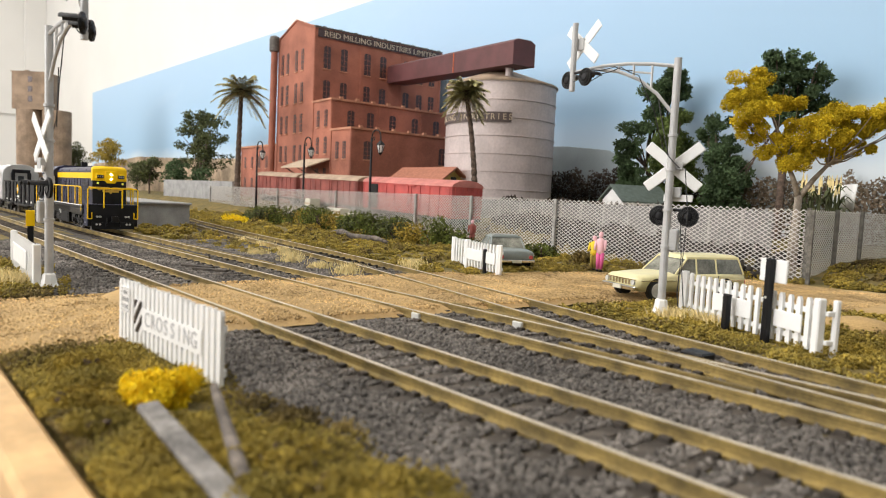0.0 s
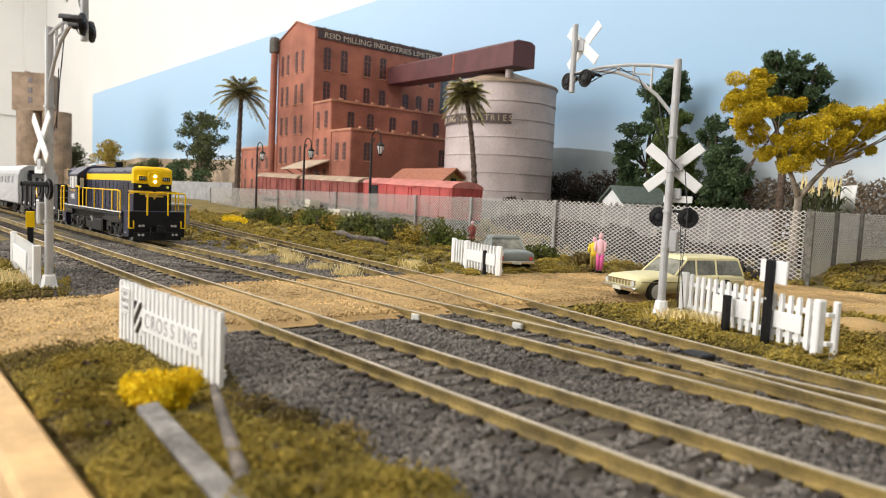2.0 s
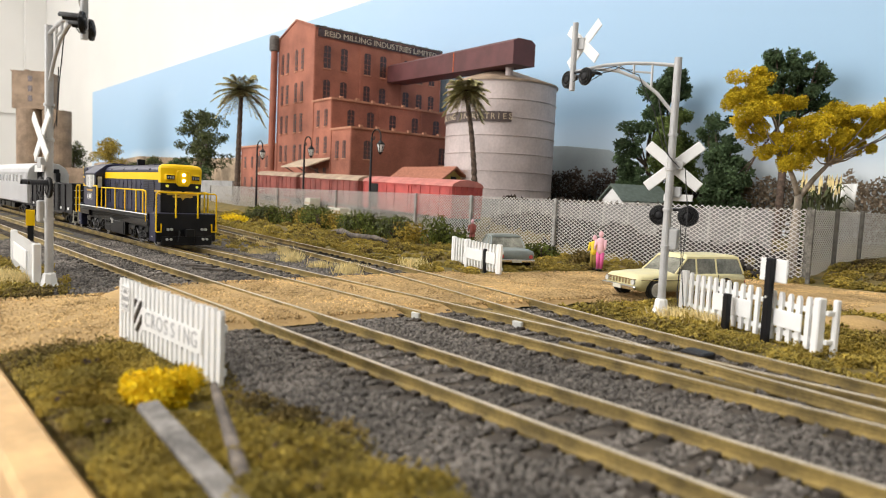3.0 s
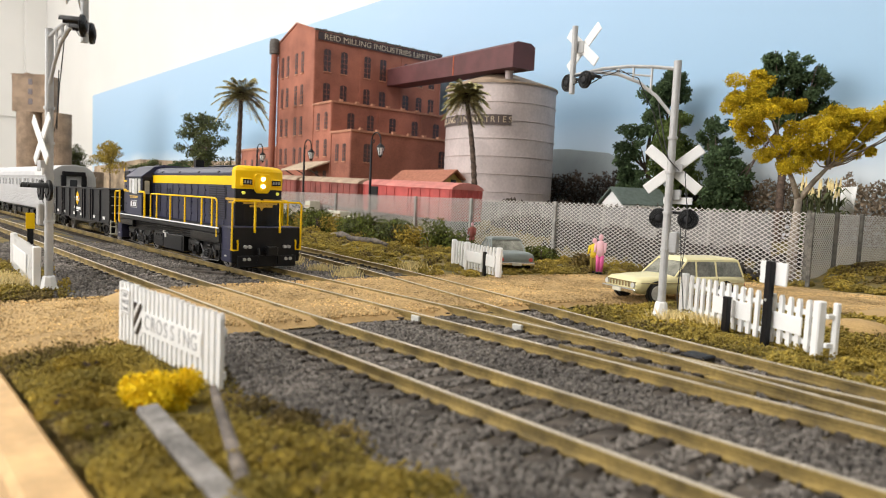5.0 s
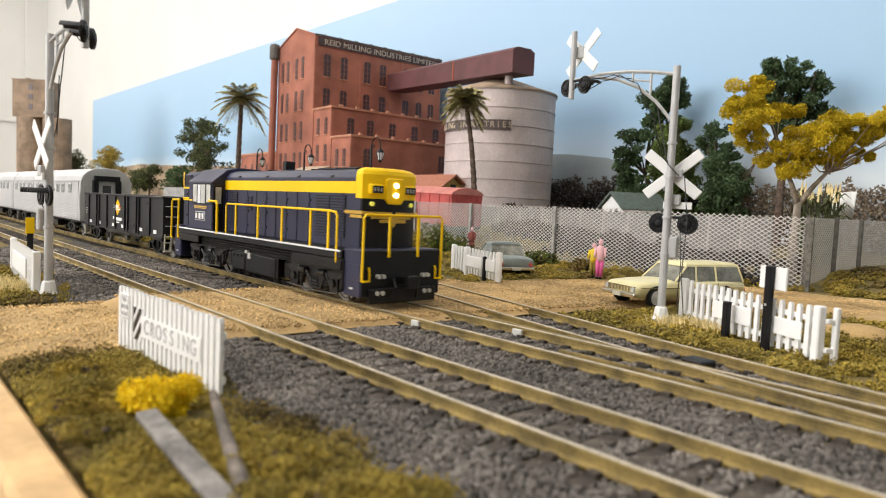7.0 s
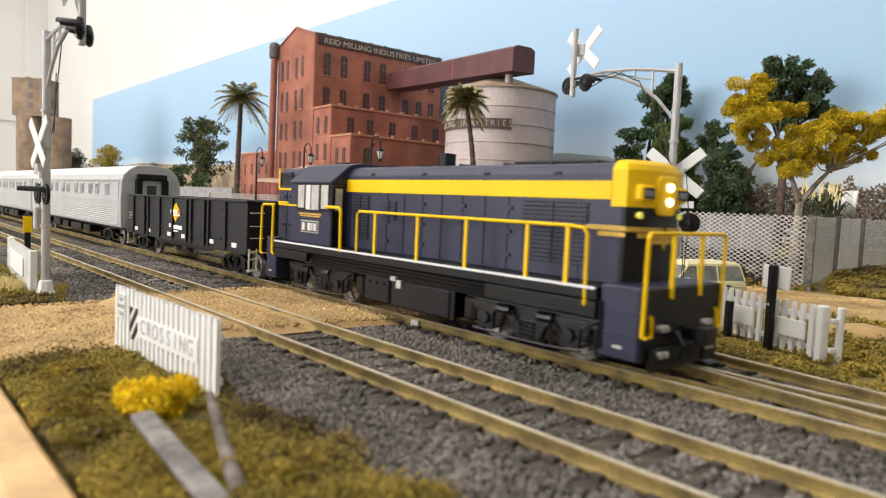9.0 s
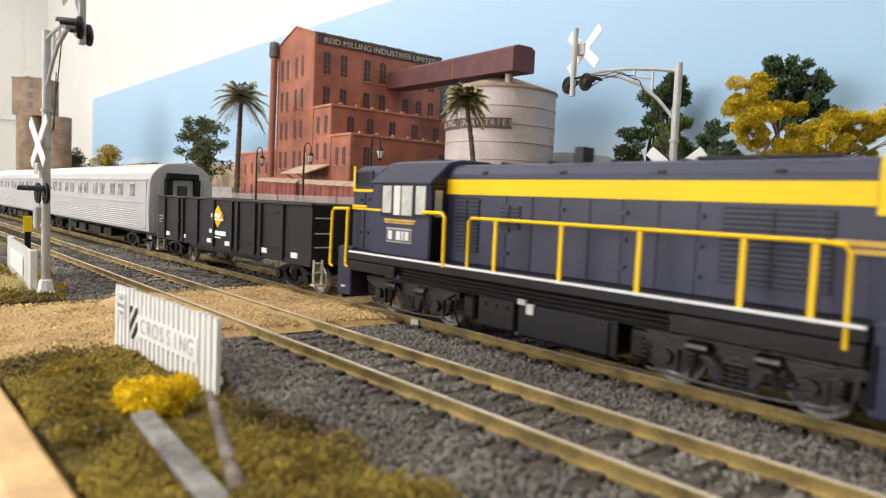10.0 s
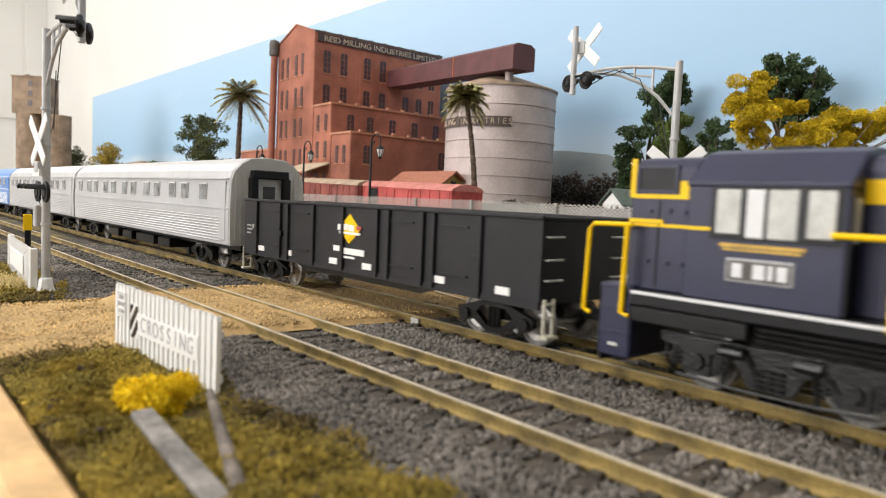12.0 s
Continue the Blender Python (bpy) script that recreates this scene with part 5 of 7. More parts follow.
def build_fences():
    # wing fence beside the far signal, with notice boards
    F, L = build_picket_fence("picket_fence", (-110.6, 206.0), (-57.6, 176.4), 19, "white picket wing fence with notice boards beside the mast", (0, .97))
    part("notice_board", boxes((L * .30, L * .58, -1.0, -.5, 4.4, 9.6)), M_WHITE, F, bevel=.15)
    part("notice_board", boxes((L * .66, L * .9, -1.0, -.5, 4.6, 9.2)), M_WHITE, F, bevel=.15)
    part("return_rail", boxes((L - .6, L + .4, 1, 3.4, 2.8, 4), (L - .6, L + .4, 1, 3.4, 10, 11.2)), M_WHITE, F, bevel=.15)
    part("return_post", boxes((L - .8, L + .8, 3, 4.4, -1, 14)), M_WHITE, F, bevel=.3)
    for x, y, h, sign in ((-87.7, 189.2, 11, False), (-73.6, 182.6, 23, True)):
        P = thing("sign_post", x, y, -3, rz=-29, label="black sign post with blank white square board" if sign else "short black marker post by the picket fence", category="sign post")
        bm = boxes((-1.15, 1.15, -.8, .8, -1, h))
        post = part("post", bm, M_BLACK, P, bevel=.25)
        if sign:
            part("board", boxes((-5.2, 5.0, .85, 1.5, 16.6, 22.8)), M_WHITE, P, "white square board", bevel=.2)
            bm = bmesh.new()
            rod(bm, (0, -.9, 12.5), (0, -.5, 12.5), .4, n=6)
            part("bolt", bm, M_CLEAR, post)
    F, L = build_picket_fence("picket_fence", (-263.3, 241), (-208.2, 221), 17, "white picket wing fence near the parked grey car", (0, .31, .94))
    part("notice_board", boxes((L * .34, L * .66, -1.0, -.5, 4.5, 10)), M_WHITE, F, bevel=.15)
    part("notice_board", boxes((L * .7, L * .9, -1.0, -.5, 4.5, 10)), M_WHITE, F, bevel=.15)
    P = thing("sign_post", -224, 226, -3, rz=-20, label="short black marker post by the picket fence", category="sign post")
    part("post", boxes((-1.1, 1.1, -.8, .8, -1, 11.5)), M_BLACK, P, bevel=.25)
    # nearest fence with the crossing notice
    F, L = build_picket_fence("picket_fence", (-155.5, 43.1), (-106.2, 45.6), 22, "white picket wing fence lettered for the crossing", ())
    nb = part("notice_board", boxes((L * .2, L * .29, -.62, -.44, 3.8, 10.7), (L * .29, L * .85, -.62, -.44, 4.9, 9.3)), M_WHITE, F, "white notice board")
    up = Euler((radians(90), 0, 0)).to_matrix().to_4x4()
    for i, ch in enumerate("CROSSING"):
        text_part("letter", ch, 4.3, M_GREYINK, Matrix.Translation((L * (.345 + i * .064) * MM, -.64 * MM, 7.1 * MM)) @ up @ Matrix.Diagonal((.9, 1, .25, 1)), nb)
    x0, x1, lo, hi = L * .205, L * .285, 3.9, 10.6
    for z in (1.6, 5.2, 8.8):
        quad = [(x0, z), (x1, z + 4.4), (x1, z + 6.1), (x0, z + 1.7)]
        cut = []
        for (ax, az), (bx, bz) in zip(quad, quad[1:] + quad[:1]):
            ts = sorted([0.0, 1.0] + [(e - az) / (bz - az) for e in (lo, hi) if az != bz and 0 < (e - az) / (bz - az) < 1])
            cut += [(ax + (bx - ax) * t, az + (bz - az) * t) for t in ts[:-1]]
        cut = [q for q in cut if lo - .01 <= q[1] <= hi + .01]
        bm = bmesh.new()
        prism(bm, cut, "y", -.8, -.63)
        bmesh.ops.recalc_face_normals(bm, faces=bm.faces)
        part("diagonal_stripe", bm, M_UNDER, nb, "black diagonal stripe")
    small = part("small_notice", boxes((L * .045, L * .15, -.7, -.46, 7.0, 12.6)), M_WHITE, F, "small lettered notice in a thin black border", bevel=.05)
    part("border", boxes((L * .052, L * .143, -.76, -.7, 12.1, 12.3), (L * .052, L * .143, -.76, -.7, 7.3, 7.5), (L * .052, L * .056, -.76, -.7, 7.5, 12.1), (L * .139, L * .143, -.76, -.7, 7.5, 12.1)), M_COACHGREY, small)
    for k, word in enumerate(("KEEP", "TRACKS", "CLEAR")):
        text_part("lettering", word, 1.35, M_GREYINK, Matrix.Translation((L * .0975 * MM, -.72 * MM, (11.3 - k * 1.5) * MM)) @ up @ Matrix.Diagonal((.8, 1, .25, 1)), small)
    F, L = build_picket_fence("picket_fence", (-309.9, 46), (-243, 42), 24, "white picket wing fence seen beyond the near mast", (0, 1))
    part("notice_board", boxes((L * .15, L * .75, -1.0, -.5, 3.8, 10.4)), M_WHITE, F, bevel=.15)
    P = thing("whistle_board", -298, 50, -3, rz=75, label="yellow board on a short black post", category="sign post")
    part("post", boxes((-1, 1, -.6, .6, -1, 23.4)), M_BLACK, P)
    part("board", boxes((-1.5, 1.5, -1.2, -.6, 17, 23.2)), M_YELLOW, P, bevel=.15)


def build_mesh_fence():
    pts = [(-1040, 424), (-760, 396), (-600, 380), (-449, 366), (-370, 357), (-283, 351), (-205, 356), (-131, 361), (-134, 410), (-137, 462), (-139, 532), (-140, 620)]
    F = thing("mesh_fence", 0, 0, 0, label="silver expanded-metal mesh fence on grey posts", category="fence")
    for k, ((ax, ay), (bx, by)) in enumerate(zip(pts, pts[1:])):
        a, b = Vector((ax, ay, 0)), Vector((bx, by, 0))
        L = (b - a).length
        d = (b - a) / L
        nrm = Vector((-d.y, d.x, 0))
        z0 = ground_z((ax + bx) / 2, (ay + by) / 2) + .2
        h = 34.6 - z0
        px, pz = 3.5, 2.3
        bm = bmesh.new()
        slope = pz / px
        for sgn in (1, -1):
            c = -h / slope
            while c < L:
                x0, x1 = max(0, c), min(L, c + h / slope)
                if x1 > x0:
                    zz = [(x - c) * slope for x in (x0, x1)]
                    if sgn < 0:
                        zz = [h - z for z in zz]
                    p0, p1 = a + d * x0 + Vector((0, 0, z0 + zz[0])), a + d * x1 + Vector((0, 0, z0 + zz[1]))
                    t = (p1 - p0).normalized()
                    w = t.cross(nrm).normalized() * .17
                    o = nrm * .14
                    rings = [[p + w + o, p + w - o, p - w - o, p - w + o] for p in (p0, p1)]
                    loft(bm, rings)
                c += px
        tagged(part("mesh_panel", bm, M_MESH, F), kind="stuff")
        part("post", boxes((-1.2, 1.2, -1.0, 1.0, -2, h + (.9 if k > 6 else .3))), M_POST if k > 6 else M_POSTLIGHT, F, bevel=.3, at=(ax - nrm.x * 1.9, ay - nrm.y * 1.9, z0, 0, 0, math.degrees(math.atan2(d.y, d.x))))
    bm = boxes((-1.0, 1.0, -1.0, 1.0, -2, 36.4))
    part("corner_post", bm, M_POST, F, "dark grey corner post", bevel=.3, at=(-126, 357, -2, 0, 0, 10))


def build_panel_wall():
    """Pale concrete panels between posts, well behind the mesh fence."""
    W = tagged(new("panel_wall"), "pale grey concrete panel wall with posts behind the mesh fence", "wall", kind="structure")
    line = [(-640, 566), (-470, 560), (-300, 505), (-205, 456), (-172, 424)]
    for (ax, ay), (bx, by) in zip(line, line[1:]):
        a, b = Vector((ax, ay, 0)), Vector((bx, by, 0))
        L = (b - a).length
        n = max(1, round(L / 34))
        ang = math.degrees(math.atan2(by - ay, bx - ax))
        z0 = min(ground_z(ax, ay), ground_z(bx, by)) - 3
        panel = boxes((1.3, L / n - 1.3, -.7, .7, 0, 33.2 - z0))
        for z in (9, 17, 25):
            box(panel, 1.3, L / n - 1.3, -.95, .95, z - .35, z + .35)
        first = None
        for i in range(n):
            p = a.lerp(b, i / n)
            if first is None:
                first = part("panel", panel, M_PANELWALL, W, at=(p.x, p.y, z0, 0, 0, ang))
                post = part("post", boxes((-1.4, 1.4, -1.5, 1.5, 0, 34.2 - z0)), M_POSTLIGHT, W, bevel=.3, at=(p.x, p.y, z0, 0, 0, ang))
            else:
                for src in (first, post):
                    ob = new(src.name.split(".")[0], src.data)
                    ob.parent = W
                    ob.matrix_basis = mmpose(p.x, p.y, z0, 0, 0, ang)


# ---- road vehicles and figures ----
def build_car(name, paint, label, m, wagon=True):
    C = thing(name, 0, 0, 0, label=label, category="car", group="parked cars")
    C.matrix_basis = m
    # forward is +x; sections of (half width, sill z, belt z)
    hw = 10.2
    sec = [(-26.5, 8.8, 4.4, 8.6), (-25.6, 9.7, 3.4, 9.4), (-18, 10.2, 3.1, 9.9), (-6, 10.3, 3.1, 9.9), (8, 10.2, 3.1, 9.8), (17, 10.0, 3.1, 9.4), (24, 9.7, 3.2, 8.8), (26.4, 9.0, 4.4, 7.8)]
    bm = bmesh.new()
    loft(bm, [[(x, -w * .93, lo), (x, -w, (lo + hi) / 2), (x, -w, hi - 1.2), (x, -w * .94, hi - .2), (x, -w * .6, hi + .25), (x, 0, hi + .45), (x, w * .6, hi + .25), (x, w * .94, hi - .2), (x, w, hi - 1.2), (x, w, (lo + hi) / 2), (x, w * .93, lo)] for x, w, lo, hi in sec])
    bmesh.ops.recalc_face_normals(bm, faces=bm.faces)
    body = part("body", bm, paint, C, smooth=True)
    rear = -25.2 if wagon else -13
    g = [(rear, 9.6, .2), (rear + (2 if wagon else 5), 16.2, .9), (2.2, 16.4, .9), (8.8, 9.7, .2)]
    # glasshouse
    bm = bmesh.new()
    loft(bm, [[(rear, -9.3, 9.7), (8.8, -9.3, 9.7), (8.8, 9.3, 9.7), (rear, 9.3, 9.7)], [(g[1][0], -7.9, 15.6), (2.4, -7.9, 15.6), (2.4, 7.9, 15.6), (g[1][0], 7.9, 15.6)]])
    bmesh.ops.recalc_face_normals(bm, faces=bm.faces)
    part("glass", bm, M_CARGLASS, C, "tinted car windows")
    bm = bmesh.new()
    x0, x1 = g[1][0] - .6, 3.2
    loft(bm, [[(x0, -8.0, 15.3), (x1, -8.0, 15.3), (x1, 8.0, 15.3), (x0, 8.0, 15.3)], [(x0 + .2, -7.8, 16.1), (x1 - .6, -7.8, 16.1), (x1 - .6, 7.8, 16.1), (x0 + .2, 7.8, 16.1)], [(x0 + 1.2, -6, 16.8), (x1 - 2, -6, 16.8), (x1 - 2, 6, 16.8), (x0 + 1.2, 6, 16.8)]])
    bmesh.ops.recalc_face_normals(bm, faces=bm.faces)
    part("roof", bm, paint, body, smooth=False)
    for s in (-1, 1):
        rows = [((8.8, 9.6), (2.4, 15.6)), ((rear, 9.6), (g[1][0], 15.6))]
        rows += [((-1.5, 9.6), (-1.9, 15.6)), ((-11.5, 9.6), (-11.5, 15.6))] if wagon else [((-3, 9.6), (-3.2, 15.6))]
        for (xa, za), (xb, zb) in rows:
            bm = bmesh.new()
            rod(bm, (xa, s * 9.35, za), (xb, s * 7.95, zb), .42, n=6)
            part("pillar", bm, paint, body)
        part("side_trim", boxes((-25, 25, s * 10.2 - .18, s * 10.2 + .18, 7.2, 7.5)), M_CHROME, body)
        part("door_line", boxes((-11.6, -11.4, s * 10.25 - .1, s * 10.25 + .1, 3.6, 9.2), (-1.6, -1.4, s * 10.25 - .1, s * 10.25 + .1, 3.6, 9.2), (8, 8.2, s * 10.2 - .1, s * 10.2 + .1, 3.6, 9.2)), M_UNDER, body)
        for x in (-15.6, 17.6):
            bm = bmesh.new()
            loft(bm, [[(x + q * math.cos(a), s * w, 3.7 + q * math.sin(a)) for a in (2 * math.pi * k / 20 for k in range(20))] for q, w in ((3.0, 7.6), (3.7, 7.8), (3.7, 10.1), (3.3, 10.5), (2.5, 10.4))])
            bmesh.ops.recalc_face_normals(bm, faces=bm.faces)
            wh = part("wheel", bm, M_TYRE, C, "black tyre", smooth=False)
            bm = bmesh.new()
            loft(bm, [[(x + q * math.cos(a), s * w, 3.7 + q * math.sin(a)) for a in (2 * math.pi * k / 20 for k in range(20))] for q, w in ((2.75, 10.42), (2.5, 10.62), (2.0, 10.45), (1.7, 10.62), (1.2, 10.5), (.8, 10.75), (.1, 10.8))])
            bmesh.ops.recalc_face_normals(bm, faces=bm.faces)
            part("hubcap", bm, M_WHEELTRIM, wh, "bright silver wheel trim", smooth=False)
            # black disc on the closed body paints the shaded hollow round the tyre
            bm = bmesh.new()
            loft(bm, [[(x + 4.3 * math.cos(a), s * w, 3.9 + 4.3 * math.sin(a)) for a in (2 * math.pi * k / 20 for k in range(20))] for w in (9.0, 10.3)])
            bmesh.ops.recalc_face_normals(bm, faces=bm.faces)
            part("wheel_arch", bm, M_UNDER, body)
    for e in (-1, 1):
        x = e * 26.6
        part("bumper", boxes((min(x, x + e * 1.3), max(x, x + e * 1.3), -9.8, 9.8, 3.6, 5.2)), M_CHROME, C, "chrome bumper", bevel=.4)
        part("number_plate", boxes((min(x + e * 1.2, x + e * 1.6), max(x + e * 1.2, x + e * 1.6), -2.4, 2.4, 3.6, 5.0)), M_CREAM, C)
        if e > 0:
            bm = bmesh.new()
            for k in range(9):
                box(bm, 25.9, 26.8, -8 + k * 1.85, -7 + k * 1.85, 5.6, 7.4)
            box(bm, 26, 26.9, -8.6, 8.6, 7.3, 7.7)
            part("grille", bm, M_CHROME, body, "chrome grille")
        for s in (-1, 1):
            bm = bmesh.new()
            rod(bm, (e * 25.6, s * 7.7, 6.5), (e * 27.1, s * 7.7, 6.5), 1.0, n=12)
            part("headlight" if e > 0 else "tail_light", bm, M_CLEAR if e > 0 else M_VAN, body)
    return C


def car_glass():
    m = mat("car_window", (0.26, 0.26, 0.22), 0.12, var=0.25, size=6)
    return m


M_CARGLASS = car_glass()


def build_figure(name, x, y, rz, mats, label, h=20.5, z=-2.6):
    """A plain painted figurine: one mesh with coats of paint by height."""
    bm = bmesh.new()
    k = h / 21
    for s in (-1, 1):
        rod(bm, (s * .9, 0, 0), (s * 1.0, 0, 9.5 * k), .85, 1.25, 8)
        rod(bm, (s * 2.5, .2, 16.2 * k), (s * 2.6, -1.6, 11.2 * k), .75, .6, 7)
        box(bm, s * .9 - .7, s * .9 + .7, -1.8, .9, -.2, .8)
    loft(bm, [[(2.0 * math.cos(a) * q, 1.35 * math.sin(a) * q, zz * k) for a in (2 * math.pi * i / 10 for i in range(10))] for q, zz in ((.95, 8.8), (1.05, 11), (.95, 13), (1.15, 15.6), (.8, 17), (.3, 17.5))])
    n0 = len(bm.faces)
    loft(bm, [[(1.25 * q * math.cos(a), 1.35 * q * math.sin(a), (19.2 + 1.6 * w) * k) for a in (2 * math.pi * i / 10 for i in range(10))] for q, w in ((.4, -1), (.85, -.6), (1, 0), (.85, .6), (.4, 1))])
    bmesh.ops.recalc_face_normals(bm, faces=bm.faces)
    for i, f in enumerate(bm.faces):
        zc = f.calc_center_median().z / k
        f.material_index = 3 if zc < 1 else (0 if zc < 9.6 else (1 if zc < 17.3 else 2))
    ob = part(name, bm, mats[0], smooth=True)
    for m in mats[1:]:
        ob.data.materials.append(m)
    ob.matrix_basis = mmpose(x, y, z, 0, 0, rz)
    return tagged(ob, label, "figurine")


# ---- trees and plants ----
def build_tree(name, x, y, z, h, clumps, leaf_mat, bark, label, leaf=2.2, density=1.0, trunk_r=3.0, seed=1, fork=.35, cat="tree", limbs=2, puff=(.18, .4), many=1.0):
    """clumps: (dx, dy, dz, rx, rz) in mm about the foot."""
    T = thing(name, x, y, z, label=label, category=cat)
    rng = np.random.default_rng(seed)
    bm = bmesh.new()
    fz = h * fork
    lean = rng.uniform(-2, 2, 2)
    tube(bm, [(0, 0, -4), (lean[0] * .4, lean[1] * .4, fz * .5), (lean[0], lean[1], fz)], [trunk_r * 1.3, trunk_r, trunk_r * .85], 9)
    boughs = []
    for side in (-1, 1):
        group = [c for c in clumps if (c[0] + c[1]) * side >= 0] or clumps
        m = Vector(np.mean([c[:3] for c in group], axis=0))
        knee = Vector((lean[0] + (m.x - lean[0]) * .45, lean[1] + (m.y - lean[1]) * .45, fz + (m.z - fz) * .45))
        tube(bm, [(lean[0], lean[1], fz - 1.5), Vector((lean[0], lean[1], fz)).lerp(knee, .5) + Vector(rng.uniform(-1, 1, 3)), knee], [trunk_r * .75, trunk_r * .6, trunk_r * .42], 7)
        boughs.append(knee)
    for cx, cy, cz, rx, rz_ in clumps:
        mid = boughs[0 if cx + cy < 0 else 1]
        tube(bm, [mid, mid.lerp(Vector((cx, cy, cz)), .5) + Vector(rng.uniform(-2, 2, 3)) + Vector((0, 0, -2)), (cx, cy, cz)], [trunk_r * .3, trunk_r * .16, trunk_r * .06], 6)
        for _ in range(limbs):
            e = Vector((cx, cy, cz)) + Vector(rng.uniform(-.8, .8, 3)) * rx
            tube(bm, [mid, mid.lerp(e, .6) + Vector(rng.uniform(-2, 2, 3)), e], [trunk_r * .3, trunk_r * .2, trunk_r * .08], 5)
    part("trunk", bm, bark, T, smooth=True)
    pos, size = [], []
    for cx, cy, cz, rx, rz_ in clumps:
        sub = max(5, int(min(rx * rz_ / 12, 30) * many))
        for _ in range(sub):
            d = rng.normal(size=3)
            d /= np.linalg.norm(d)
            d *= rng.uniform(.35, 1.0)
            c = np.array((cx + d[0] * rx, cy + d[1] * rx, cz + d[2] * rz_))
            rr = rng.uniform(*puff) * rx
            n = int(density * 26 * (rr / leaf) ** 1.6) + 8
            q = rng.normal(size=(n, 3))
            q /= np.linalg.norm(q, axis=1)[:, None]
            q *= (rng.uniform(.55, 1.05, n) * rr)[:, None]
            q[:, 2] *= .75
            pos.append(c + q)
            size.append(rng.uniform(.6, 1.25, n) * leaf)
    scatter("crown", LEAF, np.concatenate(pos), np.concatenate(size), leaf_mat, T, seed)
    return T


def build_palm(x, y, z, h, label, seed):
    P = thing("palm_tree", x, y, z, label=label, category="palm tree", group="palms by the mill")
    rng = np.random.default_rng(seed)
    lean = rng.uniform(-4, 4, 2) if seed != 2 else (-20, -3)
    bm = bmesh.new()
    pts, rad = [], []
    for k in range(34):
        t = k / 33
        pts.append((lean[0] * t * t, lean[1] * t * t, -3 + (h + 3) * t))
        rad.append((4.6 - 1.6 * t) * (1 if seed == 1 else .76) * (1.12 if k % 2 else .92))
    tube(bm, pts, rad, 10)
    part("trunk", bm, M_DARKBARK, P)
    top = Vector((lean[0], lean[1], h))
    fr = None
    for k in range(46):
        az = k * 2.4
        el = radians(75 - 115 * (k / 45) ** .9)
        L = rng.uniform(32, 42) * (1.15 if seed == 1 else .74)
        bm = bmesh.new()
        spine = []
        for i in range(9):
            t = i / 8
            r_ = L * t
            spine.append(Vector((r_ * math.cos(el) * (1 - .1 * t), 0, r_ * math.sin(el) - L * .4 * t * t)))
        tube(bm, spine, [.55 * (1 - .8 * i / 8) for i in range(9)], 4)
        for i in range(1, 9):
            for j in (0, .33, .66):
                if i == 8 and j:
                    continue
                p = spine[i].lerp(spine[min(8, i + 1)], j)
                w = 11 * math.sin(math.pi * min(.96, (i + j) / 9 + .12)) + 1.5
                for s in (-1, 1):
                    q = p + Vector((4.5, s * w, -2.2 - rng.uniform(0, 2)))
                    a, b, c = bm.verts.new(p + Vector((-1.1, 0, 0))), bm.verts.new(p + Vector((1.5, 0, 0))), bm.verts.new(q)
                    bm.faces.new((a, b, c))
        part("frond", bm, M_PALM, P, at=(top.x, top.y, top.z, 0, 0, math.degrees(az)))
    bm = bmesh.new()
    lathe(bm, [(3.5, h - 9), (6.5, h - 4), (5.5, h + 2), (1, h + 4)], 12, top.x, top.y)
    part("crown_shaft", bm, M_DARKBARK, P)
    return P


def shrub(name, x, y, r, h, material, label, seed, cat="shrub", leaf=1.5, n=130):
    T = thing(name, x, y, ground_z(x, y), label=label, category=cat)
    rng = np.random.default_rng(seed)
    pos = []
    for _ in range(9):
        c = np.array((rng.uniform(-.65, .65) * r, rng.uniform(-.65, .65) * r, rng.uniform(.2, .75) * h))
        q = rng.normal(size=(n, 3))
        q /= np.linalg.norm(q, axis=1)[:, None]
        q *= rng.uniform(.5, 1, n)[:, None] * np.array((r * .48, r * .48, h * .4))
        pos.append(c + q)
    p = np.concatenate(pos)
    p[:, 2] = np.maximum(p[:, 2], 0)
    scatter("foliage", LEAF, p, rng.uniform(.6, 1.2, len(p)) * leaf, material, T, seed)
    bm = bmesh.new()
    for _ in range(4):
        tube(bm, [(0, 0, -1), (rng.uniform(-.3, .3) * r, rng.uniform(-.3, .3) * r, h * .4), (rng.uniform(-.5, .5) * r, rng.uniform(-.5, .5) * r, h * .7)], .4, 5)
    part("stem", bm, M_DARKBARK, T)
    return T


BLADE = [(np.array([[-.05, 0, 0], [.05, 0, 0], [.12 * k, .1, .55], [.35 * k, .18, 1.0]]), np.array([[0, 1, 2], [0, 2, 3]])) for k in (-1, 0, 1)]


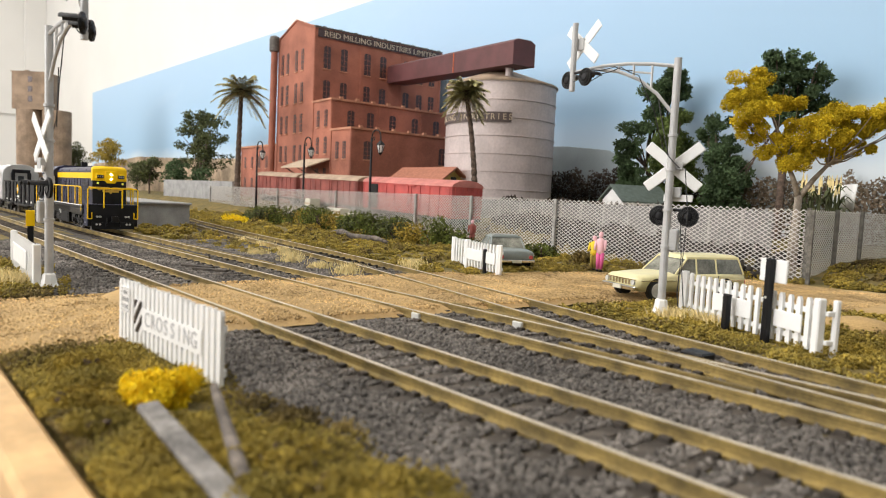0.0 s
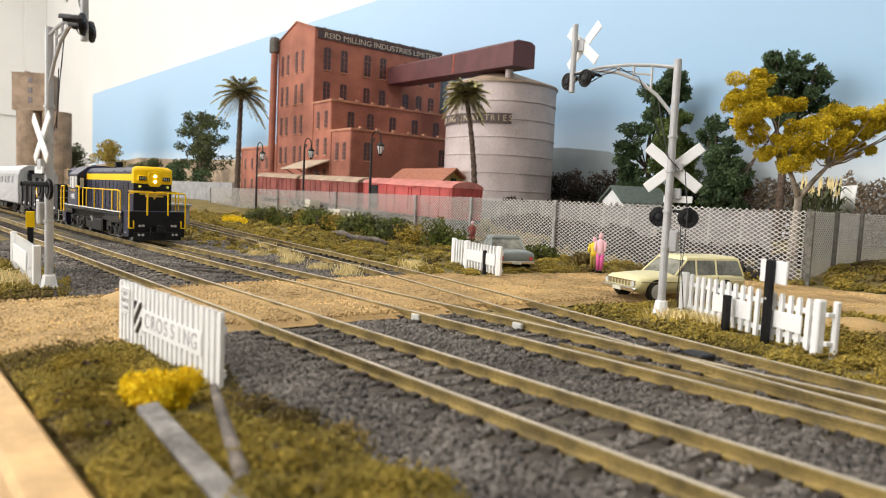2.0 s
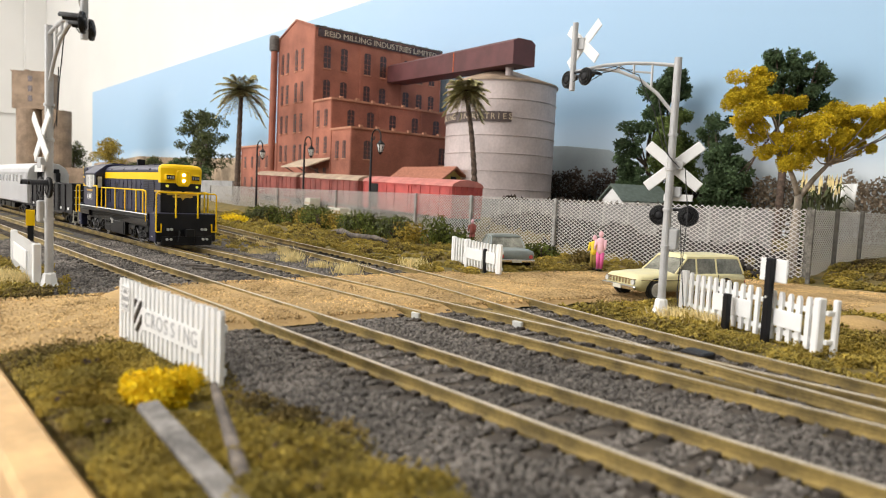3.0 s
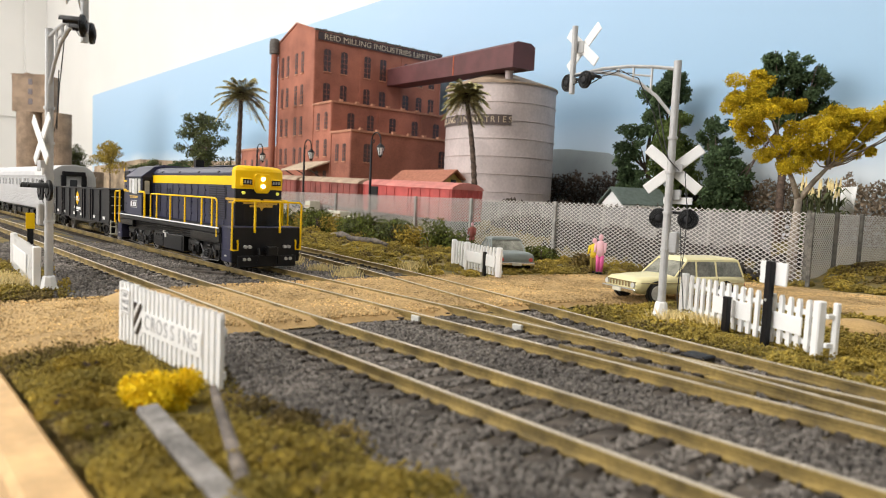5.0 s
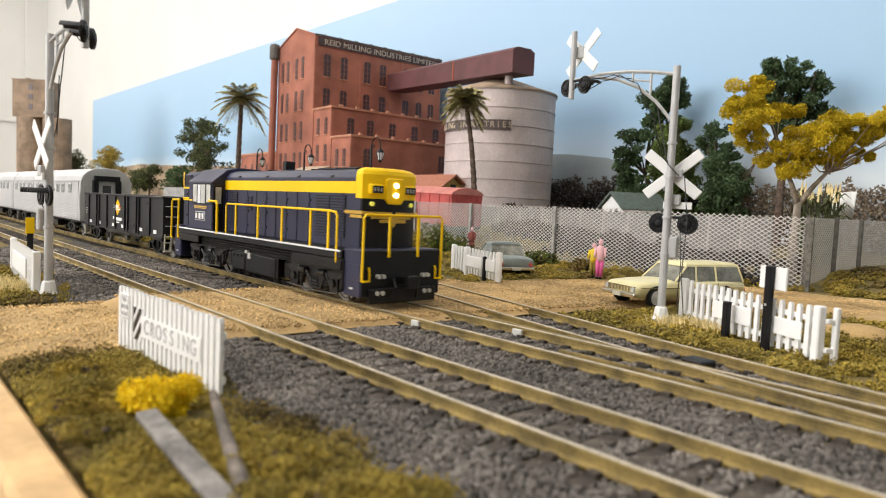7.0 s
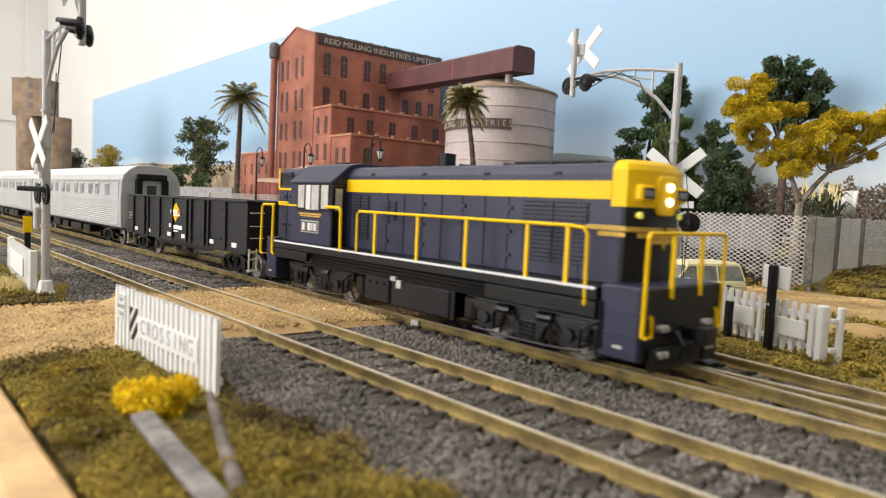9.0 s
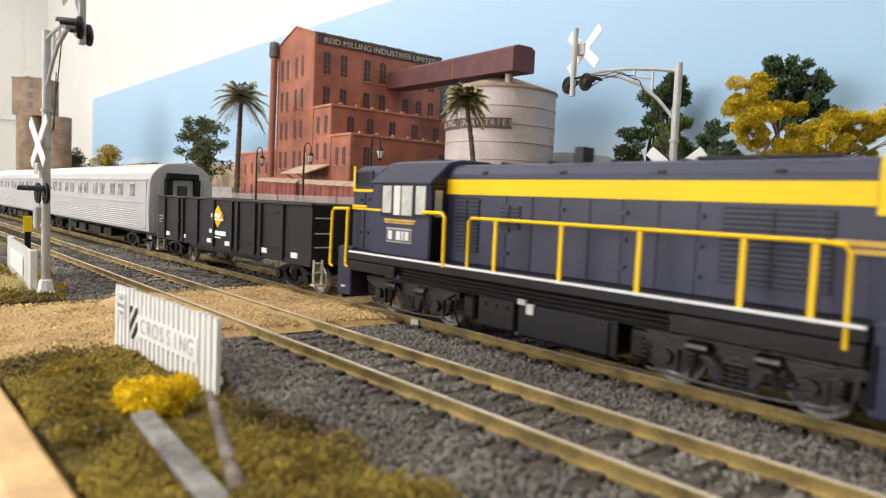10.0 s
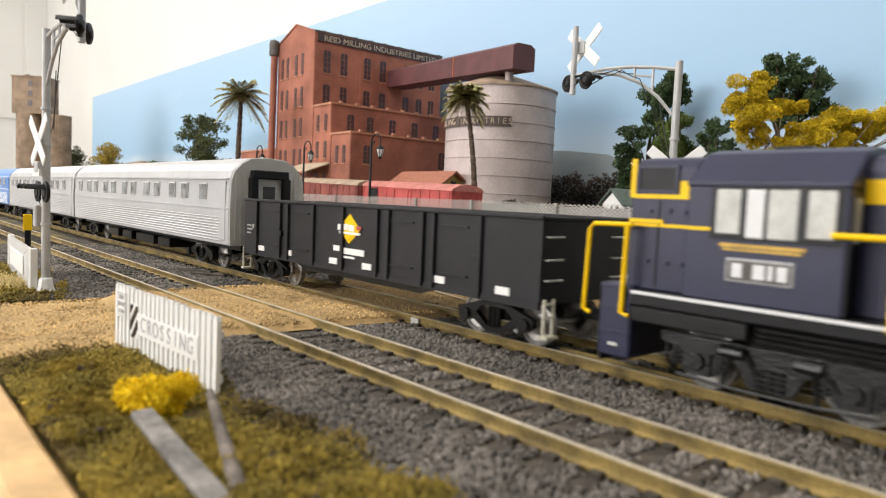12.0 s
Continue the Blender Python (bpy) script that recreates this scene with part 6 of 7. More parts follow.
def build_plants():
    rng = np.random.default_rng(21)
    # foam turf over the ground, denser near the front
    gx = np.arange(-900, 20, 5.0)
    sy = np.array([siding_smooth(min(v, 10)) for v in gx])

    def turf_zone(count, x0, x1, y0, y1, lo, hi, clump):
        """Grains gathered in soft clumps, with thin places between them."""
        m = count // 60
        cx, cy = rng.uniform(x0, x1, m), rng.uniform(y0, y1, m)
        cr = rng.uniform(.5, 1.2, m) * clump
        k = rng.integers(0, m, count)
        d = rng.normal(size=(count, 3))
        d /= np.linalg.norm(d, axis=1)[:, None]
        d *= rng.uniform(.3, 1, count)[:, None] ** .5 * cr[k][:, None]
        x, y = cx[k] + d[:, 0], cy[k] + d[:, 1]
        patch = np.array([noise.noise(Vector((a / 16, b / 16, 9))) for a, b in zip(cx, cy)])[k]
        tone = np.array([noise.noise(Vector((a / 22, b / 22, 3))) for a, b in zip(cx, cy)])[k] + .1 * rng.normal(size=count) + (.14 if y0 > 100 else .04)
        s = np.interp(x, gx, sy)
        keep = ~in_road(x, y, 1.0) & (patch > -.5) & (y > 19.5) & ((y < 62) | (np.abs(y - s) > 17.5)) & ((y < 49 + 9 * patch) | (y > 146))
        keep &= (y < 100) | (y > np.where(x > -330, s + 17, 152))
        z = np.array([ground_z(a, b) for a, b in zip(cx, cy)])[k] + np.abs(d[:, 2]) * (.5 + .7 * np.clip(patch + .3, 0, 1))
        return np.stack([x, y, z], 1)[keep], rng.uniform(lo, hi, count)[keep], tone[keep]

    zones = [turf_zone(180000, -175, 0, 19, 64, .2, .4, 3.0), turf_zone(26000, -84, -40, 34, 47, .2, .4, 4.2), turf_zone(40000, -330, -175, 19, 64, .35, .6, 3.5), turf_zone(90000, -460, -20, 158, 362, .45, .85, 4.0), turf_zone(60000, -135, 25, 146, 240, .28, .5, 3.0), turf_zone(40000, -900, -430, 150, 380, .7, 1.4, 6.0), turf_zone(22000, -130, 20, 340, 450, .6, 1.0, 5.0)]
    P, S_, T_ = (np.concatenate(v) for v in zip(*zones))
    for k, (m, lo, hi, nm, lb) in enumerate(((M_TURF_B, -9, -.12, "brown_turf", "brown-green foam turf on the ground"), (M_TURF, -.12, .2, "turf", "olive foam turf on the ground"), (M_TURF_Y, .2, 9, "dry_turf", "yellowish dry foam turf on the ground"))):
        q = (T_ >= lo) & (T_ < hi)
        tagged(scatter(nm, SMALL, P[q], S_[q], m, seed=22 + k), lb, "turf", kind="stuff")
    # straw tufts
    spots = [(-252, 168), (-262, 158), (-300, 165), (-318, 172), (-340, 180), (-238, 156), (-250, 205), (-262, 212), (-106, 192), (-101, 194), (-95, 196), (-255, 38), (-250, 34), (-262, 38), (-270, 36), (-262, 30), (-380, 190), (-420, 196), (-330, 160), (-290, 158)]
    for i, (a, b) in enumerate(spots):
        T = thing("grass_tuft", a, b, ground_z(a, b), label="straw-coloured dry grass tuft", category="grass tuft", group="dry grass tufts")
        m = 420
        p = np.stack([rng.normal(0, 3.0, m), rng.normal(0, 2.6, m), np.full(m, -.3)], 1)
        scatter("grass", BLADE, p, rng.uniform(2.0, 4.8, m), M_STRAW, T, 40 + i, flat=True)
    # shrubs along the mesh fence
    k = 0
    for t in np.linspace(0, 1, 22):
        a, b = -700 + 345 * t, 336 - 18 * t + rng.uniform(-12, 10)
        m = (M_SHRUB, M_SHRUB, M_LEAF_O, M_TURF_Y)[k % 4] if k % 5 else M_SHRUB
        shrub("shrub", a, b, rng.uniform(13, 18), rng.uniform(15, 22), m, "dark green foliage shrub below the mesh fence" if m is M_SHRUB else "olive green foliage shrub below the mesh fence", 60 + k)
        k += 1
    for a, b, r, h in ((-232, 312, 9, 7), (-268, 318, 10, 9), (-342, 322, 12, 11), (-360, 326, 12, 12), (-30, 205, 12, 6), (-34, 238, 13, 7)):
        shrub("shrub", a, b, r, h, M_SHRUB if h > 7.5 else M_TURF_B, "low dark scenic shrub on the turf", 90 + k)
        k += 1
    for a, b, r, h, m in ((-72, 38, 6, 4.5, M_TURF_Y), (-62, 38.5, 5, 4, M_TURF_Y), (-58.5, 43, 5, 4.2, M_TURF), (-53, 45.5, 5.5, 4, M_TURF_Y), (-122, 27, 6, 3.6, M_TURF), (-113, 24, 5, 3, M_TURF_Y), (-132, 31, 6, 3.6, M_TURF_Y), (-84, 47, 5, 3, M_TURF_B), (-66, 33, 5, 3.6, M_TURF), (-98, 24.5, 5, 3, M_TURF), (-52, 38, 5, 4, M_TURF_Y)):
        shrub("turf_clump", a, b, r, h, m, "soft mustard and olive foam clump on the near turf", 300 + k, cat="turf clump", leaf=0.42, n=420)
        k += 1
    shrub("yellow_bush", -104.4, 35, 5.4, 6.2, M_YBUSH, "bright yellow flock bush beside the near fence", 200, leaf=0.5, n=900)
    shrub("yellow_bush", -650, 292, 18, 9, M_YBUSH, "bright yellow flock bush by the platform", 201)
    bm = bmesh.new()
    tube(bm, [(0, 0, 1), (24, -3, 3.2), (48, -10, 1.6), (78, -8, 2), (100, -14, 1)], [1.4, 2.8, 2.2, 2, 1.2], 8)
    ob = part("fallen_log", bm, M_OLDSTICK, smooth=True)
    ob.matrix_basis = mmpose(-478, 296, -2)
    tagged(ob, "weathered grey fallen log below the shrubs", "log")
    # timbers in the near corner
    ob = part("plank", boxes((-20, 17, -1.5, 1.5, 0, 1.2)), M_WEATHERED, bevel=.25)
    ob.matrix_basis = mmpose(-77, 29.4, -1.0, 3, 2, -3)
    tagged(ob, "weathered grey timber plank lying in the turf", "plank")
    bm = bmesh.new()
    rod(bm, (-17, 0, .9), (17, 0, .9), .7, 1.0, 9)
    ob = part("stick", bm, M_OLDSTICK)
    ob.matrix_basis = mmpose(-83, 36.2, -.6, 0, 2, -17)
    tagged(ob, "broken grey stick lying beside the plank", "stick")
    bm = bmesh.new()
    bmesh.ops.create_icosphere(bm, subdivisions=2, radius=1)
    for v in bm.verts:
        v.co = Vector((v.co.x * 11, v.co.y * 8, v.co.z * 4)) * (1 + .12 * noise.noise(v.co * 2))
    ob = part("boulder", bm, M_ROAD, smooth=True)
    ob.matrix_basis = mmpose(-66, 232, -2.5)
    tagged(ob, "rounded tan boulder behind the picket fence", "rock")
    # rubble behind the mesh fence
    n = 6500
    a = rng.uniform(-430, -150, n)
    b = np.interp(a, [-430, -300, -150], [470, 428, 384]) + rng.normal(0, 15, n)
    heap = np.array([noise.noise(Vector((u / 26, v / 26, 4))) for u, v in zip(a, b)])
    q = heap > -.22
    a, b, heap = a[q], b[q], heap[q]
    p = np.stack([a, b, [ground_z(u, v) + .5 for u, v in zip(a, b)]], 1)
    p[:, 2] += rng.uniform(0, 9, len(a)) * np.clip(.5 + heap, 0, 1.1)
    tagged(scatter("rubble", STONES, p, rng.uniform(1.6, 4.4, len(a)), M_COAL, seed=33), "dark rubble heaped behind the mesh fence", "rubble", kind="stuff")
    # pile of old sleepers between the tracks
    for i in range(7):
        ob = part("old_sleeper", boxes((-1.2, 1.2, -8, 8, 0, 1.5)), M_SLEEPER, bevel=.2)
        ob.matrix_basis = mmpose(-256 - i * 4.6 + rng.uniform(-2, 2), 107.5 + rng.uniform(-2, 2), -3.5 + (1.0 if i % 3 == 2 else 0), 0, 0, rng.uniform(-88, -20))
        tagged(ob, "dark discarded wooden sleeper on the ballast", "sleeper", group="discarded sleepers")


M_TURF_Y = mat("dry_turf_yellow", (0.4, 0.29, 0.045), 0.95, var=0.22, size=12, fine=0.8, island=0.24)
M_TURF_B = mat("brown_turf", (0.19, 0.135, 0.038), 0.95, var=0.3, size=12, fine=0.8, island=0.4)
M_OLDSTICK = mat("dark_weathered_wood", (0.15, 0.125, 0.105), 0.85, var=0.3, size=4, fine=0.5, bump=0.6)
M_COAL = mat("dark_rubble", (0.045, 0.037, 0.032), 0.9, var=0.3, size=6, island=0.45)


def build_trees():
    Y = 736
    # crowns are given across the line of sight: (along, height, half width, half height) in mm about the foot
    def spread(rows, depth, seed):
        r = np.random.default_rng(seed)
        return [(a * .663 - e * .75, a * .748 + e * .663, z, w, h) for (a, z, w, h), e in ((q, r.uniform(-depth, depth)) for q in rows)]

    g = dict(leaf=2.3, density=1.25, puff=(.3, .5), many=.7)
    build_tree("broadleaf_tree", -429, 712, -5, 190, spread([(8, 184, 20, 16), (-8, 168, 20, 14), (22, 172, 16, 14), (-6, 146, 17, 14), (-28, 124, 18, 13), (-34, 104, 17, 12), (-34, 82, 18, 15), (-22, 62, 19, 14), (-40, 56, 14, 11), (18, 142, 14, 12)], 9, 3), M_LEAF_G, M_DARKBARK, "tall dark green tree with gaps against the painted backdrop", trunk_r=4, seed=3, **g)
    build_tree("broadleaf_tree", -400, 700, 2, 150, spread([(0, 126, 20, 17), (-12, 106, 19, 15), (12, 100, 20, 16), (-4, 82, 22, 16), (14, 62, 20, 15), (-10, 50, 20, 14), (10, 36, 22, 12)], 9, 4), M_LEAF_M, M_DARKBARK, "bushy mid-green tree against the painted backdrop", trunk_r=4, seed=4, **g)
    build_tree("broadleaf_tree", -352, 708, 2, 150, spread([(-1, 127, 14, 11), (-10, 112, 13, 12), (9, 100, 17, 13), (-5, 86, 17, 13), (15, 76, 17, 14), (1, 64, 19, 14), (20, 57, 15, 12), (-8, 44, 18, 12), (12, 37, 18, 11)], 9, 5), M_LEAF_G, M_DARKBARK, "broad dark green tree against the painted backdrop", trunk_r=4, seed=5, **g)
    build_tree("broadleaf_tree", -279, 698, -24, 205, spread([(-20, 204, 16, 12), (6, 204, 15, 11), (18, 192, 18, 13), (-12, 184, 20, 13), (-22, 168, 15, 11), (14, 172, 20, 12), (34, 166, 15, 9), (-2, 156, 16, 9), (-44, 92, 9, 14)], 8, 6), M_LEAF_G, M_DARKBARK, "tall dark green tree with a round head", trunk_r=4, seed=6, fork=.6, **g)
    wattle = [(-33, 92, 9, 9), (-26, 84, 10, 10), (-31, 77, 8, 8), (-23, 97, 9, 7), (-22, 71, 8, 7), (-10, 89, 8, 5), (-1, 88, 8, 5), (-13, 65, 9, 8), (-1, 73, 10, 8), (-6, 57, 9, 7), (5, 62, 10, 8), (9, 78, 9, 7), (15, 69, 8, 7), (24, 81, 9, 7), (29, 73, 9, 7), (25, 65, 7, 5), (36, 84, 9, 6), (41, 78, 8, 6), (49, 87, 9, 6), (54, 78, 7, 5), (60, 86, 9, 6), (36, 64, 6, 4), (68, 82, 8, 6), (18, 61, 8, 6), (14, 84, 8, 5), (33, 77, 9, 6), (46, 82, 8, 5)]
    build_tree("wattle_tree", -140.2, 372, 3, 98, spread(wattle, 6, 9), M_LEAF_Y, M_BARK, "mustard-yellow wattle tree with pale forked trunk", 0.85, 1.6, 2.2, 7, fork=.4, limbs=0, puff=(.34, .56), many=1.45)
    build_tree("broadleaf_tree", -1556, 610, 5, 200, [(-60, 0, 170, 40, 22), (40, 0, 176, 44, 24), (-20, 0, 188, 34, 16), (60, 0, 140, 44, 26), (-40, 0, 122, 50, 26), (30, 0, 96, 50, 26), (-60, 0, 80, 40, 26)], M_LEAF_O, M_DARKBARK, "grey-green gum tree with open crown", 4.0, .5, 5, 8, puff=(.2, .36), many=.5)
    for i, (x, y, h, r, m) in enumerate(((-1967, 520, 150, 44, M_TURF_Y), (-2380, 520, 146, 50, M_LEAF_O), (-1640, 520, 92, 34, M_LEAF_O), (-1470, 520, 84, 30, M_LEAF_G), (-1380, 540, 70, 26, M_LEAF_G), (-2700, 500, 110, 60, M_LEAF_O), (-1800, 540, 80, 36, M_LEAF_O))):
        build_tree("small_tree", x, y, 4, h, [(-r * .6, 0, h * .8, r * .7, r * .5), (r * .6, 0, h * .85, r * .7, r * .5), (0, 0, h * .6, r, r * .6)], m, M_DARKBARK, "small olive tree in the distance" if m is not M_TURF_Y else "small yellowish tree in the distance", 3.4, .4, 2, 20 + i, puff=(.25, .45), many=.5)
    build_palm(-936, 420, 2, 172, "tall date palm with a dark ringed trunk", 1)
    build_palm(-528, 512, 8, 142, "date palm leaning in front of the silo", 2)
    # far treeline below the sky
    rng = np.random.default_rng(50)
    for x0, x1, top0, m, lab in ((-760, -500, 72, M_HEDGE2, "dark brown far hedge under the backdrop"), (-500, -345, 58, M_HEDGE2, "dark brown far hedge under the backdrop"), (-352, -262, 64, M_HEDGE, "tan-brown far scrub under the backdrop"), (-266, 60, 66, M_HEDGE, "tan-brown far scrub under the backdrop")):
        n = int((x1 - x0) * 42)
        x = rng.uniform(x0, x1, n)
        top = np.array([top0 + 15 * noise.noise(Vector((v / 16, 2, 0))) + 7 * noise.noise(Vector((v / 5, 5, 0))) for v in x])
        z = rng.random(n) ** .8 * top + 2
        p = np.stack([x, 744 + rng.uniform(-8, 5, n), z], 1)
        tagged(scatter("far_hedge", LEAF, p, rng.uniform(1.8, 3.6, n), m, seed=51 + int(-x0)), lab, "hedge", kind="stuff")
    bm = bmesh.new()
    prism(bm, [(-1100, 4), (-440, 4), (-470, 60), (-500, 92), (-530, 106), (-600, 113), (-760, 116), (-940, 96), (-1100, 86)], "y", 757.5, 760.5)
    tagged(part("painted_hill", bm, M_HILL), "grey-blue painted hill strip on the backdrop", "backdrop", kind="structure")
    bm = bmesh.new()
    prism(bm, [(-3100, 4), (-1101, 4), (-1101, 86), (-1400, 92), (-1700, 112), (-2100, 118), (-2500, 130), (-2800, 118), (-3100, 110)], "y", 757.5, 760.5)
    tagged(part("painted_hill", bm, M_TANHILL), "tan painted hill strip on the backdrop", "backdrop", kind="structure")
    # added dark leaves stand for rubble and shade over the cottage walls
    n = 6000
    x = rng.uniform(-540, -330, n)
    z = rng.random(n) * np.array([24 + 8 * noise.noise(Vector((v / 20, 8, 0))) for v in x])
    p = np.stack([x, 572 + rng.uniform(-9, 9, n), 9 + z], 1)
    tagged(scatter("garden_hedge", LEAF, p, rng.uniform(2.4, 4.4, n), M_HEDGE2, seed=77), "dark leaf fill added to darken the cottage's front", "hedge", kind="stuff")
    # maize by the right-hand yard and a washing line
    for i in range(22):
        x, y = -163 + rng.uniform(-14, 13), 470 + rng.uniform(-12, 18)
        T = thing("maize_plant", x, y, ground_z(x, y), label="green maize plant with a tan tassel", category="maize", group="maize in the garden")
        bm = bmesh.new()
        h = rng.uniform(40, 50)
        rod(bm, (0, 0, -1), (0, 0, h), .7, .4, 5)
        for j in range(7):
            a, zz = rng.uniform(0, 6.28), rng.uniform(4, h - 4)
            d = Vector((math.cos(a), math.sin(a), 0))
            s = Vector((-d.y, d.x, 0)) * .9
            v = [bm.verts.new(q) for q in (Vector((0, 0, zz)) - s * .4, Vector((0, 0, zz)) + s * .4, d * 6 + s + Vector((0, 0, zz + 6)), d * 6 - s + Vector((0, 0, zz + 6)), d * 12 + Vector((0, 0, zz + 1)))]
            bm.faces.new((v[0], v[1], v[2], v[3]))
            bm.faces.new((v[3], v[2], v[4]))
        part("stalk", bm, M_LEAF_O, T)
        bm = bmesh.new()
        rod(bm, (0, 0, h - 1), (0, 0, h + 6), .9, .2, 5)
        part("tassel", bm, M_STRAW, T)
    bm = bmesh.new()
    rings = []
    for i in range(9):
        t = i / 8
        w = 1.5 * math.sin(t * 9)
        rings.append([(-164 + t * 13, 496 + w, 36), (-164 + t * 13, 496.6 + w, 36), (-165 + t * 15, 496.6 + w * 2, 52 + t * 2), (-165 + t * 15, 496 + w * 2, 52 + t * 2)])
    loft(bm, rings)
    bmesh.ops.recalc_face_normals(bm, faces=bm.faces)
    tagged(part("hung_sheet", bm, M_WHITE, smooth=True), "white sheet hung in the garden beyond the fence", "sheet")


M_HEDGE = mat("far_brown_scrub", (0.21, 0.16, 0.11), 0.9, var=0.3, size=40, island=0.22)
M_HEDGE2 = mat("far_dark_scrub", (0.07, 0.05, 0.038), 0.9, var=0.3, size=40, island=0.4)
M_HILL = mat("painted_hill_grey", (0.33, 0.38, 0.4), 0.9, var=0.08, size=80)
M_TANHILL = mat("painted_hill_tan", (0.42, 0.32, 0.22), 0.9, var=0.25, size=60, fine=8)
M_GREENROOF = mat("green_roof", (0.11, 0.14, 0.12), 0.7, var=0.1)


# ---- yard behind the fence ----
def build_van(x, y, z, rz, paint, roofm, L, label):
    V = thing("goods_van", x, y, z, rz=rz, label=label, category="goods van", group="vans in the mill siding")
    hl, hw = L / 2, 16
    part("body", boxes((-hl, hl, -hw, hw, 10, 37)), paint, V, bevel=.3)
    bm = bmesh.new()
    prism(bm, [(-hw - .8, 36.6), (hw + .8, 36.6), (hw - 1, 39), (9, 41.6), (0, 42.6), (-9, 41.6), (-hw + 1, 39)], "x", -hl - .8, hl + .8)
    part("roof", bm, roofm, V, "curved faded roof")
    for s in (-1, 1):
        for i, xx in enumerate(np.linspace(-hl + 3, hl - 3, 11)):
            part("side_rib", boxes((xx - .6, xx + .6, s * hw - .7, s * hw + .7, 10.4, 36.4)), paint, V)
        for z0 in (16, 22, 28, 34):
            part("plank_line", boxes((-hl, hl, s * hw - .3, s * hw + .3, z0, z0 + .7)), paint, V)
        part("door", boxes((-11, 11, s * (hw + .5) - .5, s * (hw + .5) + .5, 11, 35.4)), paint, V, bevel=.2)
        part("door_rail", boxes((-24, 24, s * (hw + .9) - .4, s * (hw + .9) + .4, 35.2, 36.4)), paint, V)
    if L > 160 and paint is M_VAN:
        # solid black panel stands for the shade inside the open door
        part("open_doorway", boxes((-66, -49, -hw - .9, -hw - .2, 11, 35)), M_BLACK, V, "open doorway, its inner shade painted as a black panel")
    for yy in (-12, -6, 0, 6, 12):
        part("end_rib", boxes((hl - .3, hl + .7, yy - .6, yy + .6, 10.4, 37)), paint, V)
    part("underframe", boxes((-hl, hl, -hw + 1, hw - 1, 7.4, 10)), M_UNDER, V)
    for bx in (-hl + 18, hl - 18):
        part("truck", boxes((bx - 12, bx + 12, -12, 12, 3, 7.4)), M_UNDER, V, bevel=.6)
        for d in (-8, 8):
            bm = bmesh.new()
            rod(bm, (bx + d, -10, 4.9), (bx + d, 10, 4.9), 4.9, n=18)
            part("wheelset", bm, M_UNDER, V)
    return V


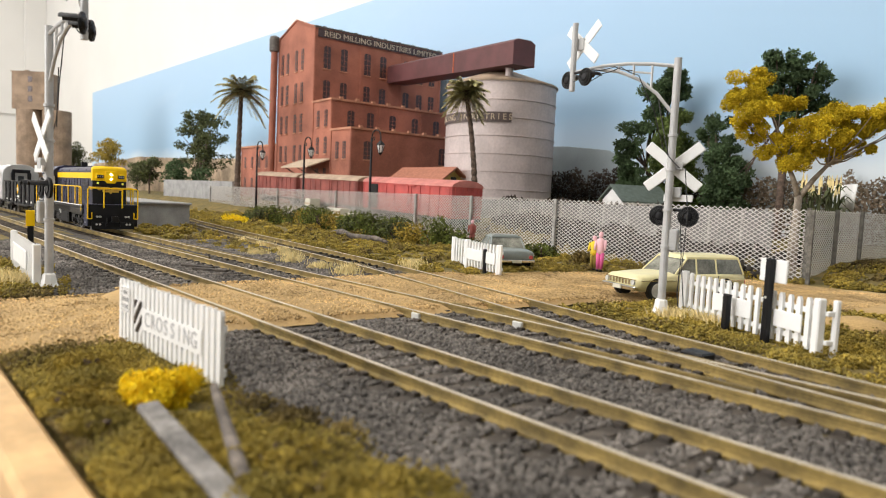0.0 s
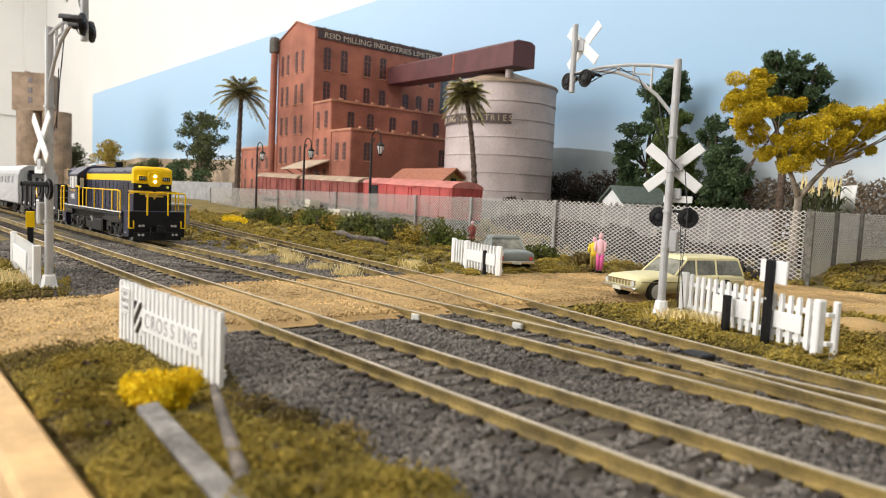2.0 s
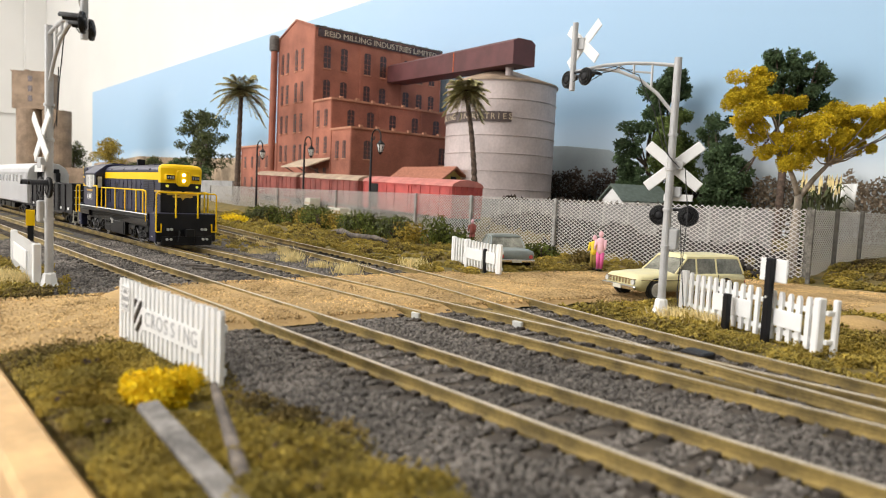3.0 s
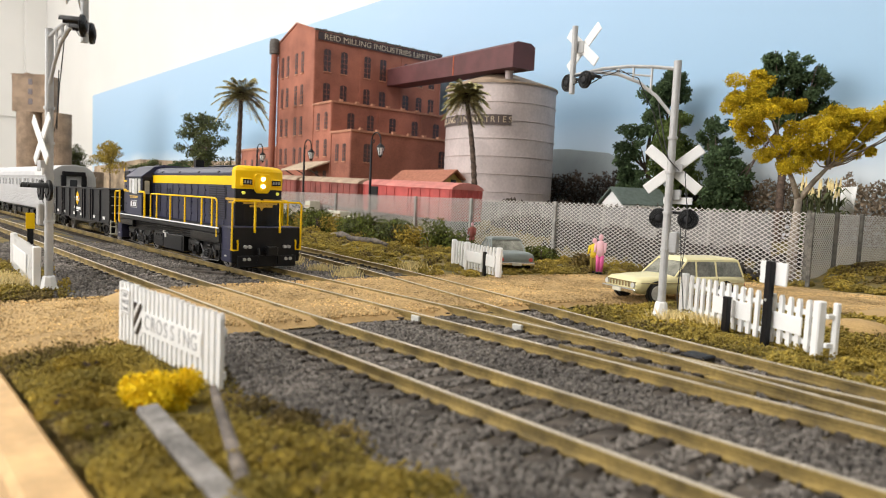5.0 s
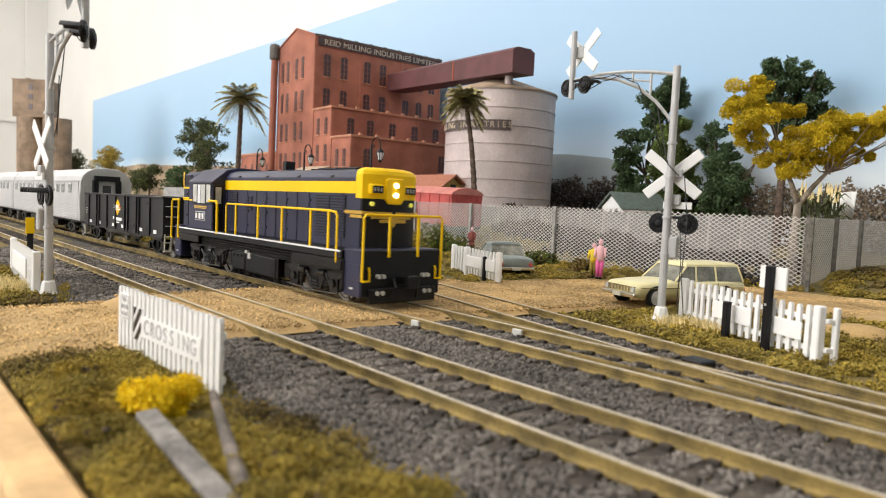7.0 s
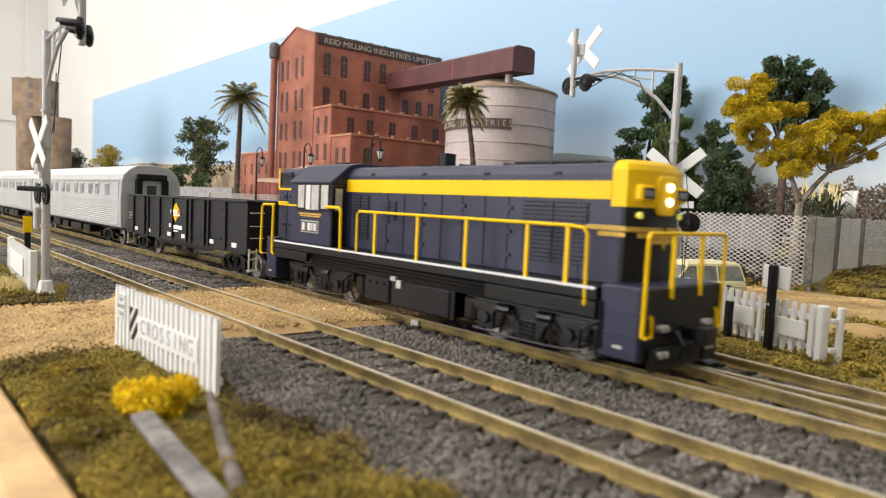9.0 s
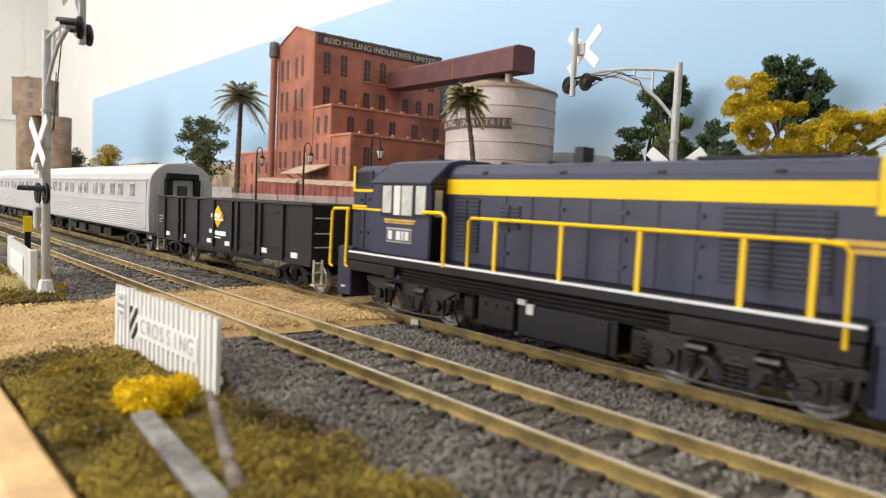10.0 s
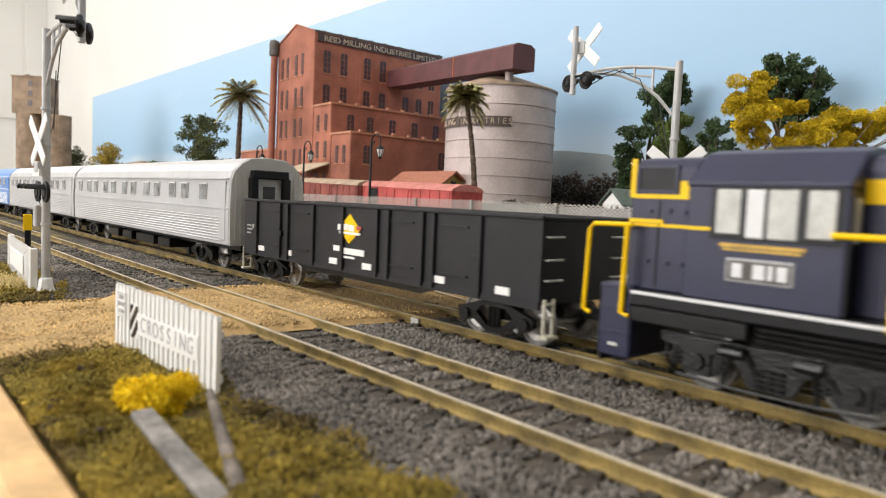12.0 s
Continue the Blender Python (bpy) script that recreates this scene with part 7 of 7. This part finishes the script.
def build_yard():
    line = mmpose(-491, 399, 7, 0, 1.3, -8)
    for off, paint, roofm, label in ((0, M_VAN, M_VANROOF, "red louvred bogie goods van with curved roof"), (-178, M_VANDARK, M_SILOROOF, "faded brown-red goods van with weathered roof"), (-356, M_VANDARK, M_SILOROOF, "faded brown-red goods van with weathered roof")):
        build_van(0, 0, 0, 0, paint, roofm, 164, label).matrix_basis = line @ mmpose(off, 0, 0)
    tr = tagged(new("yard_track"), "mill siding track behind the mesh fence", "railway track", kind="structure", group="tracks on the layout")
    tr.matrix_basis = line
    for s in (-1, 1):
        part("rail", boxes((-620, 150, s * 8.7 - .6, s * 8.7 + .6, -3, 0)), M_RAIL, tr)
    for x, y, w, hgt in ((-640, 374, 7, 26), (-590, 376, 16, 17), (-556, 374, 8, 14)):
        K = thing("crate", x, y, ground_z(x, y), rz=-8, label="pale cream crate standing behind the mesh fence", category="crate", group="crates in the mill yard")
        part("box", boxes((-w, w, -6, 6, -1, hgt)), M_CREAM, K, bevel=.4)
        part("batten", boxes((-w - .3, w + .3, -6.5, -5.9, hgt * .3, hgt * .3 + 2), (-w - .3, w + .3, -6.5, -5.9, hgt * .75, hgt * .75 + 2)), M_AWNING, K)
    # small office with a terracotta roof
    S = thing("yard_office", -640, 545, 8, rz=-2, label="ochre weatherboard yard office with terracotta gable roof", category="shed")
    part("wall", boxes((-60, 40, -22, 22, 0, 42)), M_SHEDWALL, S)
    bm = bmesh.new()
    prism(bm, [(-27, 41), (0, 60), (27, 41), (27, 43), (0, 62.4), (-27, 43)], "x", -66, 46)
    bmesh.ops.recalc_face_normals(bm, faces=bm.faces)
    part("roof", bm, M_SHEDROOF, S, "terracotta gable roof")
    bm = bmesh.new()
    prism(bm, [(-22, 42), (22, 42), (0, 58)], "x", 38, 40)
    gab = part("gable", bm, M_SHEDWALL, S)
    part("gable_window", boxes((39.8, 40.6, -4, 4, 44, 50)), M_DARKGLASS, gab)
    # street lamps
    for i, (x, y) in enumerate(((-836, 402), (-702, 397), (-547, 384))):
        P = thing("street_lamp", x, y, 0, rz=4, label="black swan-neck street lamp with white lantern", category="street lamp", group="lamps along the mill yard")
        bm = bmesh.new()
        rod(bm, (0, 0, -3), (0, 0, 88), 1.5, 1.1, 8)
        lathe(bm, [(2.4, 0), (2.4, 8), (1.4, 10)], 8)
        tube(bm, [(0, 0, 84)] + [(7 - 7 * math.cos(a), 0, 88 + 8 * math.sin(a)) for a in np.linspace(0, math.pi, 9)] + [(14, 0, 84)], .7, 6)
        part("pole", bm, M_BLACK, P)
        bm = bmesh.new()
        lathe(bm, [(1, 85), (3.9, 82), (4.1, 81)], 8, 14, 0)
        part("lantern_cap", bm, M_BLACK, P)
        bm = bmesh.new()
        tube(bm, [(3.2 + (2.6 - .22 * k) * math.cos(k * .7 + 3.1), 0, 88 + (2.6 - .22 * k) * math.sin(k * .7 + 3.1)) for k in range(11)], .45, 5)
        part("scroll", bm, M_BLACK, P)
        bm = bmesh.new()
        for k in range(6):
            a = k * math.pi / 3
            rod(bm, (14 + 3.9 * math.cos(a), 3.9 * math.sin(a), 81), (14 + 2.0 * math.cos(a), 2.0 * math.sin(a), 73.6), .3, n=4)
        lathe(bm, [(2.2, 73.6), (1.2, 72), (.3, 71)], 8, 14, 0)
        part("lantern_frame", bm, M_BLACK, P)
        bm = bmesh.new()
        lathe(bm, [(3.6, 80.8), (1.9, 74), (1.0, 73)], 8, 14, 0)
        part("lantern_glass", bm, M_WHITE, P, "white lantern glass")
    # station platform
    P = thing("platform", 0, 0, 0, label="grey concrete station platform beside the main track", category="platform")
    part("platform_wall", boxes((-1650, -562, 163.5, 210.5, -4, 16.4)), M_PLATFORM, P)
    part("platform_edge", boxes((-1652, -560, 162, 212, 16.4, 18.2)), M_PLATFORM, P, bevel=.4)
    # cottage beyond the fence
    H = thing("cottage", -409, 640, 13, rz=68, label="white cottage with a dull green gable roof", category="house")
    part("wall", boxes((-28, 28, -19, 19, -6, 25)), M_WHITE, H)
    bm = bmesh.new()
    prism(bm, [(-24, 23), (0, 40.4), (24, 23), (24, 24.6), (0, 42.6), (-24, 24.6)], "x", -32, 32)
    bmesh.ops.recalc_face_normals(bm, faces=bm.faces)
    part("roof", bm, M_GREENROOF, H, "dull green roof")
    bm = bmesh.new()
    prism(bm, [(-19, 25), (19, 25), (0, 38)], "x", -29, -27)
    part("gable", bm, M_WHITE, H)
    # grey yard wall beyond the platform
    tagged(part("yard_wall", boxes((-1420, -1085, 478, 482, 0, 44)), M_PLATFORM), "grey corrugated yard fence beyond the platform", "fence")


def build_tower():
    T = thing("concrete_silo", -2278, 400, 0, rz=48.4, label="brown concrete grain elevator with a tall head house", category="grain elevator")
    for u in (-14, 62):
        bm = bmesh.new()
        lathe(bm, [(38, -5), (38, 234)], 28, u, 0)
        part("bin", bm, M_CONCRETE, T, smooth=False)
    head = part("head_house", boxes((-49, 47, -34, 34, 234, 338)), M_CONCRETE, T)
    part("roof_slab", boxes((-51, 49, -36, 36, 338, 341)), M_CONCRETE, head)
    for z in (255, 283, 311):
        part("window", boxes((-2, 10, -34.8, -33, z, z + 16)), M_WINDOW, head)
    part("roof_vent", boxes((-30, -20, -6, 6, 341, 349)), M_CONCRETE, head)
    part("annex", boxes((60, 180, -20, 40, -5, 70)), M_CONCRETE, T)


def build_point_details():
    # switch motor cover, joints and check rails at the turnout
    M = thing("point_lever", -70.5, 140, -2.4, rz=-8, label="small black point lever box between the rails", category="point lever")
    part("box", boxes((-3, 3, -2.4, 2.4, 0, 3)), M_BLACK, M, bevel=.4)
    part("lever", boxes((-.5, .5, -6, 6, 1.2, 2)), M_BLACK, M)
    for x, y in ((-142.5, 117.7), (-119, 134.3)):
        ob = part("rail_joiner", boxes((-1.7, 1.7, -.5, .5, -2.4, -.5)), M_CLEAR, bevel=.2)
        ob.matrix_basis = mmpose(x, y - .4, 0)
        tagged(ob, "pale plastic rail joiner on the rail side", "rail joiner", group="rail joiners")
    ck = tagged(new("check_rail"), "olive check rails inside the turnout", "check rail", kind="structure")
    for r in ((-95, -50, 121.6, 122.5, -2.5, -.1), (-440, -268, 137.8, 138.7, -2.5, -.1), (-400, -300, 121.4, 122.3, -2.5, -.1)):
        part("rail", boxes(r), M_RAIL, ck)
    bm = bmesh.new()
    loft(bm, [[(x, 137.5 + (x + 120) * -.02 + u, v) for u, v in ((-.6, -2.5), (.6, -2.5), (.6, -.1), (-.6, -.1))] for x in (-150, -60)])
    part("rail", bm, M_RAIL, ck)


# ---- place everything ----
build_room()
build_backdrop()
build_ground()
build_road()
build_tracks()
build_mill()
build_gallery()
build_silo()
build_tower()
build_yard()
build_mesh_fence()
build_panel_wall()
SIGNAL = build_gate_signal()
SIGNAL.matrix_basis = mmpose(-113.1, 196.9, -3, 0, 0, 18)
copy_thing(SIGNAL, mmpose(-241, 45.4, -3, 0, 0, 183))
build_fences()
build_point_details()
build_car("station_wagon", M_CARY, "pale yellow station wagon with chrome grille and bumpers", mmpose(-132.8, 240.8, -2.2, 0, 0, -109))
build_car("saloon_car", M_CARG, "grey-green saloon car parked by the mesh fence", mmpose(-249, 263, -2.6, 0, 0, 151), wagon=False)
build_figure("figurine", -211.4, 295.6, 15, (M_TURF, M_FIGY, M_PALEPINK, M_BLACK), "painted figurine in yellow top and green skirt", 18.5)
build_figure("figurine", -206.4, 294.2, 25, (M_PINK, M_PALEPINK, M_PALEPINK, M_BLACK), "painted figurine in pale pink top and pink trousers", 21)
build_figure("figurine", -352, 340, 30, (M_VANDARK, M_VANDARK, M_PALEPINK, M_BLACK), "small painted figurine in dull red by the fence", 20)
build_plants()
build_trees()
LOCO = build_loco()
WAGON = build_gondola()
COACH_A = build_coach("ribbed silver passenger coach with grey end", M_SILVER, M_SILVER)
COACH_B = copy_thing(COACH_A, mmpose(-900, 126.55, 0))
COACH_C = build_coach("blue and white passenger coach at the train's end", M_COACHBLUE, M_WHITE)


def train_x(t):
    """Where the locomotive's middle stands on the main track, in mm."""
    return 0.2381 * t * t + 42.795 * t - 583.6 + 35.5


def motions():
    times = [0, 1, 2, 3, 4, 5, 6, 7, 8, 9, 10, 11, 12]
    for ob, off in ((LOCO, 1.2), (WAGON, -165.3), (COACH_A, -374.5), (COACH_B, -625), (COACH_C, -875.5)):
        walk(ob, [(t, mmpose(train_x(t) + off, 126.55, 0)) for t in times])
    for ob, x, r in WHEELS:
        rows = []
        for k in range(121):
            t = k * 0.1
            rows.append((t, mmpose(x, 0, r) @ Matrix.Rotation((train_x(t) - train_x(0)) / r, 4, "Y")))
        walk(ob, rows)


motions()
